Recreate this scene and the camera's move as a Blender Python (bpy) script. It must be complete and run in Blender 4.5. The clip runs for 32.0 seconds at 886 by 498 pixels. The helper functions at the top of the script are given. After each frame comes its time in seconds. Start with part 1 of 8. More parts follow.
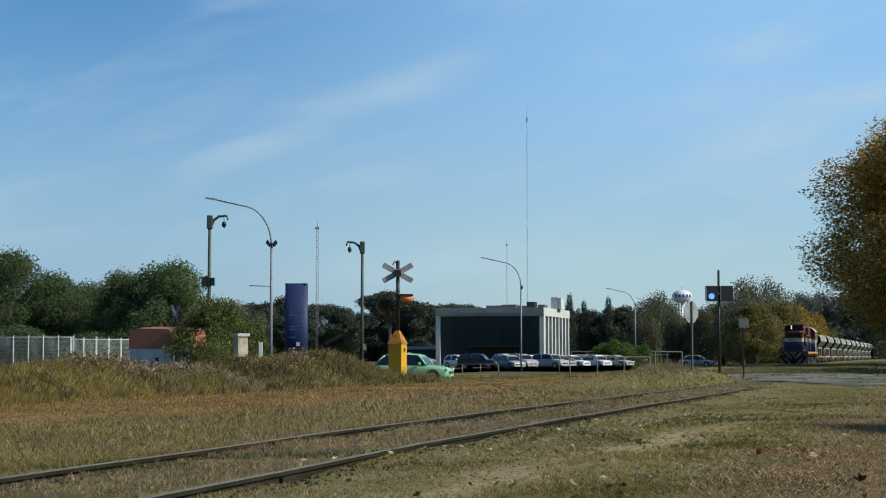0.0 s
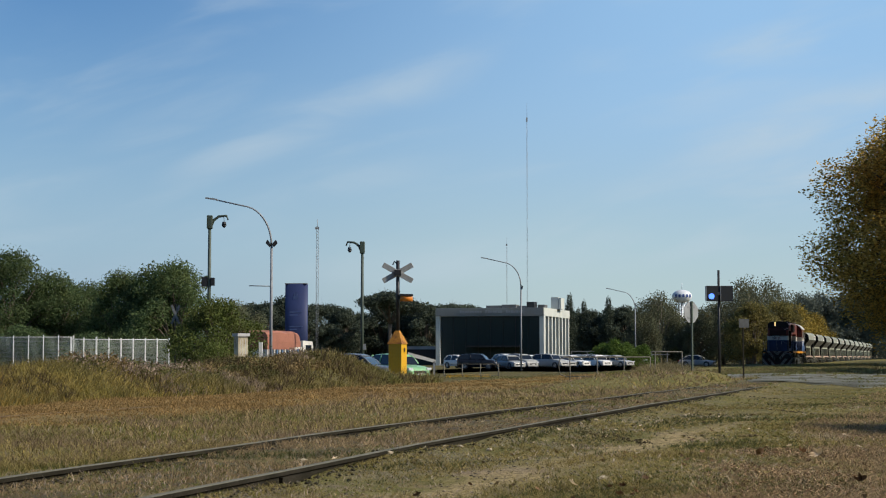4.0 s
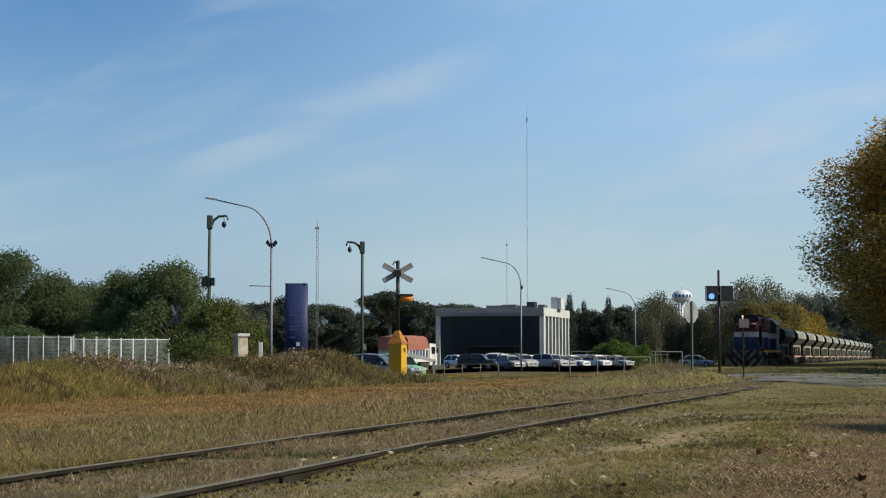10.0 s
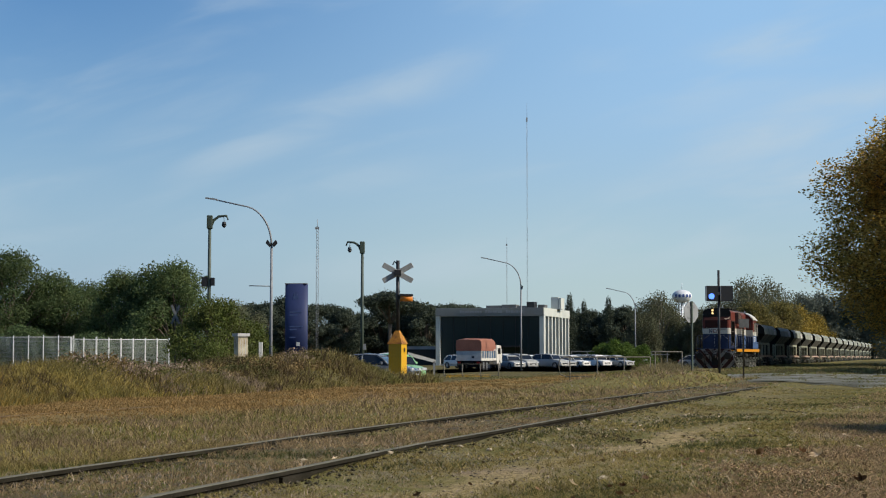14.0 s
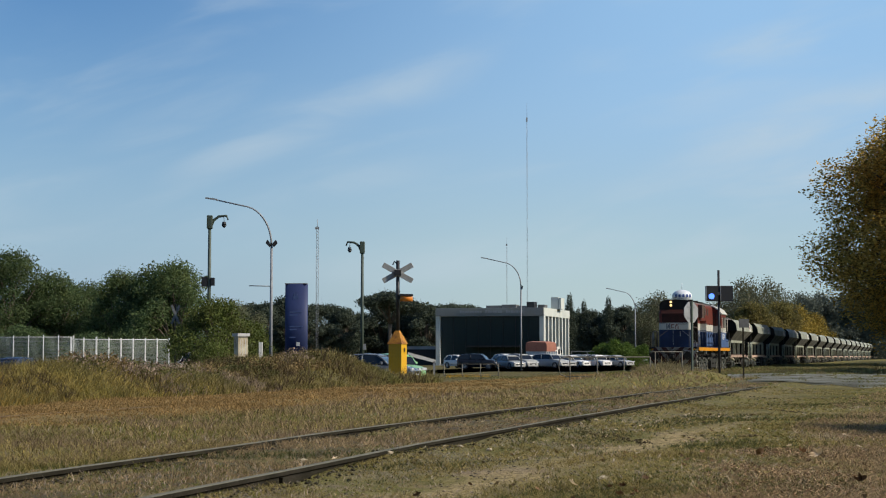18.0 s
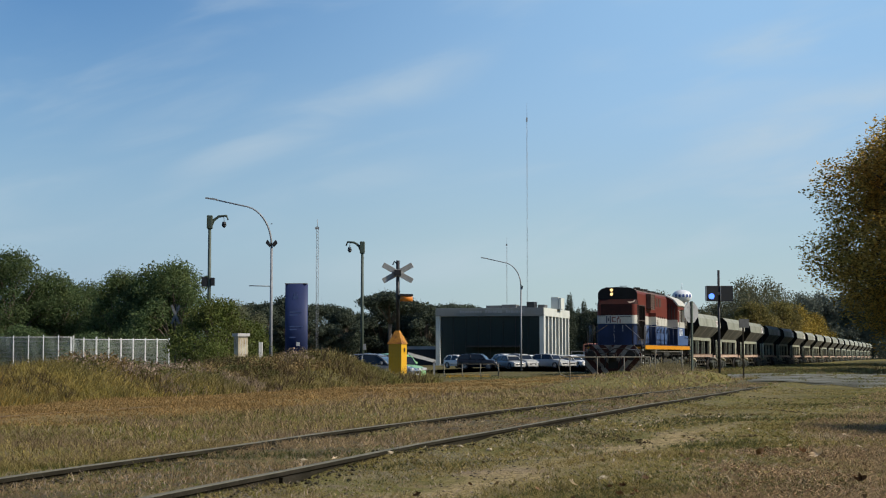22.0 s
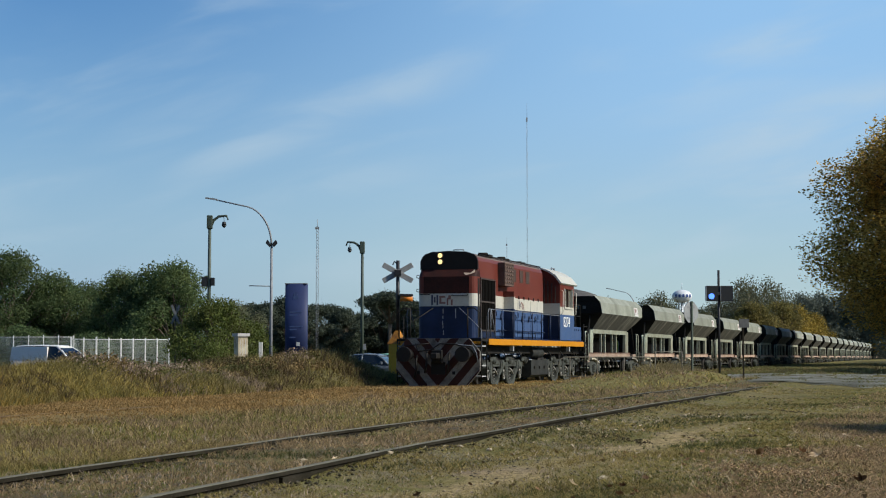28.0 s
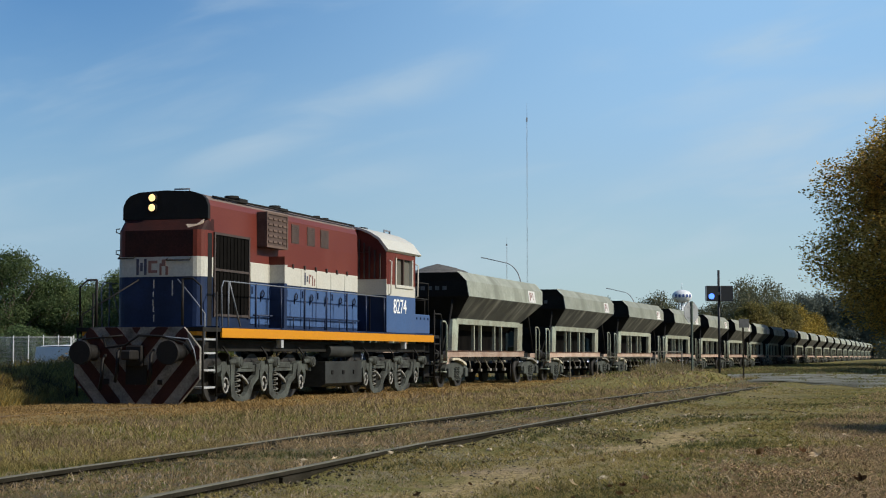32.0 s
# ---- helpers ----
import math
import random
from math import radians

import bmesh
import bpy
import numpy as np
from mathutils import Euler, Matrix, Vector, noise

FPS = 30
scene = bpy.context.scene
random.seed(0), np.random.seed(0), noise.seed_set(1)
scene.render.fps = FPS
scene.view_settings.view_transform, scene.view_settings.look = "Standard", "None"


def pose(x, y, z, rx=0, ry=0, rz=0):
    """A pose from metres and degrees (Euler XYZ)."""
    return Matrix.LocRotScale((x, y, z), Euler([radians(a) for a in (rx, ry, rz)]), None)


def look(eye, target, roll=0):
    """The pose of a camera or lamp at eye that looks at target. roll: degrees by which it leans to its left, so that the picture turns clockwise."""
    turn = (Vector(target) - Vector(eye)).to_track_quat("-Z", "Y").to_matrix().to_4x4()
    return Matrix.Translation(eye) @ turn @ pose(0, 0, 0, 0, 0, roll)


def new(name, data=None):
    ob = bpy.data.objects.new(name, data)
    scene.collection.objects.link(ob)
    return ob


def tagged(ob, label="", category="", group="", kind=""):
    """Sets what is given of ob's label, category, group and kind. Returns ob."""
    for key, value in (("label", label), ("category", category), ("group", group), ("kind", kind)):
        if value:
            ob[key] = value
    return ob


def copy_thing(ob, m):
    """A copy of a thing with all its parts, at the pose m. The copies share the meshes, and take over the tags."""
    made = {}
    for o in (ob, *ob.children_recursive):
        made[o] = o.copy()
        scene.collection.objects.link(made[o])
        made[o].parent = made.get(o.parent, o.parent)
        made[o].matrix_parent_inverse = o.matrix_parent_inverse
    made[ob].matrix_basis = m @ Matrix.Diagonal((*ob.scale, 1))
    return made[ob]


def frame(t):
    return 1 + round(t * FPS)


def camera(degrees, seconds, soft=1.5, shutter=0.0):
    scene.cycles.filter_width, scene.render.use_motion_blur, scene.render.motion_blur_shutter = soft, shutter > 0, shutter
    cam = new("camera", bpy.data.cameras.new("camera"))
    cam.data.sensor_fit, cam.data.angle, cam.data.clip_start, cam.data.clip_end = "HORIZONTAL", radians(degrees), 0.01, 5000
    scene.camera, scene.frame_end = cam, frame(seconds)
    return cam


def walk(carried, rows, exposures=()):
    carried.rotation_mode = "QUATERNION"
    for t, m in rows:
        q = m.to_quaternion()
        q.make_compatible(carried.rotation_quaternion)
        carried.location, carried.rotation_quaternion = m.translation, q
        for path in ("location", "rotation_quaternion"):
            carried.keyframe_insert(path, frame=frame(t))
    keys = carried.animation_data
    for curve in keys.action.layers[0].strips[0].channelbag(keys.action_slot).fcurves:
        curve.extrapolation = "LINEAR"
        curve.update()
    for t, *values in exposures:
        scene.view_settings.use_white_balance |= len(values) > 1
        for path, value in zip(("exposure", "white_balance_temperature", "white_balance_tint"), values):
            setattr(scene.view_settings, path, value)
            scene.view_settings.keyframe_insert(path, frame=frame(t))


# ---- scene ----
cam = camera(30.76, 32.0, soft=1.1)
EYE = pose(0, 0, 0.927, 90 + 3.72, 0, 0)
walk(cam, [(0, EYE), (32, EYE)], [(0, 0, 6050, 5), (0.6, 0, 6150, 6), (1.6, 0, 6500, 10), (24.1, 0, 6500, 10), (25, 0, 6260, 8), (30, 0, 6240, 8), (32, 0, 6330, 8.5)])
scene.view_settings.exposure = 0.0

# the railway: both tracks run parallel, at TA from straight ahead
TX, TY, TA = -6.3574, 32.5374, 0.30264
SA, CA = math.sin(TA), math.cos(TA)


def along(u, v, z=0.0):
    """A place u metres along the main track (away from the eye) and v metres to its sunny side."""
    return Vector((TX + u * SA + v * CA, TY + u * CA - v * SA, z))


def beside(x, y):
    """u and v of a place on the plan."""
    dx, dy = x - TX, y - TY
    return dx * SA + dy * CA, dx * CA - dy * SA


RAIL = math.degrees(-TA)

# ---- world, sun ----
SUN_EL, SUN_AZ = radians(36), radians(109)   # azimuth from straight ahead towards the right
sun_dir = Vector((math.sin(SUN_AZ) * math.cos(SUN_EL), math.cos(SUN_AZ) * math.cos(SUN_EL), math.sin(SUN_EL)))
sun = new("sun", bpy.data.lights.new("sun", "SUN"))
sun.data.energy, sun.data.angle, sun.data.color = 5.0, radians(0.55), (1.0, 0.91, 0.77)
sun.matrix_world = look((0, 0, 60), Vector((0, 0, 60)) - sun_dir)

world = bpy.data.worlds.new("sky")
scene.world = world
world.use_nodes = True
wn, wl = world.node_tree.nodes, world.node_tree.links
wn.clear()
w_out = wn.new("ShaderNodeOutputWorld")
w_bg = wn.new("ShaderNodeBackground")
w_bg.inputs["Strength"].default_value = 0.09
w_sky = wn.new("ShaderNodeTexSky")
w_sky.sky_type, w_sky.sun_disc = "NISHITA", False
w_sky.sun_elevation, w_sky.sun_rotation = SUN_EL, SUN_AZ
w_sky.air_density, w_sky.dust_density, w_sky.ozone_density = 1.0, 0.6, 2.0
w_co = wn.new("ShaderNodeTexCoord")
# thin high cloud: soft streaks that lean up to the right, broken by stretched noise
w_sep = wn.new("ShaderNodeSeparateXYZ")
wl.new(w_co.outputs["Generated"], w_sep.inputs["Vector"])


def w_math(op, a, b=None):
    x = wn.new("ShaderNodeMath")
    x.operation = op
    for k, c in enumerate((a, b)):
        if isinstance(c, (int, float)):
            x.inputs[k].default_value = c
        elif c is not None:
            wl.new(c, x.inputs[k])
    return x.outputs["Value"]


def w_range(src, lo, hi, top):
    x = wn.new("ShaderNodeMapRange")
    x.interpolation_type = "SMOOTHSTEP"
    x.inputs["From Min"].default_value, x.inputs["From Max"].default_value, x.inputs["To Max"].default_value = lo, hi, top
    wl.new(src, x.inputs["Value"])
    return x.outputs["Result"]


w_ahead = w_math("MAXIMUM", w_math("ABSOLUTE", w_sep.outputs["Y"]), 0.05)
w_flat = wn.new("ShaderNodeCombineXYZ")
w_side = w_math("DIVIDE", w_sep.outputs["X"], w_ahead)
wl.new(w_side, w_flat.inputs["X"])
wl.new(w_math("DIVIDE", w_sep.outputs["Z"], w_ahead), w_flat.inputs["Y"])
w_map = wn.new("ShaderNodeMapping")
w_map.vector_type = "TEXTURE"
w_map.inputs["Rotation"].default_value = (0, 0, radians(13))
w_map.inputs["Scale"].default_value = (0.15, 0.036, 1)
wl.new(w_flat.outputs["Vector"], w_map.inputs["Vector"])
w_n1 = wn.new("ShaderNodeTexNoise")
w_n1.inputs["Scale"].default_value, w_n1.inputs["Detail"].default_value, w_n1.inputs["Roughness"].default_value = 1.0, 5.0, 0.5
w_n1.inputs["Distortion"].default_value = 0.5
wl.new(w_map.outputs["Vector"], w_n1.inputs["Vector"])
w_wisp = w_range(w_n1.outputs["Fac"], 0.34, 0.74, 1.0)
cloud = w_math("MULTIPLY", w_range(w_n1.outputs["Fac"], 0.46, 0.84, 0.34), w_math("MULTIPLY", w_range(w_sep.outputs["Z"], 0.0, 0.1, 1.0), w_range(w_sep.outputs["Z"], 1.4, 0.25, 1.0)))
# place (sideways, up), half length, half width, lean, strength
for ca, cb, cl, cw, ct, cs in ((-0.045, 0.163, 0.125, 0.026, 18, 0.62), (-0.105, 0.138, 0.11, 0.022, 20, 0.62), (0.17, 0.092, 0.22, 0.040, 12, 0.95), (0.24, 0.145, 0.16, 0.030, 15, 0.8), (0.05, 0.062, 0.20, 0.022, 6, 0.7), (0.24, 0.198, 0.12, 0.022, 8, 0.7),
                               (-0.26, 0.10, 0.09, 0.026, 8, 0.5), (-0.06, 0.108, 0.10, 0.016, 10, 0.42), (-0.18, 0.13, 0.06, 0.020, 6, 0.4), (-0.26, 0.195, 0.05, 0.03, 0, 0.25)):
    mp = wn.new("ShaderNodeMapping")
    mp.vector_type = "TEXTURE"
    mp.inputs["Location"].default_value = (ca, cb, 0)
    mp.inputs["Rotation"].default_value = (0, 0, radians(ct))
    mp.inputs["Scale"].default_value = (cl, cw, 1)
    wl.new(w_flat.outputs["Vector"], mp.inputs["Vector"])
    gr = wn.new("ShaderNodeTexGradient")
    gr.gradient_type = "SPHERICAL"
    wl.new(mp.outputs["Vector"], gr.inputs["Vector"])
    soft = w_range(gr.outputs["Fac"], 0.0, 0.85, cs)
    cloud = w_math("MAXIMUM", cloud, w_math("MULTIPLY", soft, w_wisp))
# pale veil low over the horizon
veil = w_range(w_sep.outputs["Z"], 0.22, -0.02, 0.8)
w_low = wn.new("ShaderNodeMix")          # veil colour: bluer away from the sun
w_low.data_type = "RGBA"
w_low.inputs["A"].default_value, w_low.inputs["B"].default_value = (2.85, 4.55, 7.0, 1), (5.1, 6.8, 7.65, 1)
wl.new(w_range(w_side, -0.25, 0.12, 1.0), w_low.inputs["Factor"])
high = w_math("MULTIPLY", w_range(w_side, -0.26, 0.2, 0.9), w_math("MULTIPLY", w_range(w_sep.outputs["Z"], 0.0, 0.16, 1.0), w_range(w_sep.outputs["Z"], 0.55, 0.26, 1.0)))
w_hsv = wn.new("ShaderNodeHueSaturation")
w_hsv.inputs["Hue"].default_value, w_hsv.inputs["Saturation"].default_value, w_hsv.inputs["Value"].default_value = 0.508, 1.36, 1.17
wl.new(w_sky.outputs["Color"], w_hsv.inputs["Color"])
w_mix = wn.new("ShaderNodeMix")
w_mix.data_type = "RGBA"
wl.new(w_low.outputs["Result"], w_mix.inputs["B"])
w_blue = wn.new("ShaderNodeMix")         # brighter blue towards the sun's side
w_blue.data_type = "RGBA"
w_blue.inputs["B"].default_value = (3.65, 6.2, 9.3, 1)
wl.new(high, w_blue.inputs["Factor"])
wl.new(w_hsv.outputs["Color"], w_blue.inputs["A"])
wl.new(veil, w_mix.inputs["Factor"])
wl.new(w_blue.outputs["Result"], w_mix.inputs["A"])
w_cl = wn.new("ShaderNodeMix")
w_cl.data_type = "RGBA"
w_cl.inputs["B"].default_value = (5.7, 6.9, 7.8, 1)
wl.new(cloud, w_cl.inputs["Factor"])
wl.new(w_mix.outputs["Result"], w_cl.inputs["A"])
wl.new(w_cl.outputs["Result"], w_bg.inputs["Color"])
wl.new(w_bg.outputs["Background"], w_out.inputs["Surface"])


# ---- materials ----
MATS = {}


def mat(name, base, rough=0.6, metal=0.0, vary=0.25, scale=3.0, fine=40.0, bump=0.15, tint=None, spread=0.0, island=0.0, through_light=0.0, emit=0.0, shine=0.5):
    """A surface with variation at two scales. tint: the colour of its stains; spread: shift by Object Random; island: shift from leaf to leaf."""
    if name in MATS:
        return MATS[name]
    m = bpy.data.materials.new(name)
    m.use_nodes = True
    n, l = m.node_tree.nodes, m.node_tree.links
    bsdf = n["Principled BSDF"]
    bsdf.inputs["Roughness"].default_value, bsdf.inputs["Metallic"].default_value = rough, metal
    bsdf.inputs["Specular IOR Level"].default_value = shine
    co = n.new("ShaderNodeTexCoord")
    big = n.new("ShaderNodeTexNoise")
    big.inputs["Scale"].default_value, big.inputs["Detail"].default_value = scale, 5
    small = n.new("ShaderNodeTexNoise")
    small.inputs["Scale"].default_value, small.inputs["Detail"].default_value = fine, 4
    for t in (big, small):
        l.new(co.outputs["Object"], t.inputs["Vector"])
    stain = tint or tuple(c * 0.45 for c in base)
    r1 = n.new("ShaderNodeMapRange")
    r1.inputs["From Min"].default_value, r1.inputs["From Max"].default_value = 0.4, 0.75
    r1.inputs["To Max"].default_value = min(1.0, vary * 2.2)
    l.new(big.outputs["Fac"], r1.inputs["Value"])
    mix = n.new("ShaderNodeMix")
    mix.data_type = "RGBA"
    mix.inputs["A"].default_value, mix.inputs["B"].default_value = (*base, 1), (*stain, 1)
    l.new(r1.outputs["Result"], mix.inputs["Factor"])
    hsv = n.new("ShaderNodeHueSaturation")
    l.new(mix.outputs["Result"], hsv.inputs["Color"])
    r2 = n.new("ShaderNodeMapRange")
    r2.inputs["From Min"].default_value, r2.inputs["From Max"].default_value = 0.25, 0.75
    r2.inputs["To Min"].default_value, r2.inputs["To Max"].default_value = 1 - vary * 0.7, 1 + vary * 0.7
    l.new(small.outputs["Fac"], r2.inputs["Value"])
    value = r2.outputs["Result"]
    for amount, kind in ((spread, "ShaderNodeObjectInfo"), (island, "ShaderNodeNewGeometry")):
        if amount:
            info = n.new(kind)
            rr = n.new("ShaderNodeMapRange")
            rr.inputs["To Min"].default_value, rr.inputs["To Max"].default_value = 1 - amount, 1 + amount
            l.new(info.outputs["Random" if kind.endswith("ObjectInfo") else "Random Per Island"], rr.inputs["Value"])
            mm = n.new("ShaderNodeMath")
            mm.operation = "MULTIPLY"
            l.new(value, mm.inputs[0])
            l.new(rr.outputs["Result"], mm.inputs[1])
            value = mm.outputs["Value"]
    l.new(value, hsv.inputs["Value"])
    l.new(hsv.outputs["Color"], bsdf.inputs["Base Color"])
    r4 = n.new("ShaderNodeMapRange")
    r4.inputs["To Min"].default_value, r4.inputs["To Max"].default_value = max(0.02, rough - 0.12), min(1, rough + 0.12)
    l.new(big.outputs["Fac"], r4.inputs["Value"])
    l.new(r4.outputs["Result"], bsdf.inputs["Roughness"])
    if bump:
        b = n.new("ShaderNodeBump")
        b.inputs["Strength"].default_value, b.inputs["Distance"].default_value = bump, 0.01
        l.new(small.outputs["Fac"], b.inputs["Height"])
        l.new(b.outputs["Normal"], bsdf.inputs["Normal"])
    if emit:
        bsdf.inputs["Emission Color"].default_value, bsdf.inputs["Emission Strength"].default_value = (*base, 1), emit
    if through_light:
        tr = n.new("ShaderNodeBsdfTranslucent")
        l.new(hsv.outputs["Color"], tr.inputs["Color"])
        add = n.new("ShaderNodeMixShader")
        add.inputs["Fac"].default_value = through_light
        l.new(bsdf.outputs["BSDF"], add.inputs[1])
        l.new(tr.outputs["BSDF"], add.inputs[2])
        l.new(add.outputs["Shader"], n["Material Output"].inputs["Surface"])
    MATS[name] = m
    return m


def glass(name, tone=(0.02, 0.03, 0.035), rough=0.06):
    if name not in MATS:
        m = bpy.data.materials.new(name)
        m.use_nodes = True
        b = m.node_tree.nodes["Principled BSDF"]
        b.inputs["Base Color"].default_value = (*tone, 1)
        b.inputs["Roughness"].default_value = rough
        b.inputs["IOR"].default_value = 1.5
        MATS[name] = m
    return MATS[name]


# ---- mesh tools ----
def box(bm, x0, x1, y0, y1, z0, z1, bevel=0.0, mi=0):
    vs = [bm.verts.new((x, y, z)) for z in (z0, z1) for y in (y0, y1) for x in (x0, x1)]
    fs = [bm.faces.new([vs[i] for i in q]) for q in ((0, 2, 3, 1), (4, 5, 7, 6), (0, 1, 5, 4), (2, 6, 7, 3), (0, 4, 6, 2), (1, 3, 7, 5))]
    for f in fs:
        f.material_index = mi
    if bevel:
        es = list({e for f in fs for e in f.edges})
        bmesh.ops.bevel(bm, geom=es, offset=bevel, segments=1, affect="EDGES")
    return vs


def frustum(bm, a, b, ra, rb, seg=8, mi=0, cap=True):
    """A tapered round bar from a to b."""
    a, b = Vector(a), Vector(b)
    d = (b - a).normalized()
    s = d.orthogonal().normalized()
    t = d.cross(s)
    rings = []
    for c, r in ((a, ra), (b, rb)):
        rings.append([bm.verts.new(c + r * (math.cos(k * 2 * math.pi / seg) * s + math.sin(k * 2 * math.pi / seg) * t)) for k in range(seg)])
    for k in range(seg):
        f = bm.faces.new((rings[0][k], rings[0][(k + 1) % seg], rings[1][(k + 1) % seg], rings[1][k]))
        f.smooth, f.material_index = True, mi
    if cap:
        bm.faces.new(rings[0][::-1]).material_index = mi
        bm.faces.new(rings[1]).material_index = mi


def pipe(bm, pts, r, seg=6, r_end=None, mi=0):
    """A round bar through the points."""
    pts = [Vector(p) for p in pts]
    n = len(pts)
    rings = []
    ref = None
    for i, p in enumerate(pts):
        d = (pts[min(i + 1, n - 1)] - pts[max(i - 1, 0)]).normalized()
        s = d.orthogonal().normalized() if ref is None else (ref - d * ref.dot(d)).normalized()
        ref = s
        t = d.cross(s)
        rr = r + ((r_end if r_end is not None else r) - r) * i / max(1, n - 1)
        rings.append([bm.verts.new(p + rr * (math.cos(k * 2 * math.pi / seg) * s + math.sin(k * 2 * math.pi / seg) * t)) for k in range(seg)])
    for i in range(n - 1):
        for k in range(seg):
            f = bm.faces.new((rings[i][k], rings[i][(k + 1) % seg], rings[i + 1][(k + 1) % seg], rings[i + 1][k]))
            f.smooth, f.material_index = True, mi
    bm.faces.new(rings[0][::-1]).material_index = mi
    bm.faces.new(rings[-1]).material_index = mi


def prism(bm, poly, axis, lo, hi, mi=0):
    """A flat outline pushed along an axis: poly in the two other axes, in their order."""
    def put(p, w):
        return {"x": (w, p[0], p[1]), "y": (p[0], w, p[1]), "z": (p[0], p[1], w)}[axis]
    a = [bm.verts.new(put(p, lo)) for p in poly]
    b = [bm.verts.new(put(p, hi)) for p in poly]
    n = len(poly)
    for k in range(n):
        bm.faces.new((a[k], a[(k + 1) % n], b[(k + 1) % n], b[k])).material_index = mi
    bm.faces.new(a[::-1]).material_index = mi
    bm.faces.new(b).material_index = mi


def loft(bm, sections, mi=0, cap=True, smooth=False):
    rings = [[bm.verts.new(p) for p in s] for s in sections]
    n = len(rings[0])
    for i in range(len(rings) - 1):
        for k in range(n):
            f = bm.faces.new((rings[i][k], rings[i][(k + 1) % n], rings[i + 1][(k + 1) % n], rings[i + 1][k]))
            f.material_index, f.smooth = mi, smooth
    if cap:
        bm.faces.new(rings[0][::-1]).material_index = mi
        bm.faces.new(rings[-1]).material_index = mi


def mesh_of(name, bm, *materials):
    bmesh.ops.recalc_face_normals(bm, faces=bm.faces)
    me = bpy.data.meshes.new(name)
    bm.to_mesh(me)
    bm.free()
    for m in materials:
        me.materials.append(m)
    return me


def part(name, bm, material, parent, label="", at=None):
    """Links a bmesh as one mesh object under a thing or a part."""
    mats = material if isinstance(material, (list, tuple)) else (material,)
    ob = new(name, mesh_of(name, bm, *mats))
    ob.parent = parent
    if at is not None:
        ob.matrix_basis = at
    if label:
        tagged(ob, label)
    return ob


def share(name, me, parent, at=None, label=""):
    ob = new(name, me)
    ob.parent = parent
    if at is not None:
        ob.matrix_basis = at
    if label:
        tagged(ob, label)
    return ob


def thing(name, label, category, group="", at=None, kind=""):
    ob = new(name)
    ob.empty_display_size = 0.2
    if at is not None:
        ob.matrix_basis = at
    return tagged(ob, label, category, group, kind)


def solid(name, bm, material, label, category="", group="", kind="", at=None):
    mats = material if isinstance(material, (list, tuple)) else (material,)
    ob = new(name, mesh_of(name, bm, *mats))
    if at is not None:
        ob.matrix_basis = at
    return tagged(ob, label, category, group, kind)


def boxes(*rows):
    bm = bmesh.new()
    for r in rows:
        box(bm, *r)
    return bm


def soup(name, verts, tris, material):
    """A mesh from arrays of corners and triangles."""
    me = bpy.data.meshes.new(name)
    verts = np.ascontiguousarray(verts, dtype=np.float32)
    tris = np.ascontiguousarray(tris, dtype=np.int32)
    me.vertices.add(len(verts))
    me.vertices.foreach_set("co", verts.ravel())
    me.loops.add(tris.size)
    me.loops.foreach_set("vertex_index", tris.ravel())
    me.polygons.add(len(tris))
    me.polygons.foreach_set("loop_start", np.arange(0, tris.size, 3, dtype=np.int32))
    me.polygons.foreach_set("loop_total", np.full(len(tris), 3, dtype=np.int32))
    me.update(calc_edges=True)
    me.materials.append(material)
    return me


# ---- ground ----
def bump01(x, a, b, c, d):
    """0 before a, 1 from b to c, 0 past d, smooth."""
    def s(t):
        t = max(0.0, min(1.0, t))
        return t * t * (3 - 2 * t)
    return min(s((x - a) / (b - a)), s((d - x) / (d - c)))


def ground_z(x, y):
    u, v = beside(x, y)
    z = -0.16
    drop = -13 if u < 34 else max(-13, -13 + (u - 34) * 0.9) if u < 44 else -4
    drop = min(drop, -4)
    if v < drop:
        z -= 0.58 * min(1.0, (drop - v) / (12 if u < 34 else 6))
    # ballast shoulders left of the main track
    z += 0.04 * bump01(v, -2.5, -1.2, 1.2, 2.5)
    z += 0.095 * bump01(v, 7.4, 8.5, 10.7, 11.6)
    # the earth bank close behind the main track
    z += 0.15 * bump01(v, -13, -9, -3.2, -2.0) * bump01(u, -90, -60, 25, 31)
    crest = 0.46 - 0.2 * bump01(u, 7.5, 10, 14, 16.5) + 0.27 * bump01(u, 15.5, 21.5, 23.5, 27.2)
    crest *= bump01(u, -60, -45, 23.5, 28)
    z += crest * bump01(v, -8.6, -5.6, -4.6, -2.3) * (1 + 0.2 * noise.noise((u * 0.35, v * 0.4, 3.0)))
    # low swells
    if y < 80:
        z += 0.05 * noise.noise((x * 0.35, y * 0.35, 0.0)) + 0.025 * noise.noise((x * 1.1, y * 1.1, 5.0))
        if v > 11.2:
            z += 0.07 * bump01(v, 11.2, 12.4, 13.4, 15.5) * (0.4 + noise.noise((u * 0.18, v * 0.5, 9.0)))
    # swell of tall meadow before the crossing
    z += 0.44 * bump01(v, 3.4, 5.4, 7.8, 9.0) * bump01(u, 13, 23, 27, 30.5)
    return z


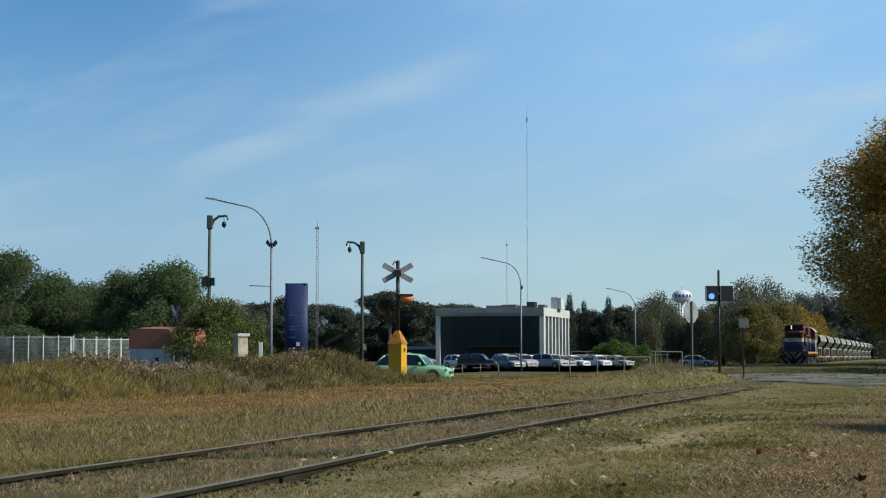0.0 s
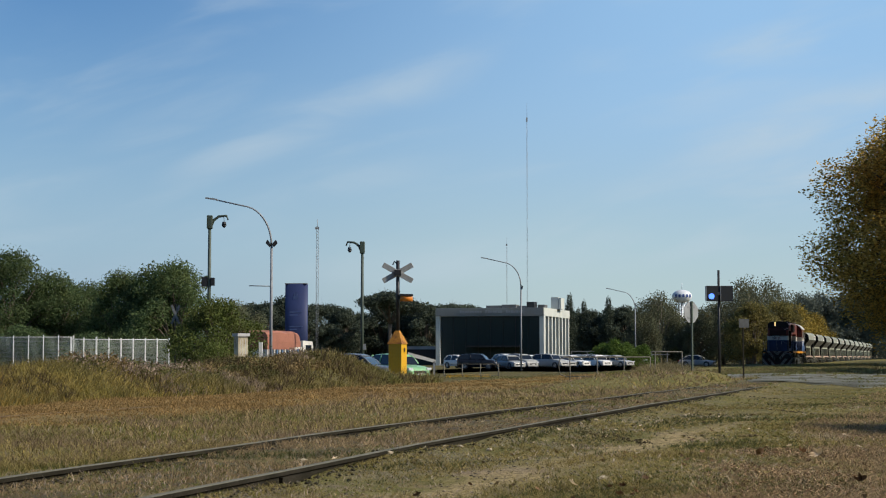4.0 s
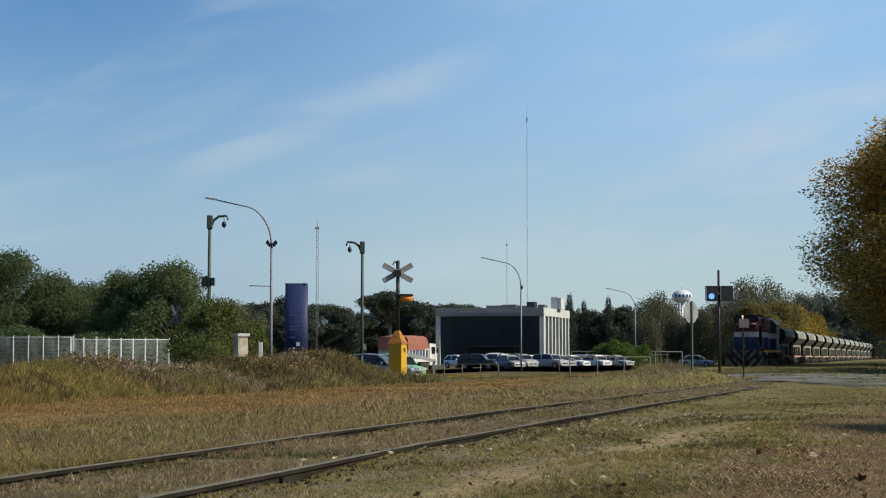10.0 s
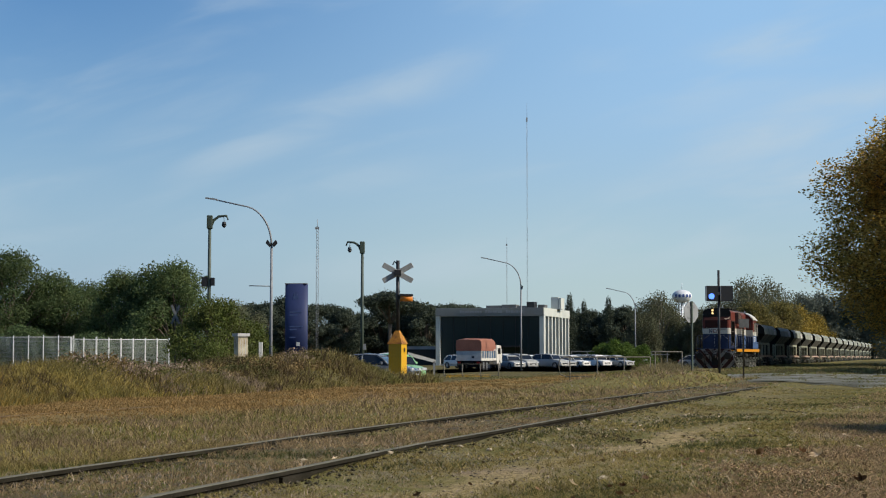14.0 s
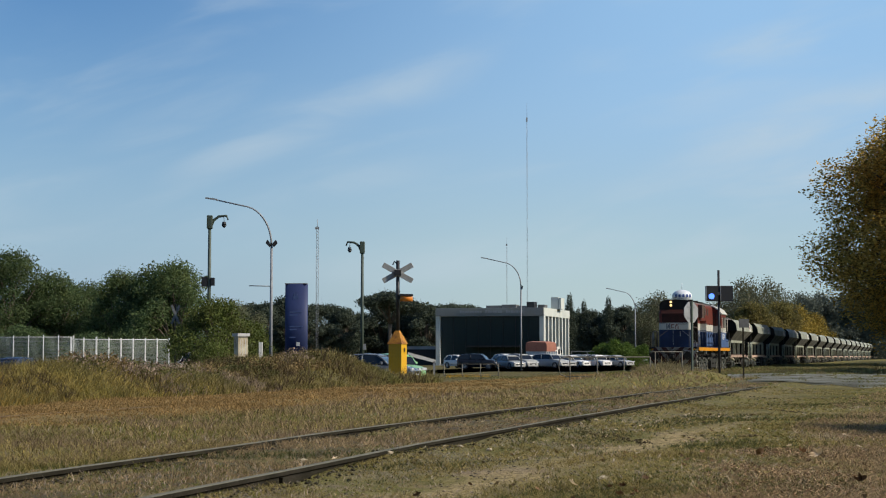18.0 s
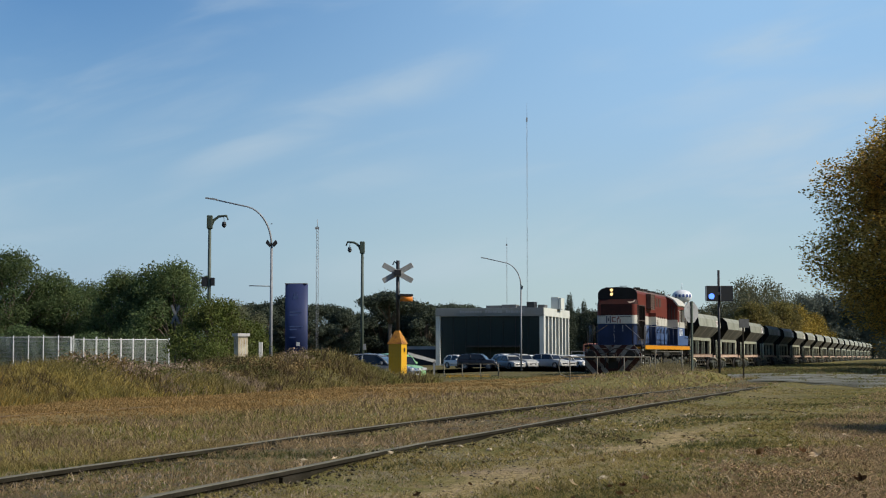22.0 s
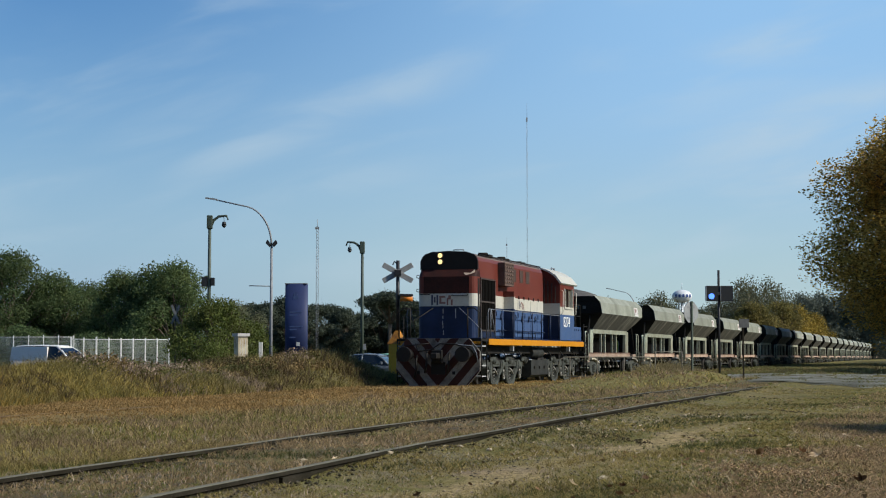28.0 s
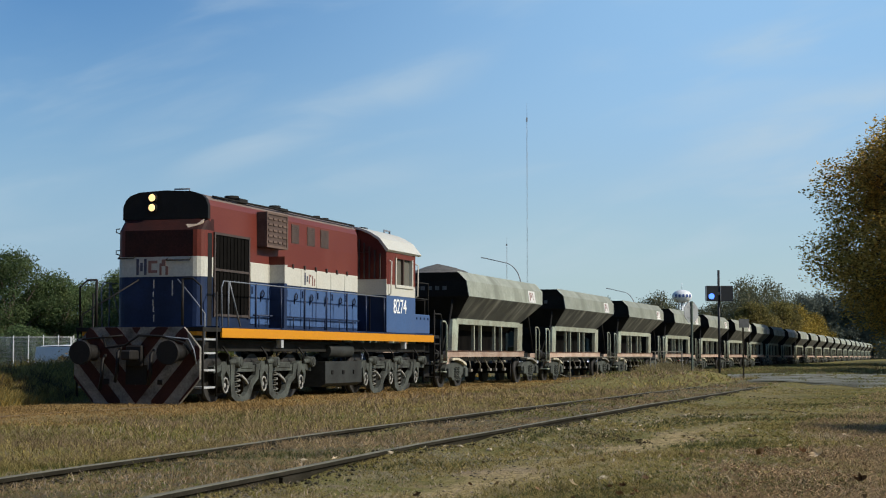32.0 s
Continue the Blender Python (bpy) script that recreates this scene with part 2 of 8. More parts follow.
def ground_material():
    m = bpy.data.materials.new("dry_turf")
    m.use_nodes = True
    n, l = m.node_tree.nodes, m.node_tree.links
    bsdf = n["Principled BSDF"]
    bsdf.inputs["Roughness"].default_value, bsdf.inputs["Specular IOR Level"].default_value = 0.95, 0.1
    co = n.new("ShaderNodeTexCoord")
    at = n.new("ShaderNodeMapping")          # x: across the tracks, y: along them
    at.vector_type = "TEXTURE"
    at.inputs["Location"].default_value = (TX, TY, 0)
    at.inputs["Rotation"].default_value = (0, 0, -TA)
    l.new(co.outputs["Object"], at.inputs["Vector"])
    sep = n.new("ShaderNodeSeparateXYZ")
    l.new(at.outputs["Vector"], sep.inputs["Vector"])

    def tex(scale, detail=5, rough=0.6, stretch=None):
        t = n.new("ShaderNodeTexNoise")
        t.inputs["Scale"].default_value, t.inputs["Detail"].default_value, t.inputs["Roughness"].default_value = scale, detail, rough
        l.new(at.outputs["Vector"], t.inputs["Vector"])
        return t.outputs["Fac"]

    def ramp(src, lo, hi):
        r = n.new("ShaderNodeMapRange")
        r.inputs["From Min"].default_value, r.inputs["From Max"].default_value = lo, hi
        l.new(src, r.inputs["Value"])
        return r.outputs["Result"]

    def mix(fac, a, b):
        x = n.new("ShaderNodeMix")
        x.data_type = "RGBA"
        l.new(fac, x.inputs["Factor"])
        for key, c in (("A", a), ("B", b)):
            if isinstance(c, tuple):
                x.inputs[key].default_value = (*c, 1)
            else:
                l.new(c, x.inputs[key])
        return x.outputs["Result"]

    def math_(op, a, b):
        x = n.new("ShaderNodeMath")
        x.operation = op
        for k, c in enumerate((a, b)):
            if isinstance(c, float):
                x.inputs[k].default_value = c
            else:
                l.new(c, x.inputs[k])
        return x.outputs["Value"]

    broad, mid, fine = tex(0.22), tex(1.3), tex(16, 6, 0.7)
    turf = mix(ramp(broad, 0.38, 0.62), (0.195, 0.16, 0.06), (0.145, 0.138, 0.042))
    turf = mix(ramp(mid, 0.5, 0.72), turf, (0.225, 0.178, 0.07))
    # worn reddish strip just behind the main track
    wob = math_("ADD", sep.outputs["X"], math_("MULTIPLY", broad, 4.0))
    worn = math_("MULTIPLY", math_("MULTIPLY", ramp(wob, -2.6, -0.4), ramp(wob, 5.8, 3.6)), ramp(sep.outputs["Y"], 34.0, 14.0))
    turf = mix(math_("MULTIPLY", worn, 0.85), turf, (0.225, 0.158, 0.064))
    # stony path on the near side of the near track
    way = math_("ADD", math_("ADD", sep.outputs["X"], math_("MULTIPLY", sep.outputs["Y"], -0.06)), math_("MULTIPLY", mid, 1.6))
    path = math_("MULTIPLY", ramp(way, 13.3, 13.7), ramp(way, 14.3, 13.9))
    path = math_("MULTIPLY", math_("MULTIPLY", path, ramp(sep.outputs["Y"], -3.5, -8.0)), ramp(broad, 0.30, 0.50))
    stone = mix(ramp(fine, 0.4, 0.62), (0.24, 0.185, 0.085), (0.46, 0.36, 0.19))
    gravel = math_("MULTIPLY", math_("MULTIPLY", ramp(wob, 12.0, 12.8), ramp(wob, 14.6, 13.8)), ramp(mid, 0.45, 0.6))
    bank = ramp(sep.outputs["X"], -1.9, -3.0)
    turf = mix(math_("MULTIPLY", bank, 0.9), turf, mix(ramp(mid, 0.4, 0.6), (0.095, 0.085, 0.03), (0.12, 0.10, 0.045)))
    # bare earth
    near = ramp(sep.outputs["X"], 10.0, 11.5)
    turf = mix(math_("MULTIPLY", near, ramp(tex(0.9, 4), 0.56, 0.66)), turf, (0.24, 0.18, 0.11))
    turf = mix(math_("MULTIPLY", near, ramp(tex(0.55, 5), 0.52, 0.64)), turf, (0.10, 0.092, 0.03))
    turf = mix(math_("MULTIPLY", gravel, 0.45), turf, mix(ramp(fine, 0.4, 0.62), (0.08, 0.074, 0.055), (0.23, 0.21, 0.16)))
    turf = mix(math_("MULTIPLY", path, 0.85), turf, stone)
    bed = math_("MULTIPLY", ramp(sep.outputs["X"], 8.7, 8.95), ramp(sep.outputs["X"], 10.45, 10.15))
    turf = mix(math_("MULTIPLY", bed, ramp(mid, 0.35, 0.6)), turf, (0.095, 0.08, 0.055))
    turf = mix(ramp(fine, 0.35, 0.7), mix(ramp(fine, 0.2, 0.5), (0.05, 0.04, 0.02), turf), turf)
    grain = tex(75, 3, 0.75)
    hsv = n.new("ShaderNodeHueSaturation")
    lum = n.new("ShaderNodeMapRange")
    lum.inputs["From Min"].default_value, lum.inputs["From Max"].default_value = 0.3, 0.7
    lum.inputs["To Min"].default_value, lum.inputs["To Max"].default_value = 0.45, 1.5
    l.new(grain, lum.inputs["Value"])
    l.new(lum.outputs["Result"], hsv.inputs["Value"])
    l.new(turf, hsv.inputs["Color"])
    l.new(hsv.outputs["Color"], bsdf.inputs["Base Color"])
    b = n.new("ShaderNodeBump")
    b.inputs["Strength"].default_value, b.inputs["Distance"].default_value = 0.7, 0.05
    l.new(fine, b.inputs["Height"])
    l.new(b.outputs["Normal"], bsdf.inputs["Normal"])
    return m


GRID = {}


def build_ground():
    # fine rows near the eye, wider ones towards the horizon
    ys = [-60, -30, -12, -4]
    y = 0.0
    while y < 110:
        ys.append(y)
        y += 0.45 if y < 55 else 0.8
    ys += [115, 122, 132, 146, 165, 190, 225, 270, 340, 450, 650, 1000, 1700, 3000]
    xs = [-2600, -1300, -700, -380, -220, -140, -95, -70, -55]
    x = -46.0
    while x <= 46:
        xs.append(x)
        x += 0.8 if abs(x) > 22 else 0.55
    xs += [55, 70, 95, 140, 220, 380, 700, 1300, 2600]
    nx = len(xs)
    GRID["x"], GRID["y"] = np.array(xs, dtype=float), np.array(ys, dtype=float)
    verts = [(px, py, ground_z(px, py)) for py in ys for px in xs]
    GRID["z"] = np.array(verts)[:, 2].reshape(len(ys), nx)
    tris = []
    for j in range(len(ys) - 1):
        for i in range(nx - 1):
            a = j * nx + i
            tris += [(a, a + 1, a + nx + 1), (a, a + nx + 1, a + nx)]
    me = soup("ground", np.array(verts), np.array(tris), ground_material())
    me.polygons.foreach_set("use_smooth", [True] * len(me.polygons))
    ob = new("ground", me)
    tagged(ob, "dry autumn turf with worn reddish earth and stony path", "ground", kind="structure")


build_ground()

# ---- tracks ----
rust = mat("rusty_rail", (0.020, 0.018, 0.013), 0.9, 0.0, 0.5, 2.5, 60, 0.25, tint=(0.038, 0.034, 0.026), shine=0.03)
bright = mat("worn_rail_head", (0.17, 0.13, 0.075), 0.8, 0.0, 0.3, 2.0, 30, 0.05, shine=0.15)
rust_main = mat("brown_rust", (0.13, 0.085, 0.05), 0.9, 0.0, 0.4, 2.5, 60, 0.25, tint=(0.07, 0.05, 0.035), shine=0.05)
sleeper_wood = mat("weathered_sleeper", (0.12, 0.095, 0.075), 0.9, 0, 0.5, 2.5, 18, 0.5, spread=0.3)
RAIL_OUT = [(-0.065, -0.155), (0.065, -0.155), (0.065, -0.14), (0.012, -0.12), (0.012, -0.045), (0.036, -0.035), (0.036, -0.004),
            (0.03, 0.0), (-0.03, 0.0), (-0.036, -0.004), (-0.036, -0.035), (-0.012, -0.045), (-0.012, -0.12), (-0.065, -0.14)]
GAUGE = 1.676


def build_track(name, v0, u0, u1, label, wander, head):
    tr = thing(name, label, "railway track", at=Matrix.Translation((TX, TY, 0 if v0 else -0.1)) @ pose(0, 0, 0, 0, 0, RAIL), kind="structure")
    for side in (-1, 1):
        bm = bmesh.new()
        n = 44
        secs = []
        for k in range(n + 1):
            u = u0 + (u1 - u0) * k / n
            w = v0 + side * (GAUGE / 2 + 0.036) + wander(u)
            dz = -0.0022 * max(0, u) + 0.004 * math.sin(u * 0.9 + side)
            secs.append([(w + p[0], u, p[1] + dz) for p in RAIL_OUT])
        loft(bm, secs)
        for f in bm.faces:
            c = f.calc_center_median()
            f.material_index = 1 if f.normal.z > 0.6 and c.z > -0.03 else 0
        bmesh.ops.recalc_face_normals(bm, faces=bm.faces)
        for f in bm.faces:
            if f.normal.z > 0.6 and max(v.co.z - (-0.0022 * max(0, v.co.y)) for v in f.verts) > -0.02:
                f.material_index = 1
        part("rail", bm, (rust if v0 else rust_main, head), tr)
    sl = boxes((-1.35, 1.35, -0.125, 0.125, -0.32, -0.165))
    me = mesh_of("sleeper", sl, sleeper_wood)
    rng = random.Random(int(v0 * 10) + 4)
    u = max(u0, -24)
    while u < min(u1, 60):
        share("sleeper", me, tr, pose(v0 + wander(u) + rng.uniform(-0.05, 0.05), u, -0.02 + rng.uniform(-0.02, 0.01), 0, 0, rng.uniform(-1.5, 1.5)))
        u += 0.68
    # fishplates at the joints
    fp = mesh_of("fishplate", boxes((-0.022, 0.022, -0.3, 0.3, -0.115, -0.05)), rust)
    for side in (-1, 1):
        for k in range(7):
            u = -20 + 12.2 * k + 3 * side
            if u0 < u < u1:
                for off in (-0.034, 0.034):
                    share("fishplate", fp, tr, pose(v0 + side * (GAUGE / 2 + 0.036) + wander(u) + off, u, -0.0022 * max(0, u)))
    return tr


NEAR_V = 9.62
build_track("main_track", 0.0, -70, 620, "rusty rails on wooden sleepers in dry grass", lambda u: 0.0, bright)
dull_head = mat("dull_rail_head", (0.165, 0.16, 0.12), 0.85, 0.0, 0.3, 1.5, 40, 0.1, shine=0.15)


def near_wander(u):
    return 0.0022 * max(0, -8 - u) ** 2 + 0.012 * math.sin(u * 0.21)


build_track("siding_track", NEAR_V, -34, 19.5, "old rusty siding rails half sunk in dry turf", near_wander, dull_head)

# ---- road over the crossing ----
asphalt = mat("worn_asphalt", (0.185, 0.18, 0.155), 0.95, 0, 0.5, 0.5, 30, 0.5, tint=(0.09, 0.092, 0.085), shine=0.1)
apron = mat("broken_gravel", (0.34, 0.345, 0.30), 0.95, 0, 0.6, 0.5, 12, 0.6, tint=(0.12, 0.115, 0.065), shine=0.1)


def strip(name, pts, half, z, material, label, kind="structure"):
    """A paved strip along the points, laid on the ground."""
    bm = bmesh.new()
    rows = []
    for i, p in enumerate(pts):
        d = (pts[min(i + 1, len(pts) - 1)] - pts[max(i - 1, 0)]).normalized()
        s = Vector((d.y, -d.x))
        row = []
        for k in range(7):
            q = p + s * half * (k / 3 - 1)
            lift = z(q.x, q.y) if callable(z) else z
            row.append(bm.verts.new((q.x, q.y, lift)))
        rows.append(row)
    for a, b in zip(rows, rows[1:]):
        for k in range(6):
            bm.faces.new((a[k], a[k + 1], b[k + 1], b[k])).smooth = True
    bmesh.ops.solidify(bm, geom=bm.faces[:], thickness=0.015)
    return solid(name, bm, material, label, "road", kind=kind)


def lerp_pts(pts, step):
    out = []
    for a, b in zip(pts, pts[1:]):
        n = max(1, int((b - a).length / step))
        out += [a.lerp(b, k / n) for k in range(n)]
    return out + [pts[-1]]


V2 = Vector
strip("crossing_road", lerp_pts([V2((-12, 108)), V2((-7, 90)), V2((1.8, 68)), V2((8, 63.5)), V2((17.5, 62)), V2((32, 61)), V2((60, 60))], 1.5), 6.8,
      lambda x, y: ground_z(x, y) - 0.09 if x < 10.5 and beside(x, y)[1] > -6 else max(ground_z(x, y) + 0.04, -0.11 if abs(beside(x, y)[1]) < 3 else -0.2 - 0.44 * min(1, max(0, (-beside(x, y)[1] - 3) / 8))), apron, "worn grey asphalt road over the level crossing")
strip("gravel_apron", lerp_pts([V2((24.3, 52.5)), V2((23.5, 58)), V2((24, 70)), V2((26, 84))], 1.5), 11.2,
      lambda x, y: ground_z(x, y) + 0.012 + 0.02 * noise.noise((x * 0.5, y * 0.5, 1.0)), apron, "broken grey gravel apron beside the railway")
strip("avenue", lerp_pts([V2((-46, 20)), V2((-30.5, 60)), V2((-19.5, 88)), V2((1, 154)), V2((17, 222)), V2((60, 380)), V2((130, 640))], 4), 4.2,
      lambda x, y: ground_z(x, y) + 0.03, asphalt, "grey asphalt avenue running beside the railway")
strip("car_park", lerp_pts([V2((8, 150)), V2((32, 228))], 6), 9.0, lambda x, y: ground_z(x, y) + 0.02, asphalt, "grey asphalt car park beside the avenue")


# ---- the train ----
red = mat("red_loco_paint", (0.115, 0.025, 0.017), 0.5, 0, 0.22, 0.9, 25, 0.05, tint=(0.16, 0.045, 0.03), shine=0.25)
white = mat("white_loco_paint", (0.48, 0.475, 0.42), 0.5, 0, 0.18, 1.1, 25, 0.05, tint=(0.42, 0.38, 0.30), shine=0.3)
# blue is darkened for the nose's shade; the lit sides get a lighter blue
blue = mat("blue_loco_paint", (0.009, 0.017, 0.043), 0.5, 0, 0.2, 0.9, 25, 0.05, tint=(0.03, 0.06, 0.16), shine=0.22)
blue_light = mat("lit_blue_paint", (0.050, 0.092, 0.20), 0.5, 0, 0.25, 1.2, 25, 0.05, tint=(0.045, 0.10, 0.225), shine=0.3)
orange = mat("orange_sill_paint", (0.52, 0.215, 0.006), 0.5, 0, 0.12, 1.0, 20, 0.05, tint=(0.50, 0.19, 0.012), shine=0.3)
black = mat("black_paint", (0.018, 0.017, 0.016), 0.6, 0, 0.3, 1.5, 30, 0.05, shine=0.15)
grime = mat("grimy_steel", (0.022, 0.021, 0.019), 0.8, 0.1, 0.4, 3, 30, 0.3, shine=0.12)
bogie_grey = mat("grey_bogie_paint", (0.068, 0.075, 0.066), 0.8, 0.0, 0.6, 3, 30, 0.2, tint=(0.022, 0.021, 0.019), shine=0.15)
# darker red for nose and shoulder: their shade is put into the colour
shade_red = mat("shade_dark_red", (0.042, 0.013, 0.010), 0.6, 0, 0.45, 1.8, 25, 0.08, tint=(0.018, 0.010, 0.009), shine=0.15)
spring_pale = mat("pale_spring_steel", (0.17, 0.17, 0.15), 0.7, 0, 0.4, 6, 30, 0.1, shine=0.2)
shoulder_pale = mat("pale_shoulder_paint", (0.44, 0.36, 0.28), 0.7, 0, 0.3, 5, 30, 0.1, tint=(0.30, 0.22, 0.17), shine=0.2)
logo_blue = mat("faded_navy_print", (0.035, 0.04, 0.075), 0.6, 0, 0.25, 6, 30, 0, tint=(0.12, 0.11, 0.11))
logo_red = mat("faded_red_print", (0.17, 0.075, 0.06), 0.6, 0, 0.25, 6, 30, 0, tint=(0.28, 0.17, 0.14))
louvre_pale = mat("dusty_louvre_edge", (0.13, 0.09, 0.072), 0.7, 0, 0.3, 3, 40, 0.1, shine=0.2)
number_white = mat("white_number_paint", (0.82, 0.82, 0.80), 0.5, 0, 0.08, 4, 30, 0)
# tan glass tone imitates daylight seen through the cab
cab_pane = glass("pale_cab_glass", (0.13, 0.125, 0.105), 0.12)
plow_red = mat("dark_red_chevron", (0.042, 0.015, 0.012), 0.6, 0, 0.3, 2, 25, 0.1, shine=0.15)
plow_white = mat("dirty_white_chevron", (0.23, 0.22, 0.195), 0.6, 0, 0.5, 2.6, 25, 0.1, tint=(0.055, 0.05, 0.042), shine=0.15)
tank_grey = mat("dark_grey_tank", (0.032, 0.034, 0.032), 0.7, 0, 0.4, 1.5, 20, 0.1, shine=0.2)
# near-black that paints the shade inside the radiator and below the hoppers
shade_black = mat("painted_shade_black", (0.007, 0.0065, 0.006), 0.9, 0, 0.2, 4, 20, 0, shine=0.02)
roof_grey = mat("dusty_roof", (0.16, 0.12, 0.10), 0.8, 0, 0.3, 1.0, 20, 0.1)
rail_grey = mat("grey_handrail", (0.15, 0.165, 0.19), 0.5, 0, 0.2, 3, 30, 0)
step_grey = mat("pale_step_tread", (0.36, 0.37, 0.37), 0.6, 0, 0.3, 4, 30, 0.1)
louvre = mat("brown_louvre", (0.085, 0.058, 0.048), 0.7, 0, 0.3, 3, 40, 0.1, shine=0.2)
lamp_glow = mat("lit_headlamp", (1.0, 0.68, 0.28), 0.2, 0, 0.02, 3, 30, 0, emit=1.35)
frame_dark = mat("dark_brown_frame", (0.05, 0.036, 0.03), 0.7, 0, 0.3, 3, 40, 0.1)
cap_white = mat("pale_axle_cap", (0.26, 0.255, 0.23), 0.7, 0, 0.4, 8, 40, 0.1)
tread = mat("worn_steel_wheel", (0.022, 0.02, 0.018), 0.7, 0.0, 0.3, 5, 40, 0.1)


def plan_ring(half, u0, u1, cut_f, cut_r, z, lean=0.0):
    """A plan outline with cut corners, at height z."""
    return [(-half, u0 + cut_f, z), (-half + cut_f * 0.35, u0 + cut_f * 0.3, z), (-half + cut_f, u0, z), (half - cut_f, u0, z), (half - cut_f * 0.35, u0 + cut_f * 0.3, z), (half, u0 + cut_f, z),
            (half, u1 - cut_r, z), (half - cut_r, u1, z), (-half + cut_r, u1, z), (-half, u1 - cut_r, z)]


def nose_ring(half, u0, u1, r, z):
    """A plan outline with two rounded corners at the front, at height z."""
    arc = [(1 - math.sin(k * math.pi / 8), 1 - math.cos(k * math.pi / 8)) for k in range(5)]
    left = [(-half + r * b, u0 + r * a, z) for a, b in arc]
    return left + [(-x, y, w) for x, y, w in left[::-1]] + [(half, u1, z), (-half, u1, z)]


def nose(levels):
    bm = bmesh.new()
    loft(bm, [nose_ring(*lv) for lv in levels])
    return bm


def band(levels):
    bm = bmesh.new()
    loft(bm, [plan_ring(*lv) for lv in levels])
    return bm


def wheelset(r, name="wheelset"):
    """Two wheels on an axle, centred, the axle along x."""
    bm = bmesh.new()
    for s in (-1, 1):
        w = s * (GAUGE / 2 + 0.035)
        frustum(bm, (w - 0.065, 0, 0), (w + 0.065, 0, 0), r, r, 20, 0)
        frustum(bm, (w - s * 0.065, 0, 0), (w - s * 0.095, 0, 0), r + 0.03, r + 0.03, 20, 0)
        frustum(bm, (w + s * 0.06, 0, 0), (w + s * 0.075, 0, 0), r * 0.72, r * 0.68, 16, 1)
        frustum(bm, (w + s * 0.07, 0, 0), (w + s * 0.17, 0, 0), 0.12, 0.11, 10, 1)
        for k in range(3):
            a = k * 2.094
            box(bm, w + s * 0.072 - 0.01, w + s * 0.072 + 0.014, r * 0.35 * math.cos(a) - 0.05, r * 0.35 * math.cos(a) + 0.05, r * 0.35 * math.sin(a) - 0.05, r * 0.35 * math.sin(a) + 0.05, 0, 1)
    frustum(bm, (-0.9, 0, 0), (0.9, 0, 0), 0.08, 0.08, 8, 1)
    return mesh_of(name, bm, tread, grime)


def coil(bm, x, y, z0, z1, r=0.075, mi=0):
    """One wound spring."""
    n, turns = 34, 4.5
    pipe(bm, [(x + r * math.cos(k / n * turns * 6.283), y + r * math.sin(k / n * turns * 6.283), z0 + (z1 - z0) * k / n) for k in range(n + 1)], 0.022, 4, None, mi)


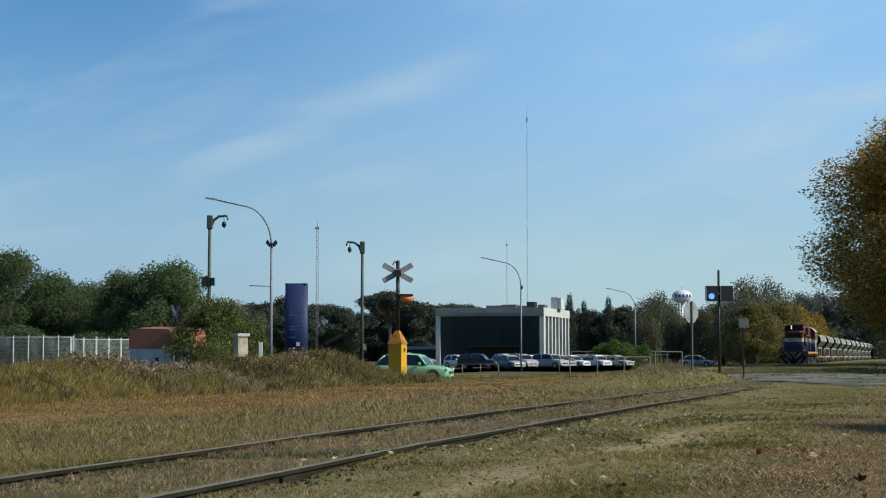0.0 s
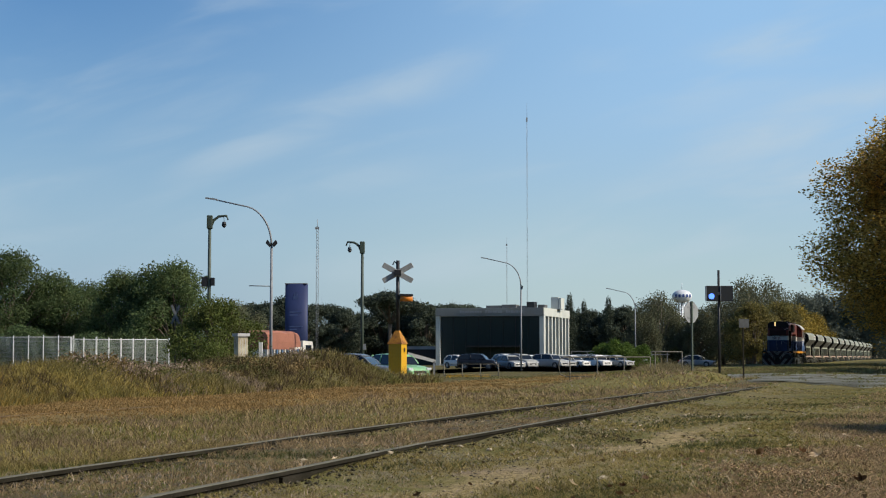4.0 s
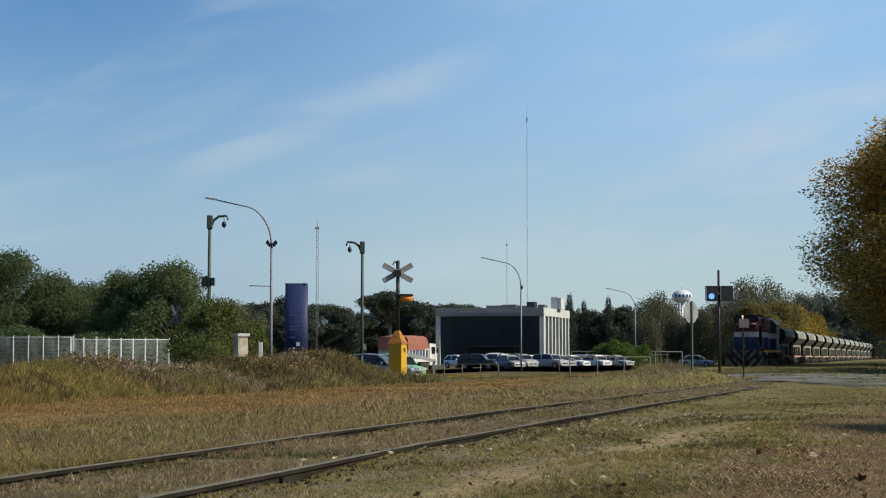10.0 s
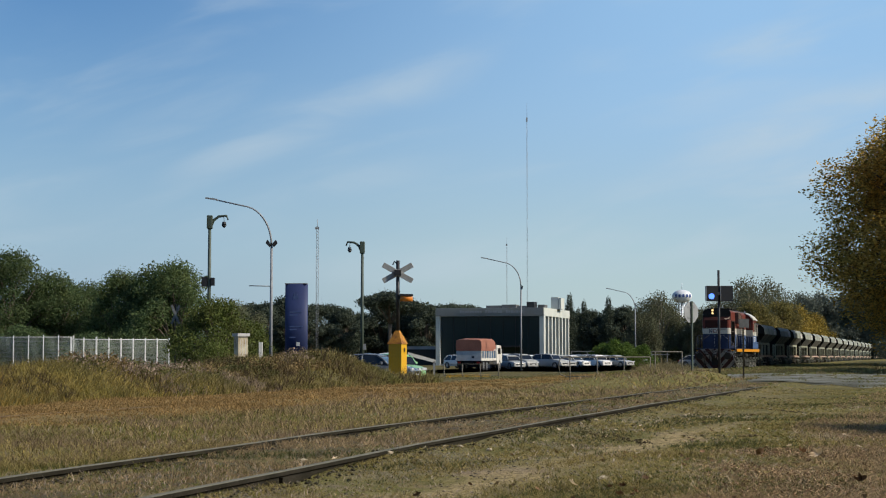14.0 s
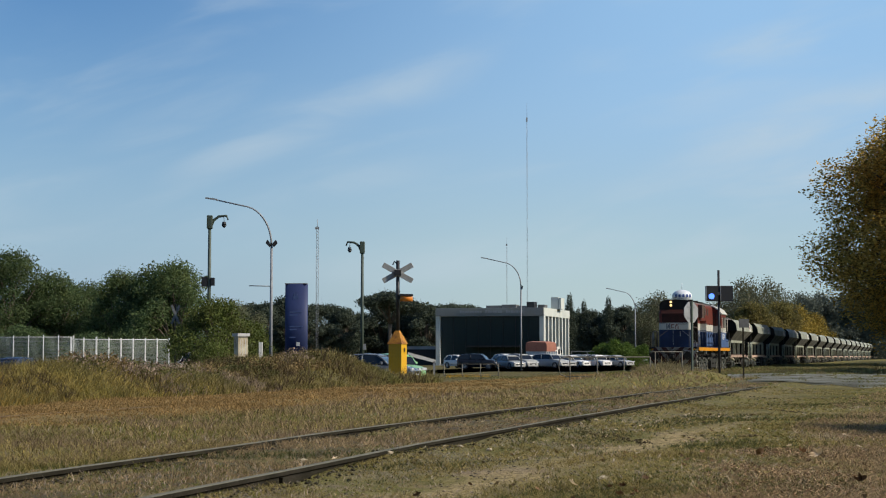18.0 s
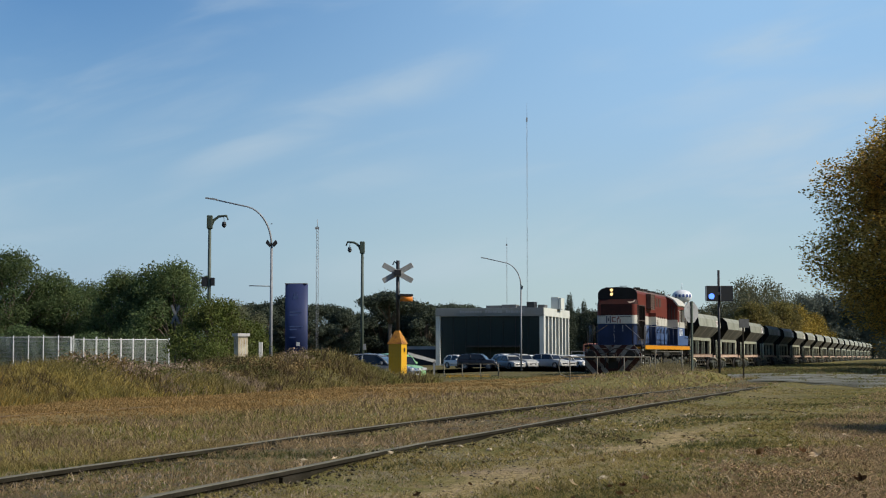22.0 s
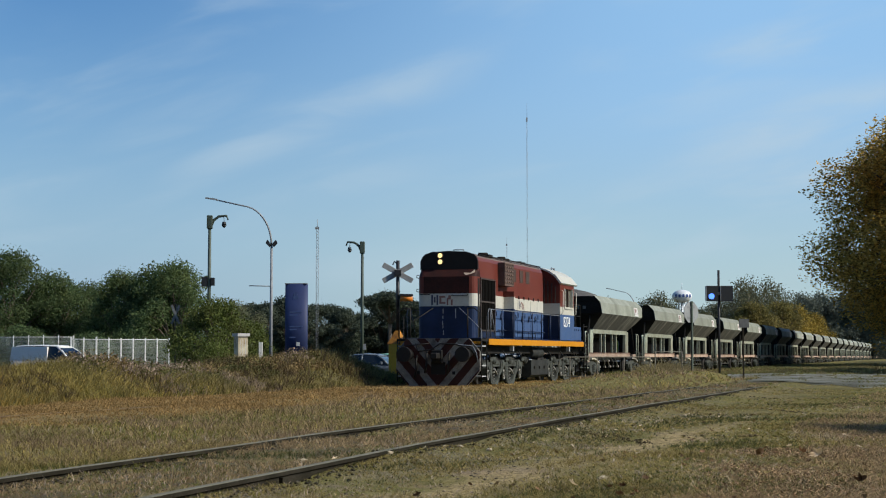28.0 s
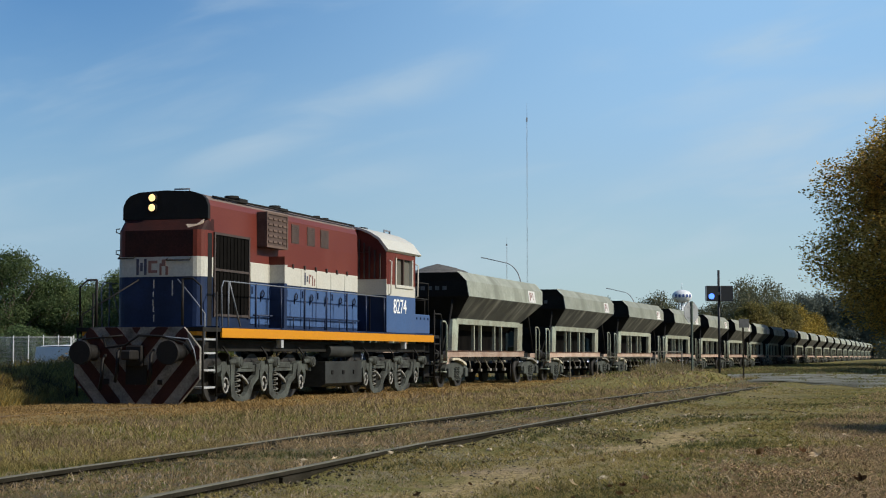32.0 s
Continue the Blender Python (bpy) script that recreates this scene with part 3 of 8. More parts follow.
def loco_bogie(loco, u0, u1, axles, wheel_me):
    bg = part("bogie", boxes((-0.8, 0.8, u0 + 0.5, u1 - 0.5, 0.45, 0.75)), grime, loco, "three-axle bogie with open pale grey side frames")
    for s in (-1, 1):
        # beam along the top, humped over the axles
        up = [(u0, 0.76)]
        for a in axles:
            up += [(a - 0.34, 0.78), (a - 0.18, 0.86), (a + 0.18, 0.86), (a + 0.34, 0.78)]
        up += [(u1, 0.76)]
        low = [(u, z - 0.14) for u, z in up[::-1]]
        x0, x1 = sorted((s * 1.1, s * 1.24))
        bm = bmesh.new()
        prism(bm, up + low, "x", x0, x1)
        part("side_frame", bm, bogie_grey, bg)
        # hanging cradles between the axles, open in the middle, with one rising arm
        for a, b in zip(axles, axles[1:]):
            g = (b - a) / 2.0
            out = [(a + 0.18 * g, 0.80), (a + 0.16 * g, 0.45), (a + 0.22 * g, 0.12), (a + 0.5 * g, -0.01), (a + 1.0 * g, -0.01), (a + 1.2 * g, 0.10), (a + 1.36 * g, 0.34), (a + 1.62 * g, 0.48), (a + 1.66 * g, 0.80), (a + 1.5 * g, 0.80), (a + 1.46 * g, 0.56), (a + 1.22 * g, 0.46)]
            inn = [(a + 1.02 * g, 0.2), (a + 0.85 * g, 0.12), (a + 0.55 * g, 0.12), (a + 0.4 * g, 0.24), (a + 0.34 * g, 0.5), (a + 0.4 * g, 0.74), (a + 0.36 * g, 0.80)]
            bm = bmesh.new()
            prism(bm, out + inn, "x", *sorted((s * 1.16, s * 1.27)))
            part("cradle", bm, bogie_grey, bg)
            bm = bmesh.new()
            coil(bm, s * 1.2, a + 0.58 * g, 0.12, 0.62, 0.085)
            part("spring", bm, spring_pale, bg, "pale wound suspension spring")
            bm = bmesh.new()
            pipe(bm, [(s * 1.22, a + 0.8 * g, 0.56), (s * 1.24, a + 1.02 * g, 0.44), (s * 1.22, a + 1.16 * g, 0.36)], 0.03, 6)
            part("brake_lever", bm, cap_white, bg)
            bm = bmesh.new()
            box(bm, *sorted((s * 1.16, s * 1.26)), a + 0.75 * g, a + 1.35 * g, 0.70, 0.84, 0.02)
            part("equaliser", bm, bogie_grey, bg)
        for a in axles:
            b2 = bmesh.new()
            prism(b2, [(a - 0.22, 0.80), (a - 0.26, 0.56), (a - 0.2, 0.34), (a - 0.12, 0.34), (a - 0.14, 0.54), (a, 0.66), (a + 0.14, 0.54), (a + 0.12, 0.34), (a + 0.2, 0.34), (a + 0.26, 0.56), (a + 0.22, 0.80)], "x", *sorted((s * 1.08, s * 1.25)))
            part("horn_guide", b2, bogie_grey, bg)
            b2 = bmesh.new()
            box(b2, *sorted((s * 1.0, s * 1.2)), a - 0.13, a + 0.13, 0.2, 0.58, 0.03)
            ab = part("axle_box", b2, grime, bg)
            b2 = bmesh.new()
            ring = [(s * 1.225, a + 0.125 * math.cos(k * 0.5236), 0.36 + 0.155 * math.sin(k * 0.5236)) for k in range(13)]
            pipe(b2, ring, 0.022, 5)
            frustum(b2, (s * 1.2, a, 0.36), (s * 1.215, a, 0.36), 0.06, 0.05, 10)
            part("axle_cap", b2, cap_white, ab, "pale ring on the axle cover")
            b4 = bmesh.new()
            frustum(b4, (s * 1.1, a + 0.5, 0.84), (s * 1.36, a + 0.5, 0.84), 0.13, 0.12, 12)
            frustum(b4, (s * 1.36, a + 0.5, 0.84), (s * 1.38, a + 0.5, 0.84), 0.09, 0.08, 12)
            frustum(b4, (s * 1.24, a + 0.4, 0.86), (s * 1.24, a + 0.1, 0.84), 0.07, 0.05, 8)
            part("brake_cylinder", b4, bogie_grey, bg)
            b4 = bmesh.new()
            pipe(b4, [(s * 1.26, a + 0.05, 0.8), (s * 1.3, a, 1.0), (s * 1.2, a - 0.1, 1.18)], 0.022, 5)
            part("air_hose", b4, black, bg)
            b5 = bmesh.new()
            box(b5, *sorted((s * 0.82, s * 0.95)), a + 0.54, a + 0.64, 0.3, 0.75)
            part("brake_block", b5, grime, bg)
    for a in axles:
        share("wheelset", wheel_me, bg, pose(0, a, 0.52))
    bg.location.z = -0.1
    return bg


def letter_bars(parent, name, rows, material, axis, w):
    """Plain bars in a logo's colours: rows of (a0, a1, z0, z1)."""
    for a0, a1, z0, z1 in rows:
        bm = bmesh.new()
        if axis == "x":
            box(bm, min(w, w + 0.004), max(w, w + 0.004), a0, a1, z0, z1)
        else:
            box(bm, a0, a1, w - 0.004, w, z0, z1)
        part(name, bm, material, parent)


def text_mesh(text, size, material, thick=0.004):
    cu = bpy.data.curves.new(text, "FONT")
    cu.body, cu.size, cu.extrude, cu.align_x = text, size, thick, "CENTER"
    ob = bpy.data.objects.new("lettering", cu)
    me = bpy.data.meshes.new_from_object(ob)
    bpy.data.objects.remove(ob)
    me.materials.clear()
    me.materials.append(material)
    return me


def build_loco():
    lc = thing("locomotive", "red, white and blue diesel locomotive with orange sill", "locomotive")
    # frame and deck
    part("frame", boxes((-1.15, 1.15, 0.6, 16.2, 0.98, 1.22), (-1.44, 1.44, 0.45, 16.35, 1.38, 1.465)), grime, lc)
    for s in (-1, 1):
        xa, xb = sorted((s * 1.425, s * 1.462))
        part("side_sill", boxes((xa, xb, 1.32, 15.76, 1.262, 1.46)), orange, lc, "orange painted side sill")
    part("deck_edge", boxes((-1.41, 1.41, 1.3, 15.8, 1.467, 1.5)), blue, lc)
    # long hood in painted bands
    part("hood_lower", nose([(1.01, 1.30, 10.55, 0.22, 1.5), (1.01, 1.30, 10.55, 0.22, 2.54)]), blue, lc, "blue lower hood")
    part("hood_band", nose([(1.012, 1.298, 10.552, 0.22, 2.54), (1.012, 1.298, 10.552, 0.22, 2.96)]), white, lc, "white band round the hood")
    part("hood_upper", nose([(1.01, 1.30, 10.55, 0.22, 2.96), (1.01, 1.30, 10.55, 0.22, 3.52)]), red, lc, "red upper hood with a stepped nose")
    part("nose_face", boxes((-0.79, 0.79, 1.294, 1.31, 2.962, 3.52)), shade_red, lc, "red nose plate with its shade painted in")
    part("shoulder", nose([(1.01, 1.30, 1.85, 0.22, 3.52), (1.0, 1.55, 1.85, 0.18, 3.765)]), shade_red, lc, "dark red-black sloping shoulder")
    part("hood_top_side", nose([(1.008, 1.72, 10.55, 0.06, 3.52), (1.0, 1.60, 10.55, 0.06, 3.76), (0.995, 1.58, 10.55, 0.06, 4.05), (0.93, 1.59, 10.55, 0.06, 4.18)]), red, lc)
    bm = bmesh.new()
    secs = []
    for u in (1.6, 6.0, 10.6):
        secs.append([(-0.93, u, 4.18), (-0.84, u, 4.27), (-0.6, u, 4.34), (0, u, 4.37), (0.6, u, 4.34), (0.84, u, 4.27), (0.93, u, 4.18)])
    loft(bm, secs)
    part("hood_roof", bm, roof_grey, lc, "dusty brown hood roof")
    # narrow neck between the hood and the cab
    for z0, z1, mt in ((1.5, 2.54, blue), (2.54, 2.96, white), (2.96, 4.3, red)):
        part("neck", boxes((-0.56, 0.56, 10.5, 11.9, z0, z1)), mt, lc)
    # stepped front of the hood: black lamp panel with two lamps, the pale-patched shoulder
    bm = bmesh.new()
    prism(bm, [(-0.985, 3.77), (-0.985, 4.05), (-0.92, 4.19), (-0.82, 4.285), (-0.6, 4.355), (0, 4.385), (0.6, 4.355), (0.85, 4.28), (0.95, 4.19), (1.004, 4.05), (1.008, 3.77)], "y", 1.545, 1.66)
    part("lamp_panel", bm, black, lc, "black headlamp panel")
    bm = bmesh.new()
    rim = [(0.12, 0.98), (0.45, 0.99), (0.92, 0.97), (0.93, 0.62), (0.84, 0.36), (0.66, 0.14), (0.58, 0.40), (0.50, 0.62), (0.36, 0.55), (0.26, 0.78)]
    va = [bm.verts.new((x, 1.30 + 0.28 * t - 0.008, 3.52 + 0.24 * t + 0.009)) for x, t in rim]
    vb = [bm.verts.new((x, 1.30 + 0.28 * t + 0.008, 3.52 + 0.24 * t - 0.010)) for x, t in rim]
    bm.faces.new(va)
    bm.faces.new(vb[::-1])
    for k in range(len(rim)):
        bm.faces.new((va[k], va[(k + 1) % len(rim)], vb[(k + 1) % len(rim)], vb[k]))
    part("patch", bm, shoulder_pale, lc, "pale patch on the hood shoulder")
    for z in (4.23, 4.02):
        bm = bmesh.new()
        frustum(bm, (-0.28, 1.49, z), (-0.28, 1.60, z), 0.1, 0.11, 14)
        hl = part("headlamp", bm, grime, lc, "round lit headlamp")
        bm = bmesh.new()
        frustum(bm, (-0.28, 1.475, z), (-0.28, 1.495, z), 0.068, 0.082, 14)
        part("lens", bm, lamp_glow, hl)
    for x0, x1, z, u in ((-0.62, -0.48, 4.30, 1.75), (0.1, 0.45, 4.36, 1.8)):
        bm = bmesh.new()
        pipe(bm, [(x0, u, z - 0.03), (x0, u, z + 0.07), (x1, u, z + 0.07), (x1, u, z - 0.03)], 0.018)
        part("lifting_eye", bm, rail_grey, lc)
    letter_bars(lc, "logo", [(-0.52, -0.46, 2.58, 2.92), (-0.43, -0.37, 2.66, 2.84), (-0.34, -0.28, 2.58, 2.92)], logo_blue, "y", 1.294)
    letter_bars(lc, "logo", [(-0.24, -0.17, 2.62, 2.88), (-0.17, -0.03, 2.82, 2.88), (-0.17, -0.03, 2.62, 2.68), (0.02, 0.07, 2.57, 2.82), (0.16, 0.22, 2.57, 2.76), (0.07, 0.16, 2.76, 2.90)], logo_red, "y", 1.294)
    for run in ((-0.12, -0.10, 2.3, 2.48), (-0.13, -0.11, 2.12, 2.22), (-0.14, -0.115, 1.93, 2.06), (-0.125, -0.105, 1.8, 1.92), (-0.11, -0.09, 1.6, 1.74), (0.31, 0.335, 2.14, 2.46)):
        letter_bars(lc, "paint_run", [run], step_grey, "y", 1.296)
    for x0, x1, z in ((0.2, 0.74, 2.88), (-0.92, -0.56, 2.93)):
        bm = bmesh.new()
        pipe(bm, [(x0, 1.31, z + 0.05), (x0, 1.23, z), (x1, 1.23, z), (x1, 1.31, z + 0.05)], 0.016)
        part("grab_rail", bm, black, lc)
    for z in (3.48, 3.02):
        bm = bmesh.new()
        pipe(bm, [(-1.0, 1.45, z), (-1.07, 1.42, z + 0.02), (-1.07, 1.42, z + 0.09), (-1.0, 1.45, z + 0.1)], 0.013)
        part("grab_loop", bm, black, lc)
    # hood sides
    for s in (-1, 1):
        def bx(u0, u1, z0, z1, d0, d1, bev=0.0):
            xa, xb = sorted((s * d0, s * d1))
            b = bmesh.new()
            box(b, xa, xb, u0, u1, z0, z1, bev)
            return b
        rad = part("radiator_opening", bx(1.84, 3.6, 1.76, 3.46, 1.0, 1.018), shade_black, lc, "flat black plate for the radiator's inner shade")
        for u in (1.8, 3.56):
            part("opening_frame", bx(u, u + 0.06, 1.7, 3.5, 1.0, 1.05), frame_dark, rad)
        for z in (1.72, 2.68, 3.45):
            part("opening_frame", bx(1.86, 3.56, z, z + 0.05, 1.0, 1.045), frame_dark, rad)
        for k in range(9):
            part("shutter", bx(1.92 + 0.18 * k, 1.945 + 0.18 * k, 1.78, 3.44, 1.018, 1.034), shade_black, rad)
        # flat black strip laid on the side near the front corner
        part("corner_recess", bx(1.54, 1.74, 1.5, 3.46, 1.0, 1.016), black, lc)
        gr = part("filter_box", bx(4.06, 5.26, 3.32, 4.12, 1.0, 1.24, 0.015), louvre, lc, "brown louvred filter box")
        for z in (3.32, 4.07):
            part("rim", bx(4.06, 5.26, z, z + 0.05, 1.24, 1.262), louvre_pale, gr)
        for u in (4.06, 5.21):
            part("rim", bx(u, u + 0.05, 3.37, 4.07, 1.24, 1.262), louvre_pale, gr)
        for i in range(4):
            for j in range(5):
                part("slat", bx(4.16 + 0.27 * i, 4.36 + 0.27 * i, 3.43 + 0.13 * j, 3.475 + 0.13 * j, 1.24, 1.262), louvre_pale, gr)
        for u, w in ((5.35, 0.36), (6.06, 0.46), (7.05, 0.48), (7.92, 0.54)):
            vw = part("vent", bx(u, u + w, 3.54, 3.99, 1.0, 1.014), louvre, lc, "brown louvred vent")
            for j in range(8):
                part("slat", bx(u + 0.03, u + w - 0.03, 3.565 + 0.052 * j, 3.585 + 0.052 * j, 1.014, 1.02), frame_dark, vw)
        for k in range(6):
            part("hinge_pin", bx(6.1 + 0.72 * k, 6.15 + 0.72 * k, 2.93, 3.04, 1.0, 1.05), frame_dark, lc)
        # engine room doors across blue and white
        for k in range(7):
            u = 3.68 + 0.98 * k
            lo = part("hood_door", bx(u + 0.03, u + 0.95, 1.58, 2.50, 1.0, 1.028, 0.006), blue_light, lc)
            part("hinge", bx(u + 0.06, u + 0.11, 2.26, 2.42, 1.028, 1.05), blue, lo)
            b = bmesh.new()
            pipe(b, [(s * 1.035, u + 0.55, 2.1), (s * 1.06, u + 0.55, 2.3), (s * 1.06, u + 0.62, 2.36), (s * 1.06, u + 0.70, 2.3), (s * 1.06, u + 0.68, 2.22), (s * 1.06, u + 0.56, 2.2)], 0.016, 5)
            part("latch", b, blue, lo)
            part("hood_door", bx(u + 0.03, u + 0.95, 2.53, 2.945, 1.0, 1.026, 0.005), white, lc)
        part("cabinet", bx(4.74, 4.9, 1.5, 2.53, 1.03, 1.40, 0.01), blue, lc)
        part("cabinet_band", bx(4.74, 4.9, 2.53, 2.95, 1.03, 1.402), white, lc)
        part("cabinet_cap", bx(4.74, 4.9, 2.95, 3.14, 1.0, 1.40), red, lc)
        letter_bars(lc, "logo", [(6.84, 6.91, 2.58, 2.88), (6.98, 7.05, 2.66, 2.80)], logo_blue, "x", s * 1.03 if s > 0 else -1.034)
        letter_bars(lc, "logo", [(7.12, 7.18, 2.62, 2.84), (7.18, 7.27, 2.79, 2.84), (7.33, 7.39, 2.58, 2.82), (7.46, 7.52, 2.58, 2.76)], logo_red, "x", s * 1.03 if s > 0 else -1.034)
        # pipe run low on the hood
        b = bmesh.new()
        pipe(b, [(s * 1.1, 3.7, 1.78), (s * 1.1, 10.4, 1.78)], 0.02)
        for k in range(7):
            pipe(b, [(s * 1.1, 4.0 + k, 1.78), (s * 1.1, 4.0 + k, 1.5)], 0.015, 5)
        part("pipe_run", b, blue, lc)
        # handrail
        b = bmesh.new()
        pipe(b, [(s * 1.4, 1.45, 1.47), (s * 1.4, 1.4, 2.3), (s * 1.4, 1.5, 2.44), (s * 1.4, 6.0, 2.44), (s * 1.4, 11.85, 2.44)], 0.015)
        pipe(b, [(s * 1.4, 1.78, 2.44), (s * 1.4, 2.35, 1.5)], 0.018)
        hr = part("handrail", b, rail_grey, lc)
        for k in range(8):
            b = bmesh.new()
            u = 1.75 + 1.4 * k
            pipe(b, [(s * 1.4, u, 1.47), (s * 1.4, u, 2.44)], 0.026 if k else 0.018)
            part("stanchion", b, blue if k else rail_grey, hr)
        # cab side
        part("cab_lower", bx(11.70, 14.15, 1.5, 2.50, 0.9, 1.42), blue_light, lc, "light blue cab side")
        part("cab_band", bx(11.698, 14.152, 2.50, 2.80, 0.9, 1.424), white, lc)
        part("cab_upper", bx(11.70, 12.4, 2.80, 3.70, 0.9, 1.42), red, lc)
        part("cab_upper", bx(13.85, 14.15, 2.80, 3.70, 0.9, 1.42), red, lc)
        part("cab_lintel", bx(12.4, 13.85, 3.53, 3.70, 0.9, 1.42), red, lc)
        cw = part("cab_window", bx(12.4, 13.85, 2.80, 3.53, 1.33, 1.345), cab_pane, lc)
        part("window_frame", bx(12.38, 12.46, 2.78, 3.55, 1.34, 1.45), white, cw)
        part("window_frame", bx(13.80, 13.88, 2.78, 3.55, 1.34, 1.45), white, cw)
        part("window_frame", bx(12.38, 13.88, 2.73, 2.81, 1.34, 1.46), white, cw)
        part("window_mullion", bx(13.1, 13.16, 2.82, 3.53, 1.34, 1.42), louvre, cw)
        me = text_mesh("8274", 0.56, number_white, 0.006)
        share("fleet_number", me, lc, Matrix.Translation((s * 1.424, 12.80, 2.03)) @ pose(0, 0, 0, 90, 0, 90 * s) @ Matrix.Diagonal((1.0, 1, 1, 1)))
        for u in (11.82, 14.12):
            b = bmesh.new()
            pipe(b, [(s * 1.42, u, 2.5), (s * 1.5, u, 2.55), (s * 1.52, u, 3.4), (s * 1.44, u, 3.45)], 0.02)
            part("grab_rail", b, white, lc)
        # low box behind the cab
        part("battery_box", bx(14.16, 15.55, 1.5, 2.05, 0.9, 1.40, 0.02), blue_light, lc)
        for k in range(4):
            part("box_latch", bx(14.3 + 0.34 * k, 14.36 + 0.34 * k, 1.9, 1.96, 1.40, 1.42), blue, lc)
        # steps at both ends
        for u0, u1 in ((0.5, 1.12), (15.9, 16.45)):
            for z in (0.22, 0.57, 0.92, 1.2):
                part("step", bx(u0, u1, z, z + 0.04, 1.14, 1.42), step_grey if u0 < 1 else grime, lc)
            b = bmesh.new()
            for u in (u0, u1):
                pipe(b, [(s * 1.43, u, 0.06), (s * 1.43, u, 2.2 if u in (1.12, 15.9) else 1.4)], 0.022)
            part("step_rail", b, black, lc)
            part("step_back", bx(u0, u1, 0.1, 1.3, 1.05, 1.1), black, lc)
        b = bmesh.new()
        pipe(b, [(s * 1.38, 0.5, 1.5), (s * 1.38, 0.48, 2.3), (s * 1.2, 0.47, 2.45), (s * 0.98, 0.46, 2.45)], 0.022)
        pipe(b, [(s * 0.98, 0.46, 1.5), (s * 0.98, 0.46, 2.45)], 0.03)
        part("end_rail", b, black, lc)
        b = bmesh.new()
        pipe(b, [(s * 0.45, 1.28, 2.48), (s * 1.0, 0.92, 2.06), (s * 1.40, 0.62, 1.74), (s * 1.41, 0.6, 1.1)], 0.016)
        part("end_rail", b, rail_grey if s > 0 else black, lc)
        part("corner_stripe", bx(0.46, 0.9, 1.3, 1.45, 1.1, 1.3), orange, lc)
        b = bmesh.new()
        pipe(b, [(s * 1.4, 15.9, 1.5), (s * 1.4, 15.95, 2.1), (s * 1.4, 16.6, 2.1), (s * 1.4, 16.75, 1.9), (s * 1.4, 16.75, 0.9)], 0.025)
        pipe(b, [(s * 1.0, 16.3, 1.5), (s * 1.0, 16.3, 2.5), (s * 0.3, 16.3, 2.5), (s * 0.3, 16.3, 1.5)], 0.022)
        pipe(b, [(s * 1.36, 14.25, 2.05), (s * 1.36, 14.25, 2.96), (s * 1.36, 15.5, 2.96), (s * 1.36, 15.5, 2.05)], 0.025)
        pipe(b, [(s * 1.36, 14.25, 2.5), (s * 1.36, 15.5, 2.5)], 0.02)
        part("end_rail", b, grime, lc)
    # cab body and its curved white roof
    bm = boxes((-0.9, 0.9, 11.9, 14.14, 1.5, 3.72))
    part("cab_core", bm, black, lc)
    for s in (-1, 1):
        xa, xb = sorted((s * 0.565, s * 1.418))
        fw = part("cab_front", boxes((xa, xb, 11.68, 11.74, 2.93, 3.66)), red, lc)
        part("cab_front", boxes((xa, xb, 11.677, 11.737, 2.50, 2.93)), white, lc)
        part("cab_front", boxes((xa, xb, 11.68, 11.74, 1.5, 2.50)), blue, lc)
        part("door_edge", boxes((s * 0.95 - 0.012, s * 0.95 + 0.012, 11.66, 11.68, 1.55, 2.5)), black, fw)
        for k in range(5):
            x = s * (0.64 + 0.15 * k)
            part("pipe", boxes((x - 0.02, x + 0.02, 11.63, 11.67, 2.95, 3.62 + 0.1 * (4 - k))), frame_dark, fw)
    bm = bmesh.new()
    arch, inner = [], []
    for k in range(13):
        a = -1 + k / 6
        arch.append((1.5 * a, 3.62 + 0.80 * math.sqrt(max(0, 1 - (a * 0.985) ** 2)) ** 1.15))
        inner.append((1.44 * a, 3.57 + 0.80 * math.sqrt(max(0, 1 - (a * 0.985) ** 2)) ** 1.15))
    prism(bm, arch + inner[::-1], "y", 11.6, 14.48)
    part("cab_roof", bm, white, lc, "white curved cab roof")
    bm = bmesh.new()
    prism(bm, inner, "y", 11.70, 14.12)
    part("cab_gable", bm, red, lc)
    bm = bmesh.new()
    prism(bm, [(-0.12, 4.36), (0.12, 4.36), (0.1, 4.5), (-0.1, 4.5)], "y", 13.5, 13.8)
    part("horn", bm, grime, lc)
    bm = bmesh.new()
    pipe(bm, [(0.5, 14.1, 4.25), (0.5, 14.1, 4.44), (0.5, 14.55, 4.44), (0.5, 14.6, 4.2)], 0.03)
    part("roof_loop", bm, rail_grey, lc)
    # short hood behind the cab
    part("rear_hood", band([(0.88, 14.15, 15.35, 0.02, 0.25, 1.5), (0.88, 14.15, 15.35, 0.02, 0.25, 2.52)]), blue, lc)
    part("rear_hood_band", band([(0.882, 14.15, 15.352, 0.02, 0.25, 2.52), (0.882, 14.15, 15.352, 0.02, 0.25, 2.95)]), white, lc)
    part("rear_hood_top", band([(0.88, 14.15, 15.35, 0.02, 0.25, 2.95), (0.84, 14.15, 15.3, 0.02, 0.25, 3.95), (0.6, 14.15, 15.15, 0.02, 0.25, 4.16)]), red, lc)
    # roof fittings
    for u, x, w in ((3.55, 0.62, 0.28), (6.0, 0.6, 0.24), (8.9, 0.5, 0.16), (9.6, 0.45, 0.18)):
        bm = bmesh.new()
        frustum(bm, (x, u, 4.3), (x, u, 4.43), w * 0.6, w * 0.6, 10)
        box(bm, x - w, x + w, u - 0.2, u + 0.25, 4.28, 4.36)
        part("roof_vent", bm, grime, lc)
    bm = bmesh.new()
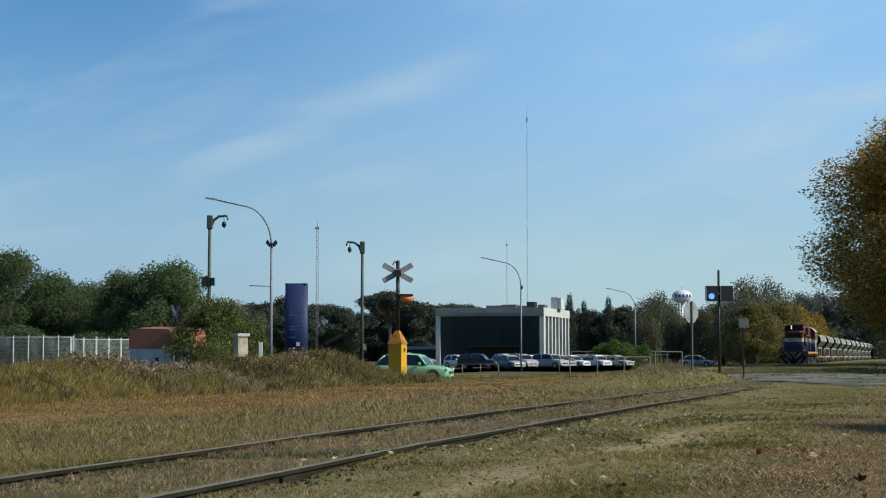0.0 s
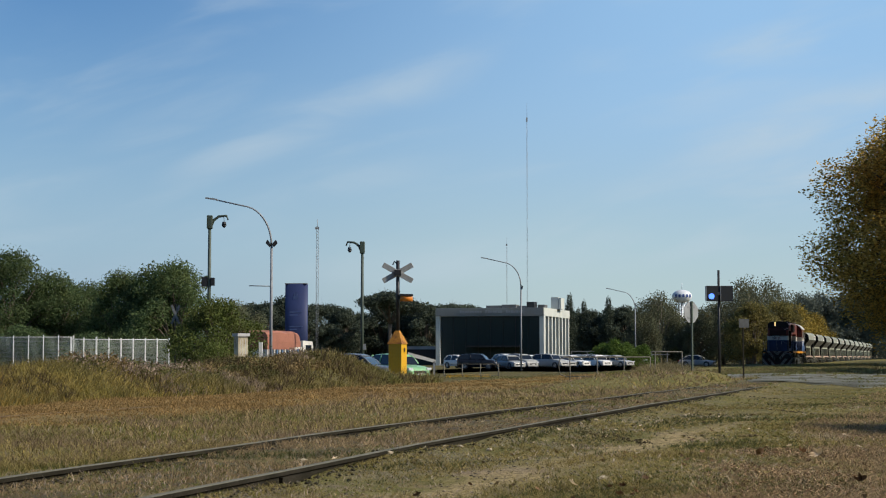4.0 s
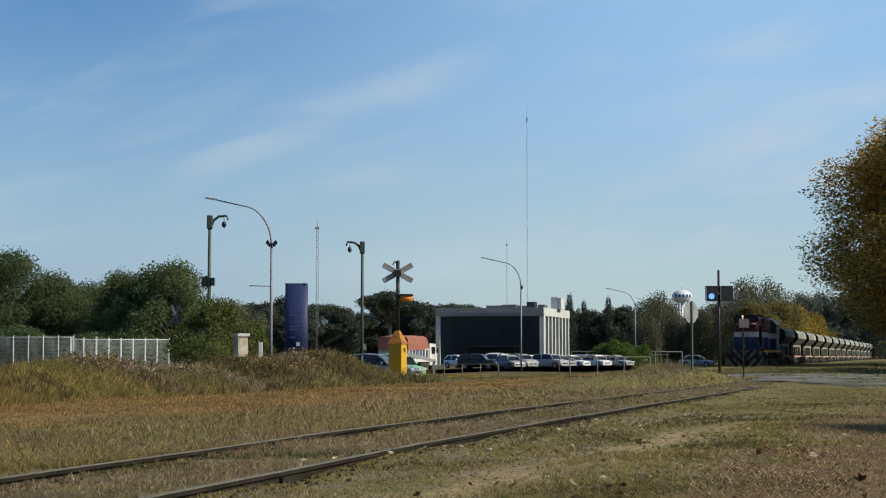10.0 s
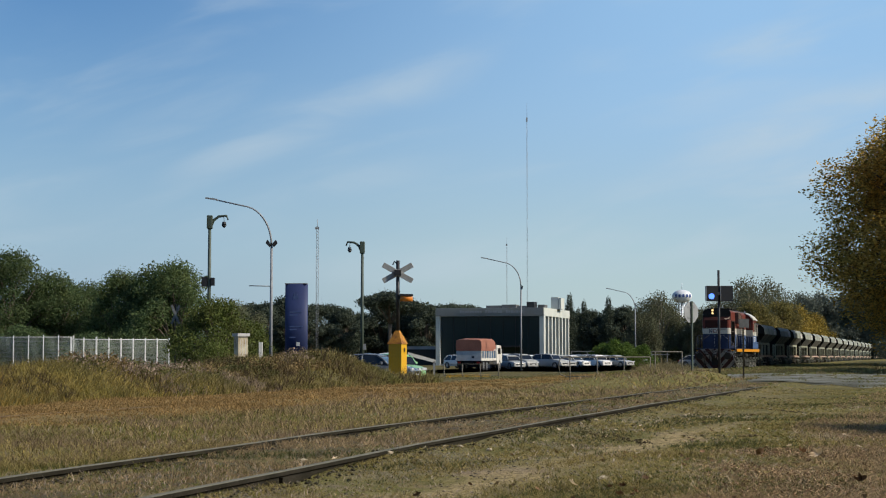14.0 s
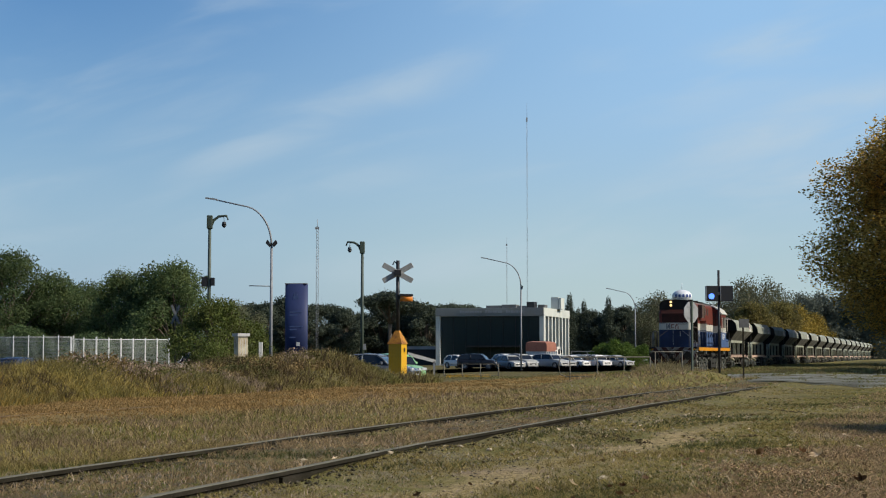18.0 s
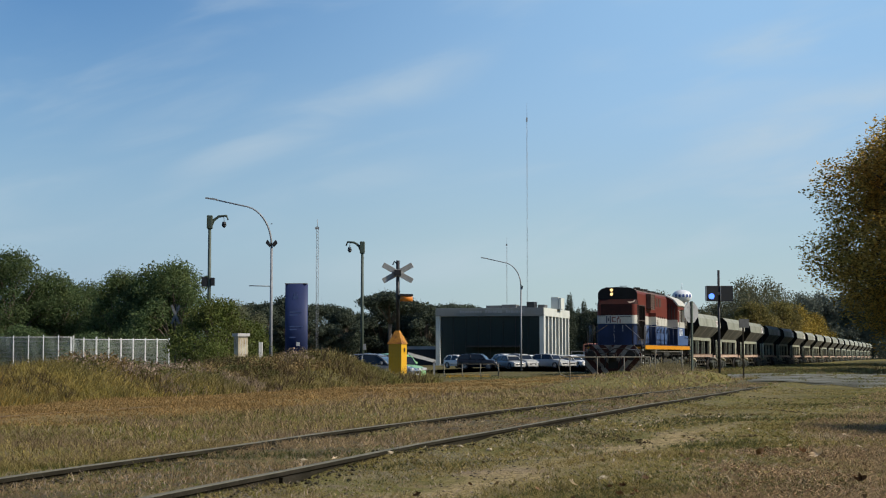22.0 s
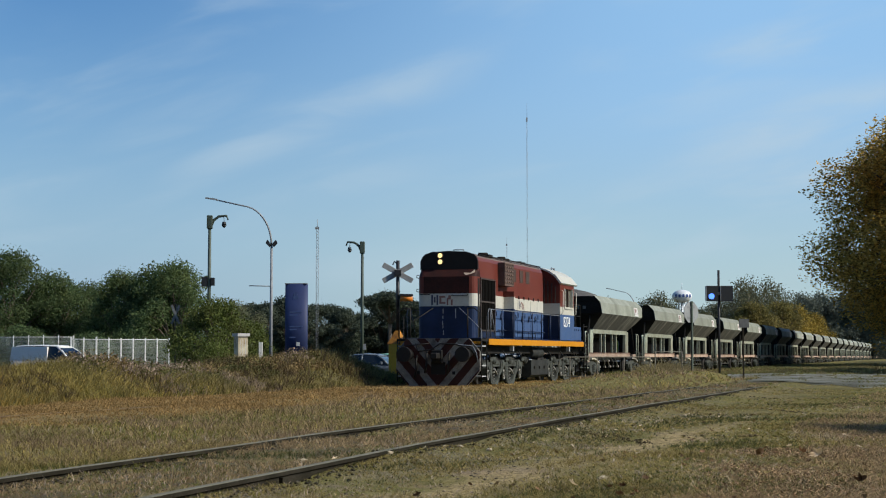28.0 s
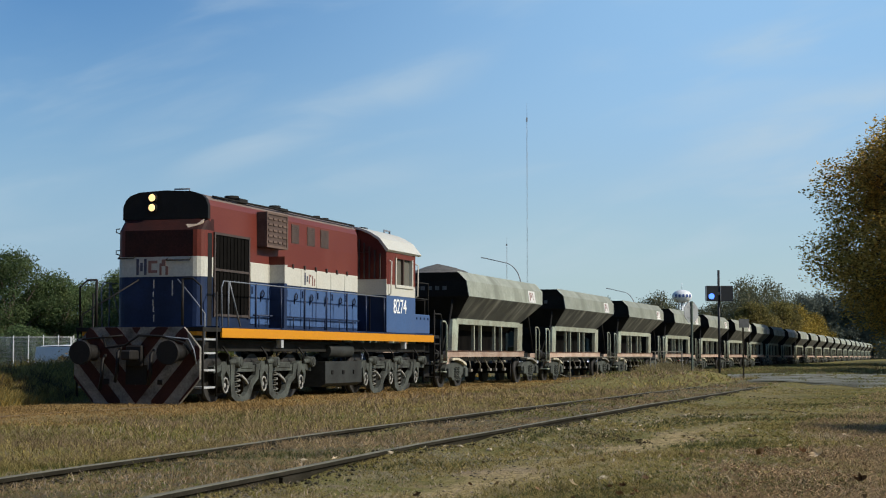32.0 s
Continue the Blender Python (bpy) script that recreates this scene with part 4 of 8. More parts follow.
    pipe(bm, [(0.9, 2.0, 4.27), (0.92, 6.0, 4.29), (0.92, 10.5, 4.29)], 0.025)
    part("roof_rail", bm, grime, lc)
    # striped buffer plate, an octagon, with mirrored slanting stripes as proud plates
    octo = [(-1.06, 1.47), (-1.42, 1.05), (-1.42, 0.42), (-0.96, -0.1), (0.96, -0.1), (1.42, 0.42), (1.42, 1.05), (1.06, 1.47)]
    bm = bmesh.new()
    prism(bm, octo, "y", 0.36, 0.44)
    plate = part("buffer_plate", bm, plow_white, lc, "dirty white plate with dark red chevrons")

    for s in (-1, 1):
        for k in range(5):
            c = -1.51 + 0.71 * k        # height of the stripe's lower edge at the middle
            bm = bmesh.new()
            n = 16
            lo, hi = [], []
            for j in range(n + 1):
                x = 1.42 * j / n
                a, b = c + x * 1.15, c + 0.37 + x * 1.15
                lim_top = 1.465 if x < 1.06 else 1.465 - (x - 1.06) * 1.17
                lim_bot = -0.095 if x < 0.96 else -0.095 + (x - 0.96) * 1.13
                a, b = max(a, lim_bot), min(b, lim_top)
                if b - a > 0.01:
                    lo.append((s * x, a))
                    hi.append((s * x, b))
            if len(lo) > 1:
                prism(bm, lo + hi[::-1], "y", 0.352, 0.362)
                part("chevron", bm, plow_red, plate, "dark red stripe")
            else:
                bm.free()
        bm = bmesh.new()
        frustum(bm, (s * 0.98, 0.36, 0.95), (s * 0.98, -0.12, 0.95), 0.17, 0.15, 14)
        frustum(bm, (s * 0.98, -0.12, 0.95), (s * 0.98, -0.2, 0.95), 0.25, 0.24, 18)
        part("buffer", bm, black, lc, "black round buffer")
        bm = bmesh.new()
        pipe(bm, [(s * 0.3, 0.34, 1.3), (s * 0.75, 0.3, 1.26), (s * 1.2, 0.3, 1.22), (s * 1.32, 0.3, 1.0), (s * 1.36, 0.33, 0.72)], 0.018)
        part("hose", bm, rail_grey if s > 0 else black, lc)
    bm = bmesh.new()
    box(bm, -0.12, 0.12, -0.1, 0.36, 0.80, 1.0, 0.03)
    box(bm, -0.19, 0.19, 0.24, 0.36, 0.66, 1.1, 0.03)
    part("coupler", bm, black, lc)
    part("jaw", boxes((-0.22, 0.26, 0.33, 0.35, 0.3, 0.7), (-0.72, -0.6, 0.33, 0.35, 0.3, 0.42), (0.5, 0.6, 0.33, 0.35, 0.3, 0.4)), black, lc)
    for x, z in ((-0.35, 0.75), (0.4, 0.7), (-0.7, 0.6)):
        bm = bmesh.new()
        pipe(bm, [(x, 0.36, z + 0.3), (x + 0.02, 0.2, z + 0.2), (x + 0.03, 0.16, z - 0.15), (x - 0.05, 0.22, z - 0.4)], 0.035)
        part("brake_hose", bm, black, lc)
    bm = bmesh.new()
    pipe(bm, [(-0.75, 0.33, 1.3), (-0.65, 0.28, 1.05), (-0.2, 0.26, 1.1), (0.1, 0.28, 1.3), (0.6, 0.3, 1.28), (1.1, 0.3, 1.15), (1.35, 0.33, 0.8)], 0.025)
    part("cable", bm, black, lc)
    # tanks
    bm = bmesh.new()
    prism(bm, [(-1.3, 0.2), (-1.18, 0.12), (1.18, 0.12), (1.3, 0.2), (1.3, 0.74), (-1.3, 0.74)], "y", 7.55, 10.1)
    tk = part("fuel_tank", bm, tank_grey, lc, "grey fuel tank")
    for k in range(3):
        part("bolt", boxes((1.3, 1.33, 7.95 + 0.75 * k, 8.05 + 0.75 * k, 0.42, 0.52)), grime, tk)
    for s in (-1, 1):
        bm = bmesh.new()
        frustum(bm, (s * 1.12, 7.95, 1.0), (s * 1.12, 9.6, 1.0), 0.17, 0.17, 14)
        part("air_reservoir", bm, tank_grey, lc)
    wm = wheelset(0.52)
    for u in (4.6, 13.3):
        part("jacking_pad", boxes((1.3, 1.42, u - 0.07, u + 0.07, 1.06, 1.262), (-1.42, -1.3, u - 0.07, u + 0.07, 1.06, 1.262)), step_grey, lc)
    loco_bogie(lc, 1.4, 6.75, (2.0, 4.0, 6.15), wm)
    loco_bogie(lc, 10.2, 15.5, (10.6, 12.6, 14.75), wm)
    return lc




def streaked(name, dark, pale, lo=0.5, hi=0.72, most=0.8, pitch=3.2):
    """Steel with run-down dust streaks: noise stretched down the slope."""
    m = mat(name, dark, 0.8, 0, 0.3, 0.8, 12, 0.15, spread=0.2)
    n, l = m.node_tree.nodes, m.node_tree.links
    co = n.new("ShaderNodeTexCoord")
    mp = n.new("ShaderNodeMapping")
    mp.inputs["Scale"].default_value = (0.7, pitch, 0.5)
    l.new(co.outputs["Object"], mp.inputs["Vector"])
    t = n.new("ShaderNodeTexNoise")
    t.inputs["Scale"].default_value, t.inputs["Detail"].default_value = 1.0, 4
    l.new(mp.outputs["Vector"], t.inputs["Vector"])
    r = n.new("ShaderNodeMapRange")
    r.inputs["From Min"].default_value, r.inputs["From Max"].default_value, r.inputs["To Max"].default_value = lo, hi, most
    l.new(t.outputs["Fac"], r.inputs["Value"])
    x = n.new("ShaderNodeMix")
    x.data_type = "RGBA"
    l.new(r.outputs["Result"], x.inputs["Factor"])
    b = n["Principled BSDF"]
    l.new(b.inputs["Base Color"].links[0].from_socket, x.inputs["A"])
    x.inputs["B"].default_value = (*pale, 1)
    l.new(x.outputs["Result"], b.inputs["Base Color"])
    return m


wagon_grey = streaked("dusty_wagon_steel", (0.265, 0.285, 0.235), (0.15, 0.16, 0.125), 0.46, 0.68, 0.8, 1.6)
# base darkened for shade under the slope; the pale streaks are dust
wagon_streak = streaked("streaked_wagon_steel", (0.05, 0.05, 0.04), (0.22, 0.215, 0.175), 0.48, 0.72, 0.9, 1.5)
sill_edge = mat("brown_rust_edge", (0.12, 0.06, 0.04), 0.9, 0, 0.4, 2, 20, 0.2)
cover_sand = mat("sand_dusted_cover", (0.40, 0.37, 0.28), 0.85, 0, 0.4, 3, 20, 0.2, tint=(0.2, 0.17, 0.12), spread=0.2)
patch_white = mat("pale_stencil_patch", (0.58, 0.58, 0.56), 0.7, 0, 0.35, 4, 30, 0.05, tint=(0.42, 0.38, 0.36), spread=0.2)
stencil_grey = mat("grey_end_stencil", (0.11, 0.115, 0.105), 0.7, 0, 0.4, 6, 30, 0)
# near-black steel: shade of the ends and chutes goes into its colour
wagon_dark = mat("near_black_steel", (0.014, 0.014, 0.013), 0.8, 0, 0.35, 1.2, 20, 0.15, shine=0.12)
wagon_pale = mat("pale_wagon_frame", (0.30, 0.335, 0.265), 0.7, 0, 0.5, 1.5, 20, 0.15, tint=(0.17, 0.155, 0.115), spread=0.15, shine=0.3)
sill_rust = mat("rusty_pink_sill", (0.38, 0.285, 0.22), 0.8, 0, 0.4, 1.5, 20, 0.2, tint=(0.22, 0.12, 0.08), spread=0.2)
cover_grey = mat("dusty_bogie_cover", (0.20, 0.19, 0.165), 0.8, 0, 0.5, 2, 20, 0.2, tint=(0.08, 0.07, 0.055), spread=0.3)
gravel = mat("dark_gravel", (0.10, 0.095, 0.085), 0.95, 0, 0.5, 6, 40, 0.8)
SEC = [(-0.55, 1.72), (-0.98, 2.06), (-1.57, 2.76), (-1.50, 3.24), (-1.24, 3.52)]


def heap_mesh(high, low):
    b = bmesh.new()
    rng = random.Random(5)
    nx, ny = 7, 18
    grid = []
    for j in range(ny):
        row = []
        for i in range(nx):
            a, c = i / (nx - 1) * 2 - 1, j / (ny - 1)
            h = (1 - a * a) * (high * math.exp(-((c - 0.2) / 0.14) ** 2) + low * math.exp(-((c - 0.72) / 0.16) ** 2)) + rng.uniform(-0.03, 0.03)
            row.append(b.verts.new((a * 1.2, 2.05 + c * 9.8, 3.34 + h)))
        grid.append(row)
    for j in range(ny - 1):
        for i in range(nx - 1):
            b.faces.new((grid[j][i], grid[j][i + 1], grid[j + 1][i + 1], grid[j + 1][i])).smooth = True
    return mesh_of("load", b, gravel)


def build_wagon(w_mesh):
    wg = thing("hopper_wagon", "dusty grey steel hopper wagon loaded with dark gravel", "wagon", "wagons of the goods train")
    L = 13.35
    mid = L / 2
    # hopper side panels, as separate plates
    for s in (-1, 1):
        def plate(p, q, u0a, u1a, u0b, u1b, t=0.03):
            b = bmesh.new()
            nx, nz = (q[1] - p[1]), -(q[0] - p[0])
            ln = math.hypot(nx, nz)
            o = (t * nx / ln, t * nz / ln)
            ring_o = [(s * -p[0], u0a, p[1]), (s * -p[0], u1a, p[1]), (s * -q[0], u1b, q[1]), (s * -q[0], u0b, q[1])]
            ring_i = [(c[0] - s * abs(o[0]), c[1], c[2] - (o[1] if o[1] > 0 else o[1])) for c in ring_o]
            va = [b.verts.new(c) for c in ring_o]
            vb = [b.verts.new(c) for c in ring_i]
            b.faces.new(va)
            b.faces.new(vb[::-1])
            for k in range(4):
                b.faces.new((va[k], va[(k + 1) % 4], vb[(k + 1) % 4], vb[k]))
            return b
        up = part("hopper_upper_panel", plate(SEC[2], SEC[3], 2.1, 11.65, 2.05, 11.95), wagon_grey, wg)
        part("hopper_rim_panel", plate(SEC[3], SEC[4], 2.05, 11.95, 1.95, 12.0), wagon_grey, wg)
        lo = part("hopper_lower_panel", plate(SEC[1], SEC[2], 2.75, 10.6, 2.1, 11.65), wagon_streak, wg, "streaked lower hopper panel, darkened for shade")
        xa, xb = sorted((s * 0.92, s * 1.05))
        part("hopper_beam", boxes((xa, xb, 2.5, 10.3, 1.90, 2.08)), wagon_pale, wg)
        for u in (1.95, 9.98):
            b = bmesh.new()
            prism(b, [(u, 1.02), (u + 0.62, 1.02), (u + 0.78, 2.05), (u + 0.12, 2.05)] if u < 5 else [(u, 1.02), (u + 0.7, 1.02), (u + 0.78, 2.05), (u + 0.12, 2.05)], "x", xa * 0.99, xb * 0.99)
            part("corner_post", b, wagon_pale, wg)
        for u in (4.5, 5.32, 7.02, 7.9):
            part("stay", boxes((min(s * 0.93, s * 1.02), max(s * 0.93, s * 1.02), u, u + 0.1, 1.02, 1.90)), wagon_pale, wg)
        xa, xb = sorted((s * 0.9, s * 1.16))
        part("sill", boxes((xa, xb, 1.05, 10.5, 0.86, 1.04)), sill_rust, wg)
        part("sill_lip", boxes((min(s * 0.9, s * 1.19), max(s * 0.9, s * 1.19), 1.05, 10.5, 1.04, 1.06)), sill_edge, wg)
        part("end_flange", boxes((min(s * 0.95, s * 1.14), max(s * 0.95, s * 1.14), 1.1, 1.5, 0.52, 0.86)), sill_rust, wg)
        part("end_sill", boxes((min(s * 0.9, s * 1.1), max(s * 0.9, s * 1.1), 11.6, 13.0, 0.82, 0.98)), sill_rust, wg)
        for u0, u1 in ((0.5, 1.05), (10.5, 11.6)):
            part("end_sill", boxes((min(s * 0.86, s * 1.0), max(s * 0.86, s * 1.0), u0, u1, 0.84, 1.0)), wagon_dark, wg)
        for u in (2.05, 11.3):
            b = bmesh.new()
            top = [(u - 0.7 + 1.5 * k / 8, 0.72 + 0.13 * math.sin(math.pi * (0.3 + 0.6 * k / 8)) - 0.1 * (k / 8) ** 2) for k in range(9)]
            prism(b, top + [(p[0], p[1] - 0.07) for p in top[::-1]], "x", *sorted((s * 1.0, s * 1.26)))
            part("spring_cover", b, cover_sand if u < 5 else cover_grey, wg, "dusty curved plate over the bogie")
        # black plate in place of the hopper's shadow between the posts
        part("back_plate", boxes((min(s * 0.5, s * 0.56), max(s * 0.5, s * 0.56), 3.2, 10.2, 1.02, 1.95)), shade_black, wg)
        b = bmesh.new()
        box(b, -0.004, 0.004, 9.7, 10.65, -0.21, 0.21)
        mk = part("marking", b, patch_white, up, "pale stencil patch", at=Matrix.Translation((s * 1.541, 0, 3.0)) @ pose(0, 0, 0, 0, s * -8.3, 0))
        for u0, u1, z0, z1 in ((9.85, 9.95, -0.15, 0.15), (10.0, 10.15, -0.03, 0.15), (10.3, 10.36, -0.12, 0.16)):
            part("stencil", boxes((-0.007, 0.007, u0, u1, z0, z1)), logo_red, mk)
        # end ladders and rails
        for u in (0.55, 12.3):
            b = bmesh.new()
            pipe(b, [(s * 1.15, u, 0.7), (s * 1.15, u, 1.85), (s * 1.12, u + 0.1, 1.95), (s * 1.12, u + 0.45, 1.95), (s * 1.15, u + 0.52, 1.85), (s * 1.15, u + 0.52, 0.7)], 0.028)
            part("end_rail", b, wagon_pale, wg)
        b = bmesh.new()
        for z in (0.4, 0.7):
            box(b, min(s * 0.9, s * 1.2), max(s * 0.9, s * 1.2), 0.55, 0.95, z, z + 0.03)
        part("step", b, wagon_pale, wg)
    # ends of the hopper
    for u0, u1, sgn in ((2.1, 2.75, 1), (11.65, 10.6, -1)):
        b = bmesh.new()
        up_ = 2.05 if sgn > 0 else 11.95
        ring = [(-0.55, u1, 1.72), (-0.98, u1, 2.06), (-1.55, u0, 2.76), (-1.48, up_, 3.24), (-1.23, up_ - 0.08 * sgn, 3.51), (1.23, up_ - 0.08 * sgn, 3.51), (1.48, up_, 3.24), (1.55, u0, 2.76), (0.98, u1, 2.06), (0.55, u1, 1.72)]
        va = [b.verts.new(c) for c in ring]
        vb = [b.verts.new((c[0], c[1] + sgn * 0.04, c[2])) for c in ring]
        for q in ((3, 4, 5, 6), (2, 3, 6, 7), (1, 2, 7, 8), (0, 1, 8, 9)):
            b.faces.new([va[k] for k in q])
            b.faces.new([vb[k] for k in q][::-1])
        en = part("hopper_end", b, wagon_dark, wg, "near-black end panel")
        if sgn > 0:
            letter_bars(en, "marking", [(-0.5 + 0.24 * k, -0.36 + 0.24 * k, 2.96, 3.14) for k in range(6)], stencil_grey, "y", u0 - 0.03)
        for s in (-1, 1):
            b = bmesh.new()
            pipe(b, [(s * 1.0, u0 + sgn * 0.1, 2.65), (s * 1.0, u0 - sgn * 0.8, 1.0)], 0.04)
            part("end_stay", b, wagon_dark, wg)
    # discharge chutes, dark inside
    b = bmesh.new()
    prism(b, [(-0.55, 1.72), (-0.92, 2.04), (0.92, 2.04), (0.55, 1.72), (0.35, 1.05), (-0.35, 1.05)], "y", 3.0, 10.3)
    part("chute", b, wagon_dark, wg)
    part("centre_beam", boxes((-0.3, 0.3, 0.35, 13.0, 0.72, 1.0), (-1.15, 1.15, 0.42, 0.75, 0.8, 1.0), (-1.15, 1.15, 12.6, 12.93, 0.8, 1.0)), wagon_dark, wg)
    for u in (0.0, L):
        sg = 1 if u == 0 else -1
        b = bmesh.new()
        box(b, -0.12, 0.12, min(u - 0.05 * sg, u + 0.45 * sg), max(u - 0.05 * sg, u + 0.45 * sg), 0.74, 0.98)
        for s in (-1, 1):
            frustum(b, (s * 0.98, u + sg * 0.42, 0.95), (s * 0.98, u + sg * 0.05, 0.95), 0.15, 0.2, 10)
        part("coupler", b, grime, wg)
    for s in (-1, 1):
        for u in (4.6, 5.6, 6.6, 7.6, 8.6):
            b = bmesh.new()
            k = round(u - 4.6)
            pipe(b, [(s * 0.92, u - 0.5 - 0.1 * k, 0.88), (s * 0.98, u - 0.4 + 0.2 * (k % 2), 0.62), (s * 0.95, u - 0.3 + 0.15 * (k % 3), 0.45)], 0.024, 5)
            box(b, min(s * 0.9, s * 1.0), max(s * 0.9, s * 1.0), u - 0.36 + 0.15 * (k % 3), u - 0.18 + 0.15 * (k % 3), 0.38, 0.47)
            part("door_lever", b, cover_grey, wg)
    # load heaps
    share("load", heap_mesh(0.55, 0.22), wg, None, "heaps of dark gravel")
    # bogies
    for u in (2.05, 11.3):
        bg = part("bogie", boxes((-0.9, 0.9, u - 0.25, u + 0.25, 0.42, 0.72)), grime, wg)
        for s in (-1, 1):
            b = bmesh.new()
            xa, xb = sorted((s * 1.02, s * 1.16))
            prism(b, [(u - 1.2, 0.62), (u - 0.95, 0.74), (u - 0.5, 0.78), (u + 0.5, 0.78), (u + 0.95, 0.74), (u + 1.2, 0.62), (u + 1.12, 0.46), (u + 0.8, 0.5), (u + 0.35, 0.24), (u - 0.35, 0.24), (u - 0.8, 0.5), (u - 1.12, 0.46)], "x", xa, xb)
            part("side_frame", b, bogie_grey, bg)
            for a in (u - 0.9, u + 0.9):
                b = bmesh.new()
                box(b, min(s * 1.0, s * 1.24), max(s * 1.0, s * 1.24), a - 0.14, a + 0.14, 0.34, 0.62, 0.02)
                part("axle_box", b, bogie_grey, bg)
            for o in (-0.14, 0.14):
                b = bmesh.new()
                coil(b, s * 1.17, u + o, 0.3, 0.66, 0.07)
                part("spring", b, bogie_grey, bg)
        for a in (u - 0.9, u + 0.9):
            share("wheelset", w_mesh, bg, pose(0, a, 0.45))
        bg.location.z = -0.1
    return wg


loco = build_loco()
wagon_wheel = wheelset(0.45)
wagons = [build_wagon(wagon_wheel)]
low_heaps = [heap_mesh(h, l) for h, l in ((0.2, 0.05), (0.12, 0.1), (0.3, 0.0))]
for k in range(1, 30):
    wagons.append(copy_thing(wagons[0], Matrix()))
    for ch in wagons[-1].children:
        if ch.name.startswith("load"):
            ch.data = low_heaps[k % 3]

# distance of the locomotive's front along the track, second by second
TRAIN = ((0, 147.5), (3, 134.5), (6, 121.4), (9, 108.2), (13, 90.35), (16, 76.6), (19, 62.8), (21, 53.7), (23, 44.6), (25, 35.3), (27, 25.5), (28, 20.4), (29, 15.35), (30, 10.3), (31, 5.2), (32, 0.0))


def train_at(t):
    """Smooth distance at t."""
    k = 0
    while k < len(TRAIN) - 2 and t > TRAIN[k + 1][0]:
        k += 1
    def slope(i):
        a, b = TRAIN[max(0, i - 1)], TRAIN[min(len(TRAIN) - 1, i + 1)]
        return (b[1] - a[1]) / (b[0] - a[0])
    (t0, s0), (t1, s1) = TRAIN[k], TRAIN[k + 1]
    h = t1 - t0
    x = (t - t0) / h
    return (2 * x ** 3 - 3 * x ** 2 + 1) * s0 + (x ** 3 - 2 * x ** 2 + x) * h * slope(k) + (3 * x ** 2 - 2 * x ** 3) * s1 + (x ** 3 - x ** 2) * h * slope(k + 1)


def on_track(u):
    return Matrix.Translation(along(u, 0, -0.0022 * max(0, u))) @ pose(0, 0, 0, 0, 0, RAIL)


def train_motion():
    times = [k * 1.0 for k in range(33)]
    for k, th in enumerate([loco] + wagons):
        off = 0 if k == 0 else 16.95 + 13.35 * (k - 1)
        walk(th, [(t, on_track(train_at(t) + off)) for t in times])
    # turning wheels on the locomotive and the first wagons
    fine = [k * 0.125 for k in range(257)]
    rolled = [train_at(0) - train_at(t) for t in fine]
    for th, r in [(loco, 0.52)] + [(w, 0.45) for w in wagons[:4]]:
        for bg in [c for c in th.children if c.name.startswith("bogie")]:
            for ws in [c for c in bg.children if c.name.startswith("wheelset")]:
                base = ws.matrix_basis.translation.copy()
                walk(ws, [(t, Matrix.Translation(base) @ Matrix.Rotation(d / r, 4, "X")) for t, d in zip(fine, rolled)])


# ---- trees ----
bark = mat("grey_brown_bark", (0.12, 0.095, 0.07), 0.9, 0, 0.4, 3, 25, 0.6)
leaf_dark = mat("dark_green_leaf", (0.088, 0.130, 0.054), 0.95, 0, 0.3, 0.5, 6, 0, island=0.3, spread=0.15, through_light=0.4, tint=(0.125, 0.135, 0.045), shine=0.12)
leaf_olive = mat("olive_leaf", (0.175, 0.17, 0.055), 0.95, 0, 0.3, 0.5, 6, 0, shine=0.2, island=0.5, spread=0.15, through_light=0.25, tint=(0.10, 0.085, 0.03))
# distance haze is mixed into the next two leaf colours
leaf_pine = mat("haze_toned_needles", (0.080, 0.098, 0.070), 0.95, 0, 0.3, 0.4, 5, 0, island=0.10, spread=0.12, through_light=0.35, shine=0.05)
leaf_haze = mat("haze_toned_leaf", (0.15, 0.17, 0.135), 0.95, 0, 0.25, 0.3, 4, 0, shine=0.05, island=0.12, spread=0.1, through_light=0.4)
leaf_dull = mat("grey_green_leaf", (0.130, 0.142, 0.082), 0.95, 0, 0.3, 0.5, 6, 0, shine=0.08, island=0.2, spread=0.2, through_light=0.35, tint=(0.12, 0.10, 0.06))
leaf_gold = mat("yellow_autumn_leaf", (0.31, 0.225, 0.045), 0.95, 0, 0.45, 0.35, 6, 0, shine=0.2, island=0.5, spread=0.2, through_light=0.3, tint=(0.10, 0.09, 0.025))
leaf_plane = mat("turning_plane_leaf", (0.56, 0.345, 0.075), 0.95, 0, 0.3, 0.35, 5, 0, island=0.6, through_light=0.65, tint=(0.40, 0.33, 0.085), shine=0.2)
twig_pale = mat("pale_twigs", (0.22, 0.19, 0.13), 0.8, 0, 0.3, 2, 20, 0.2)


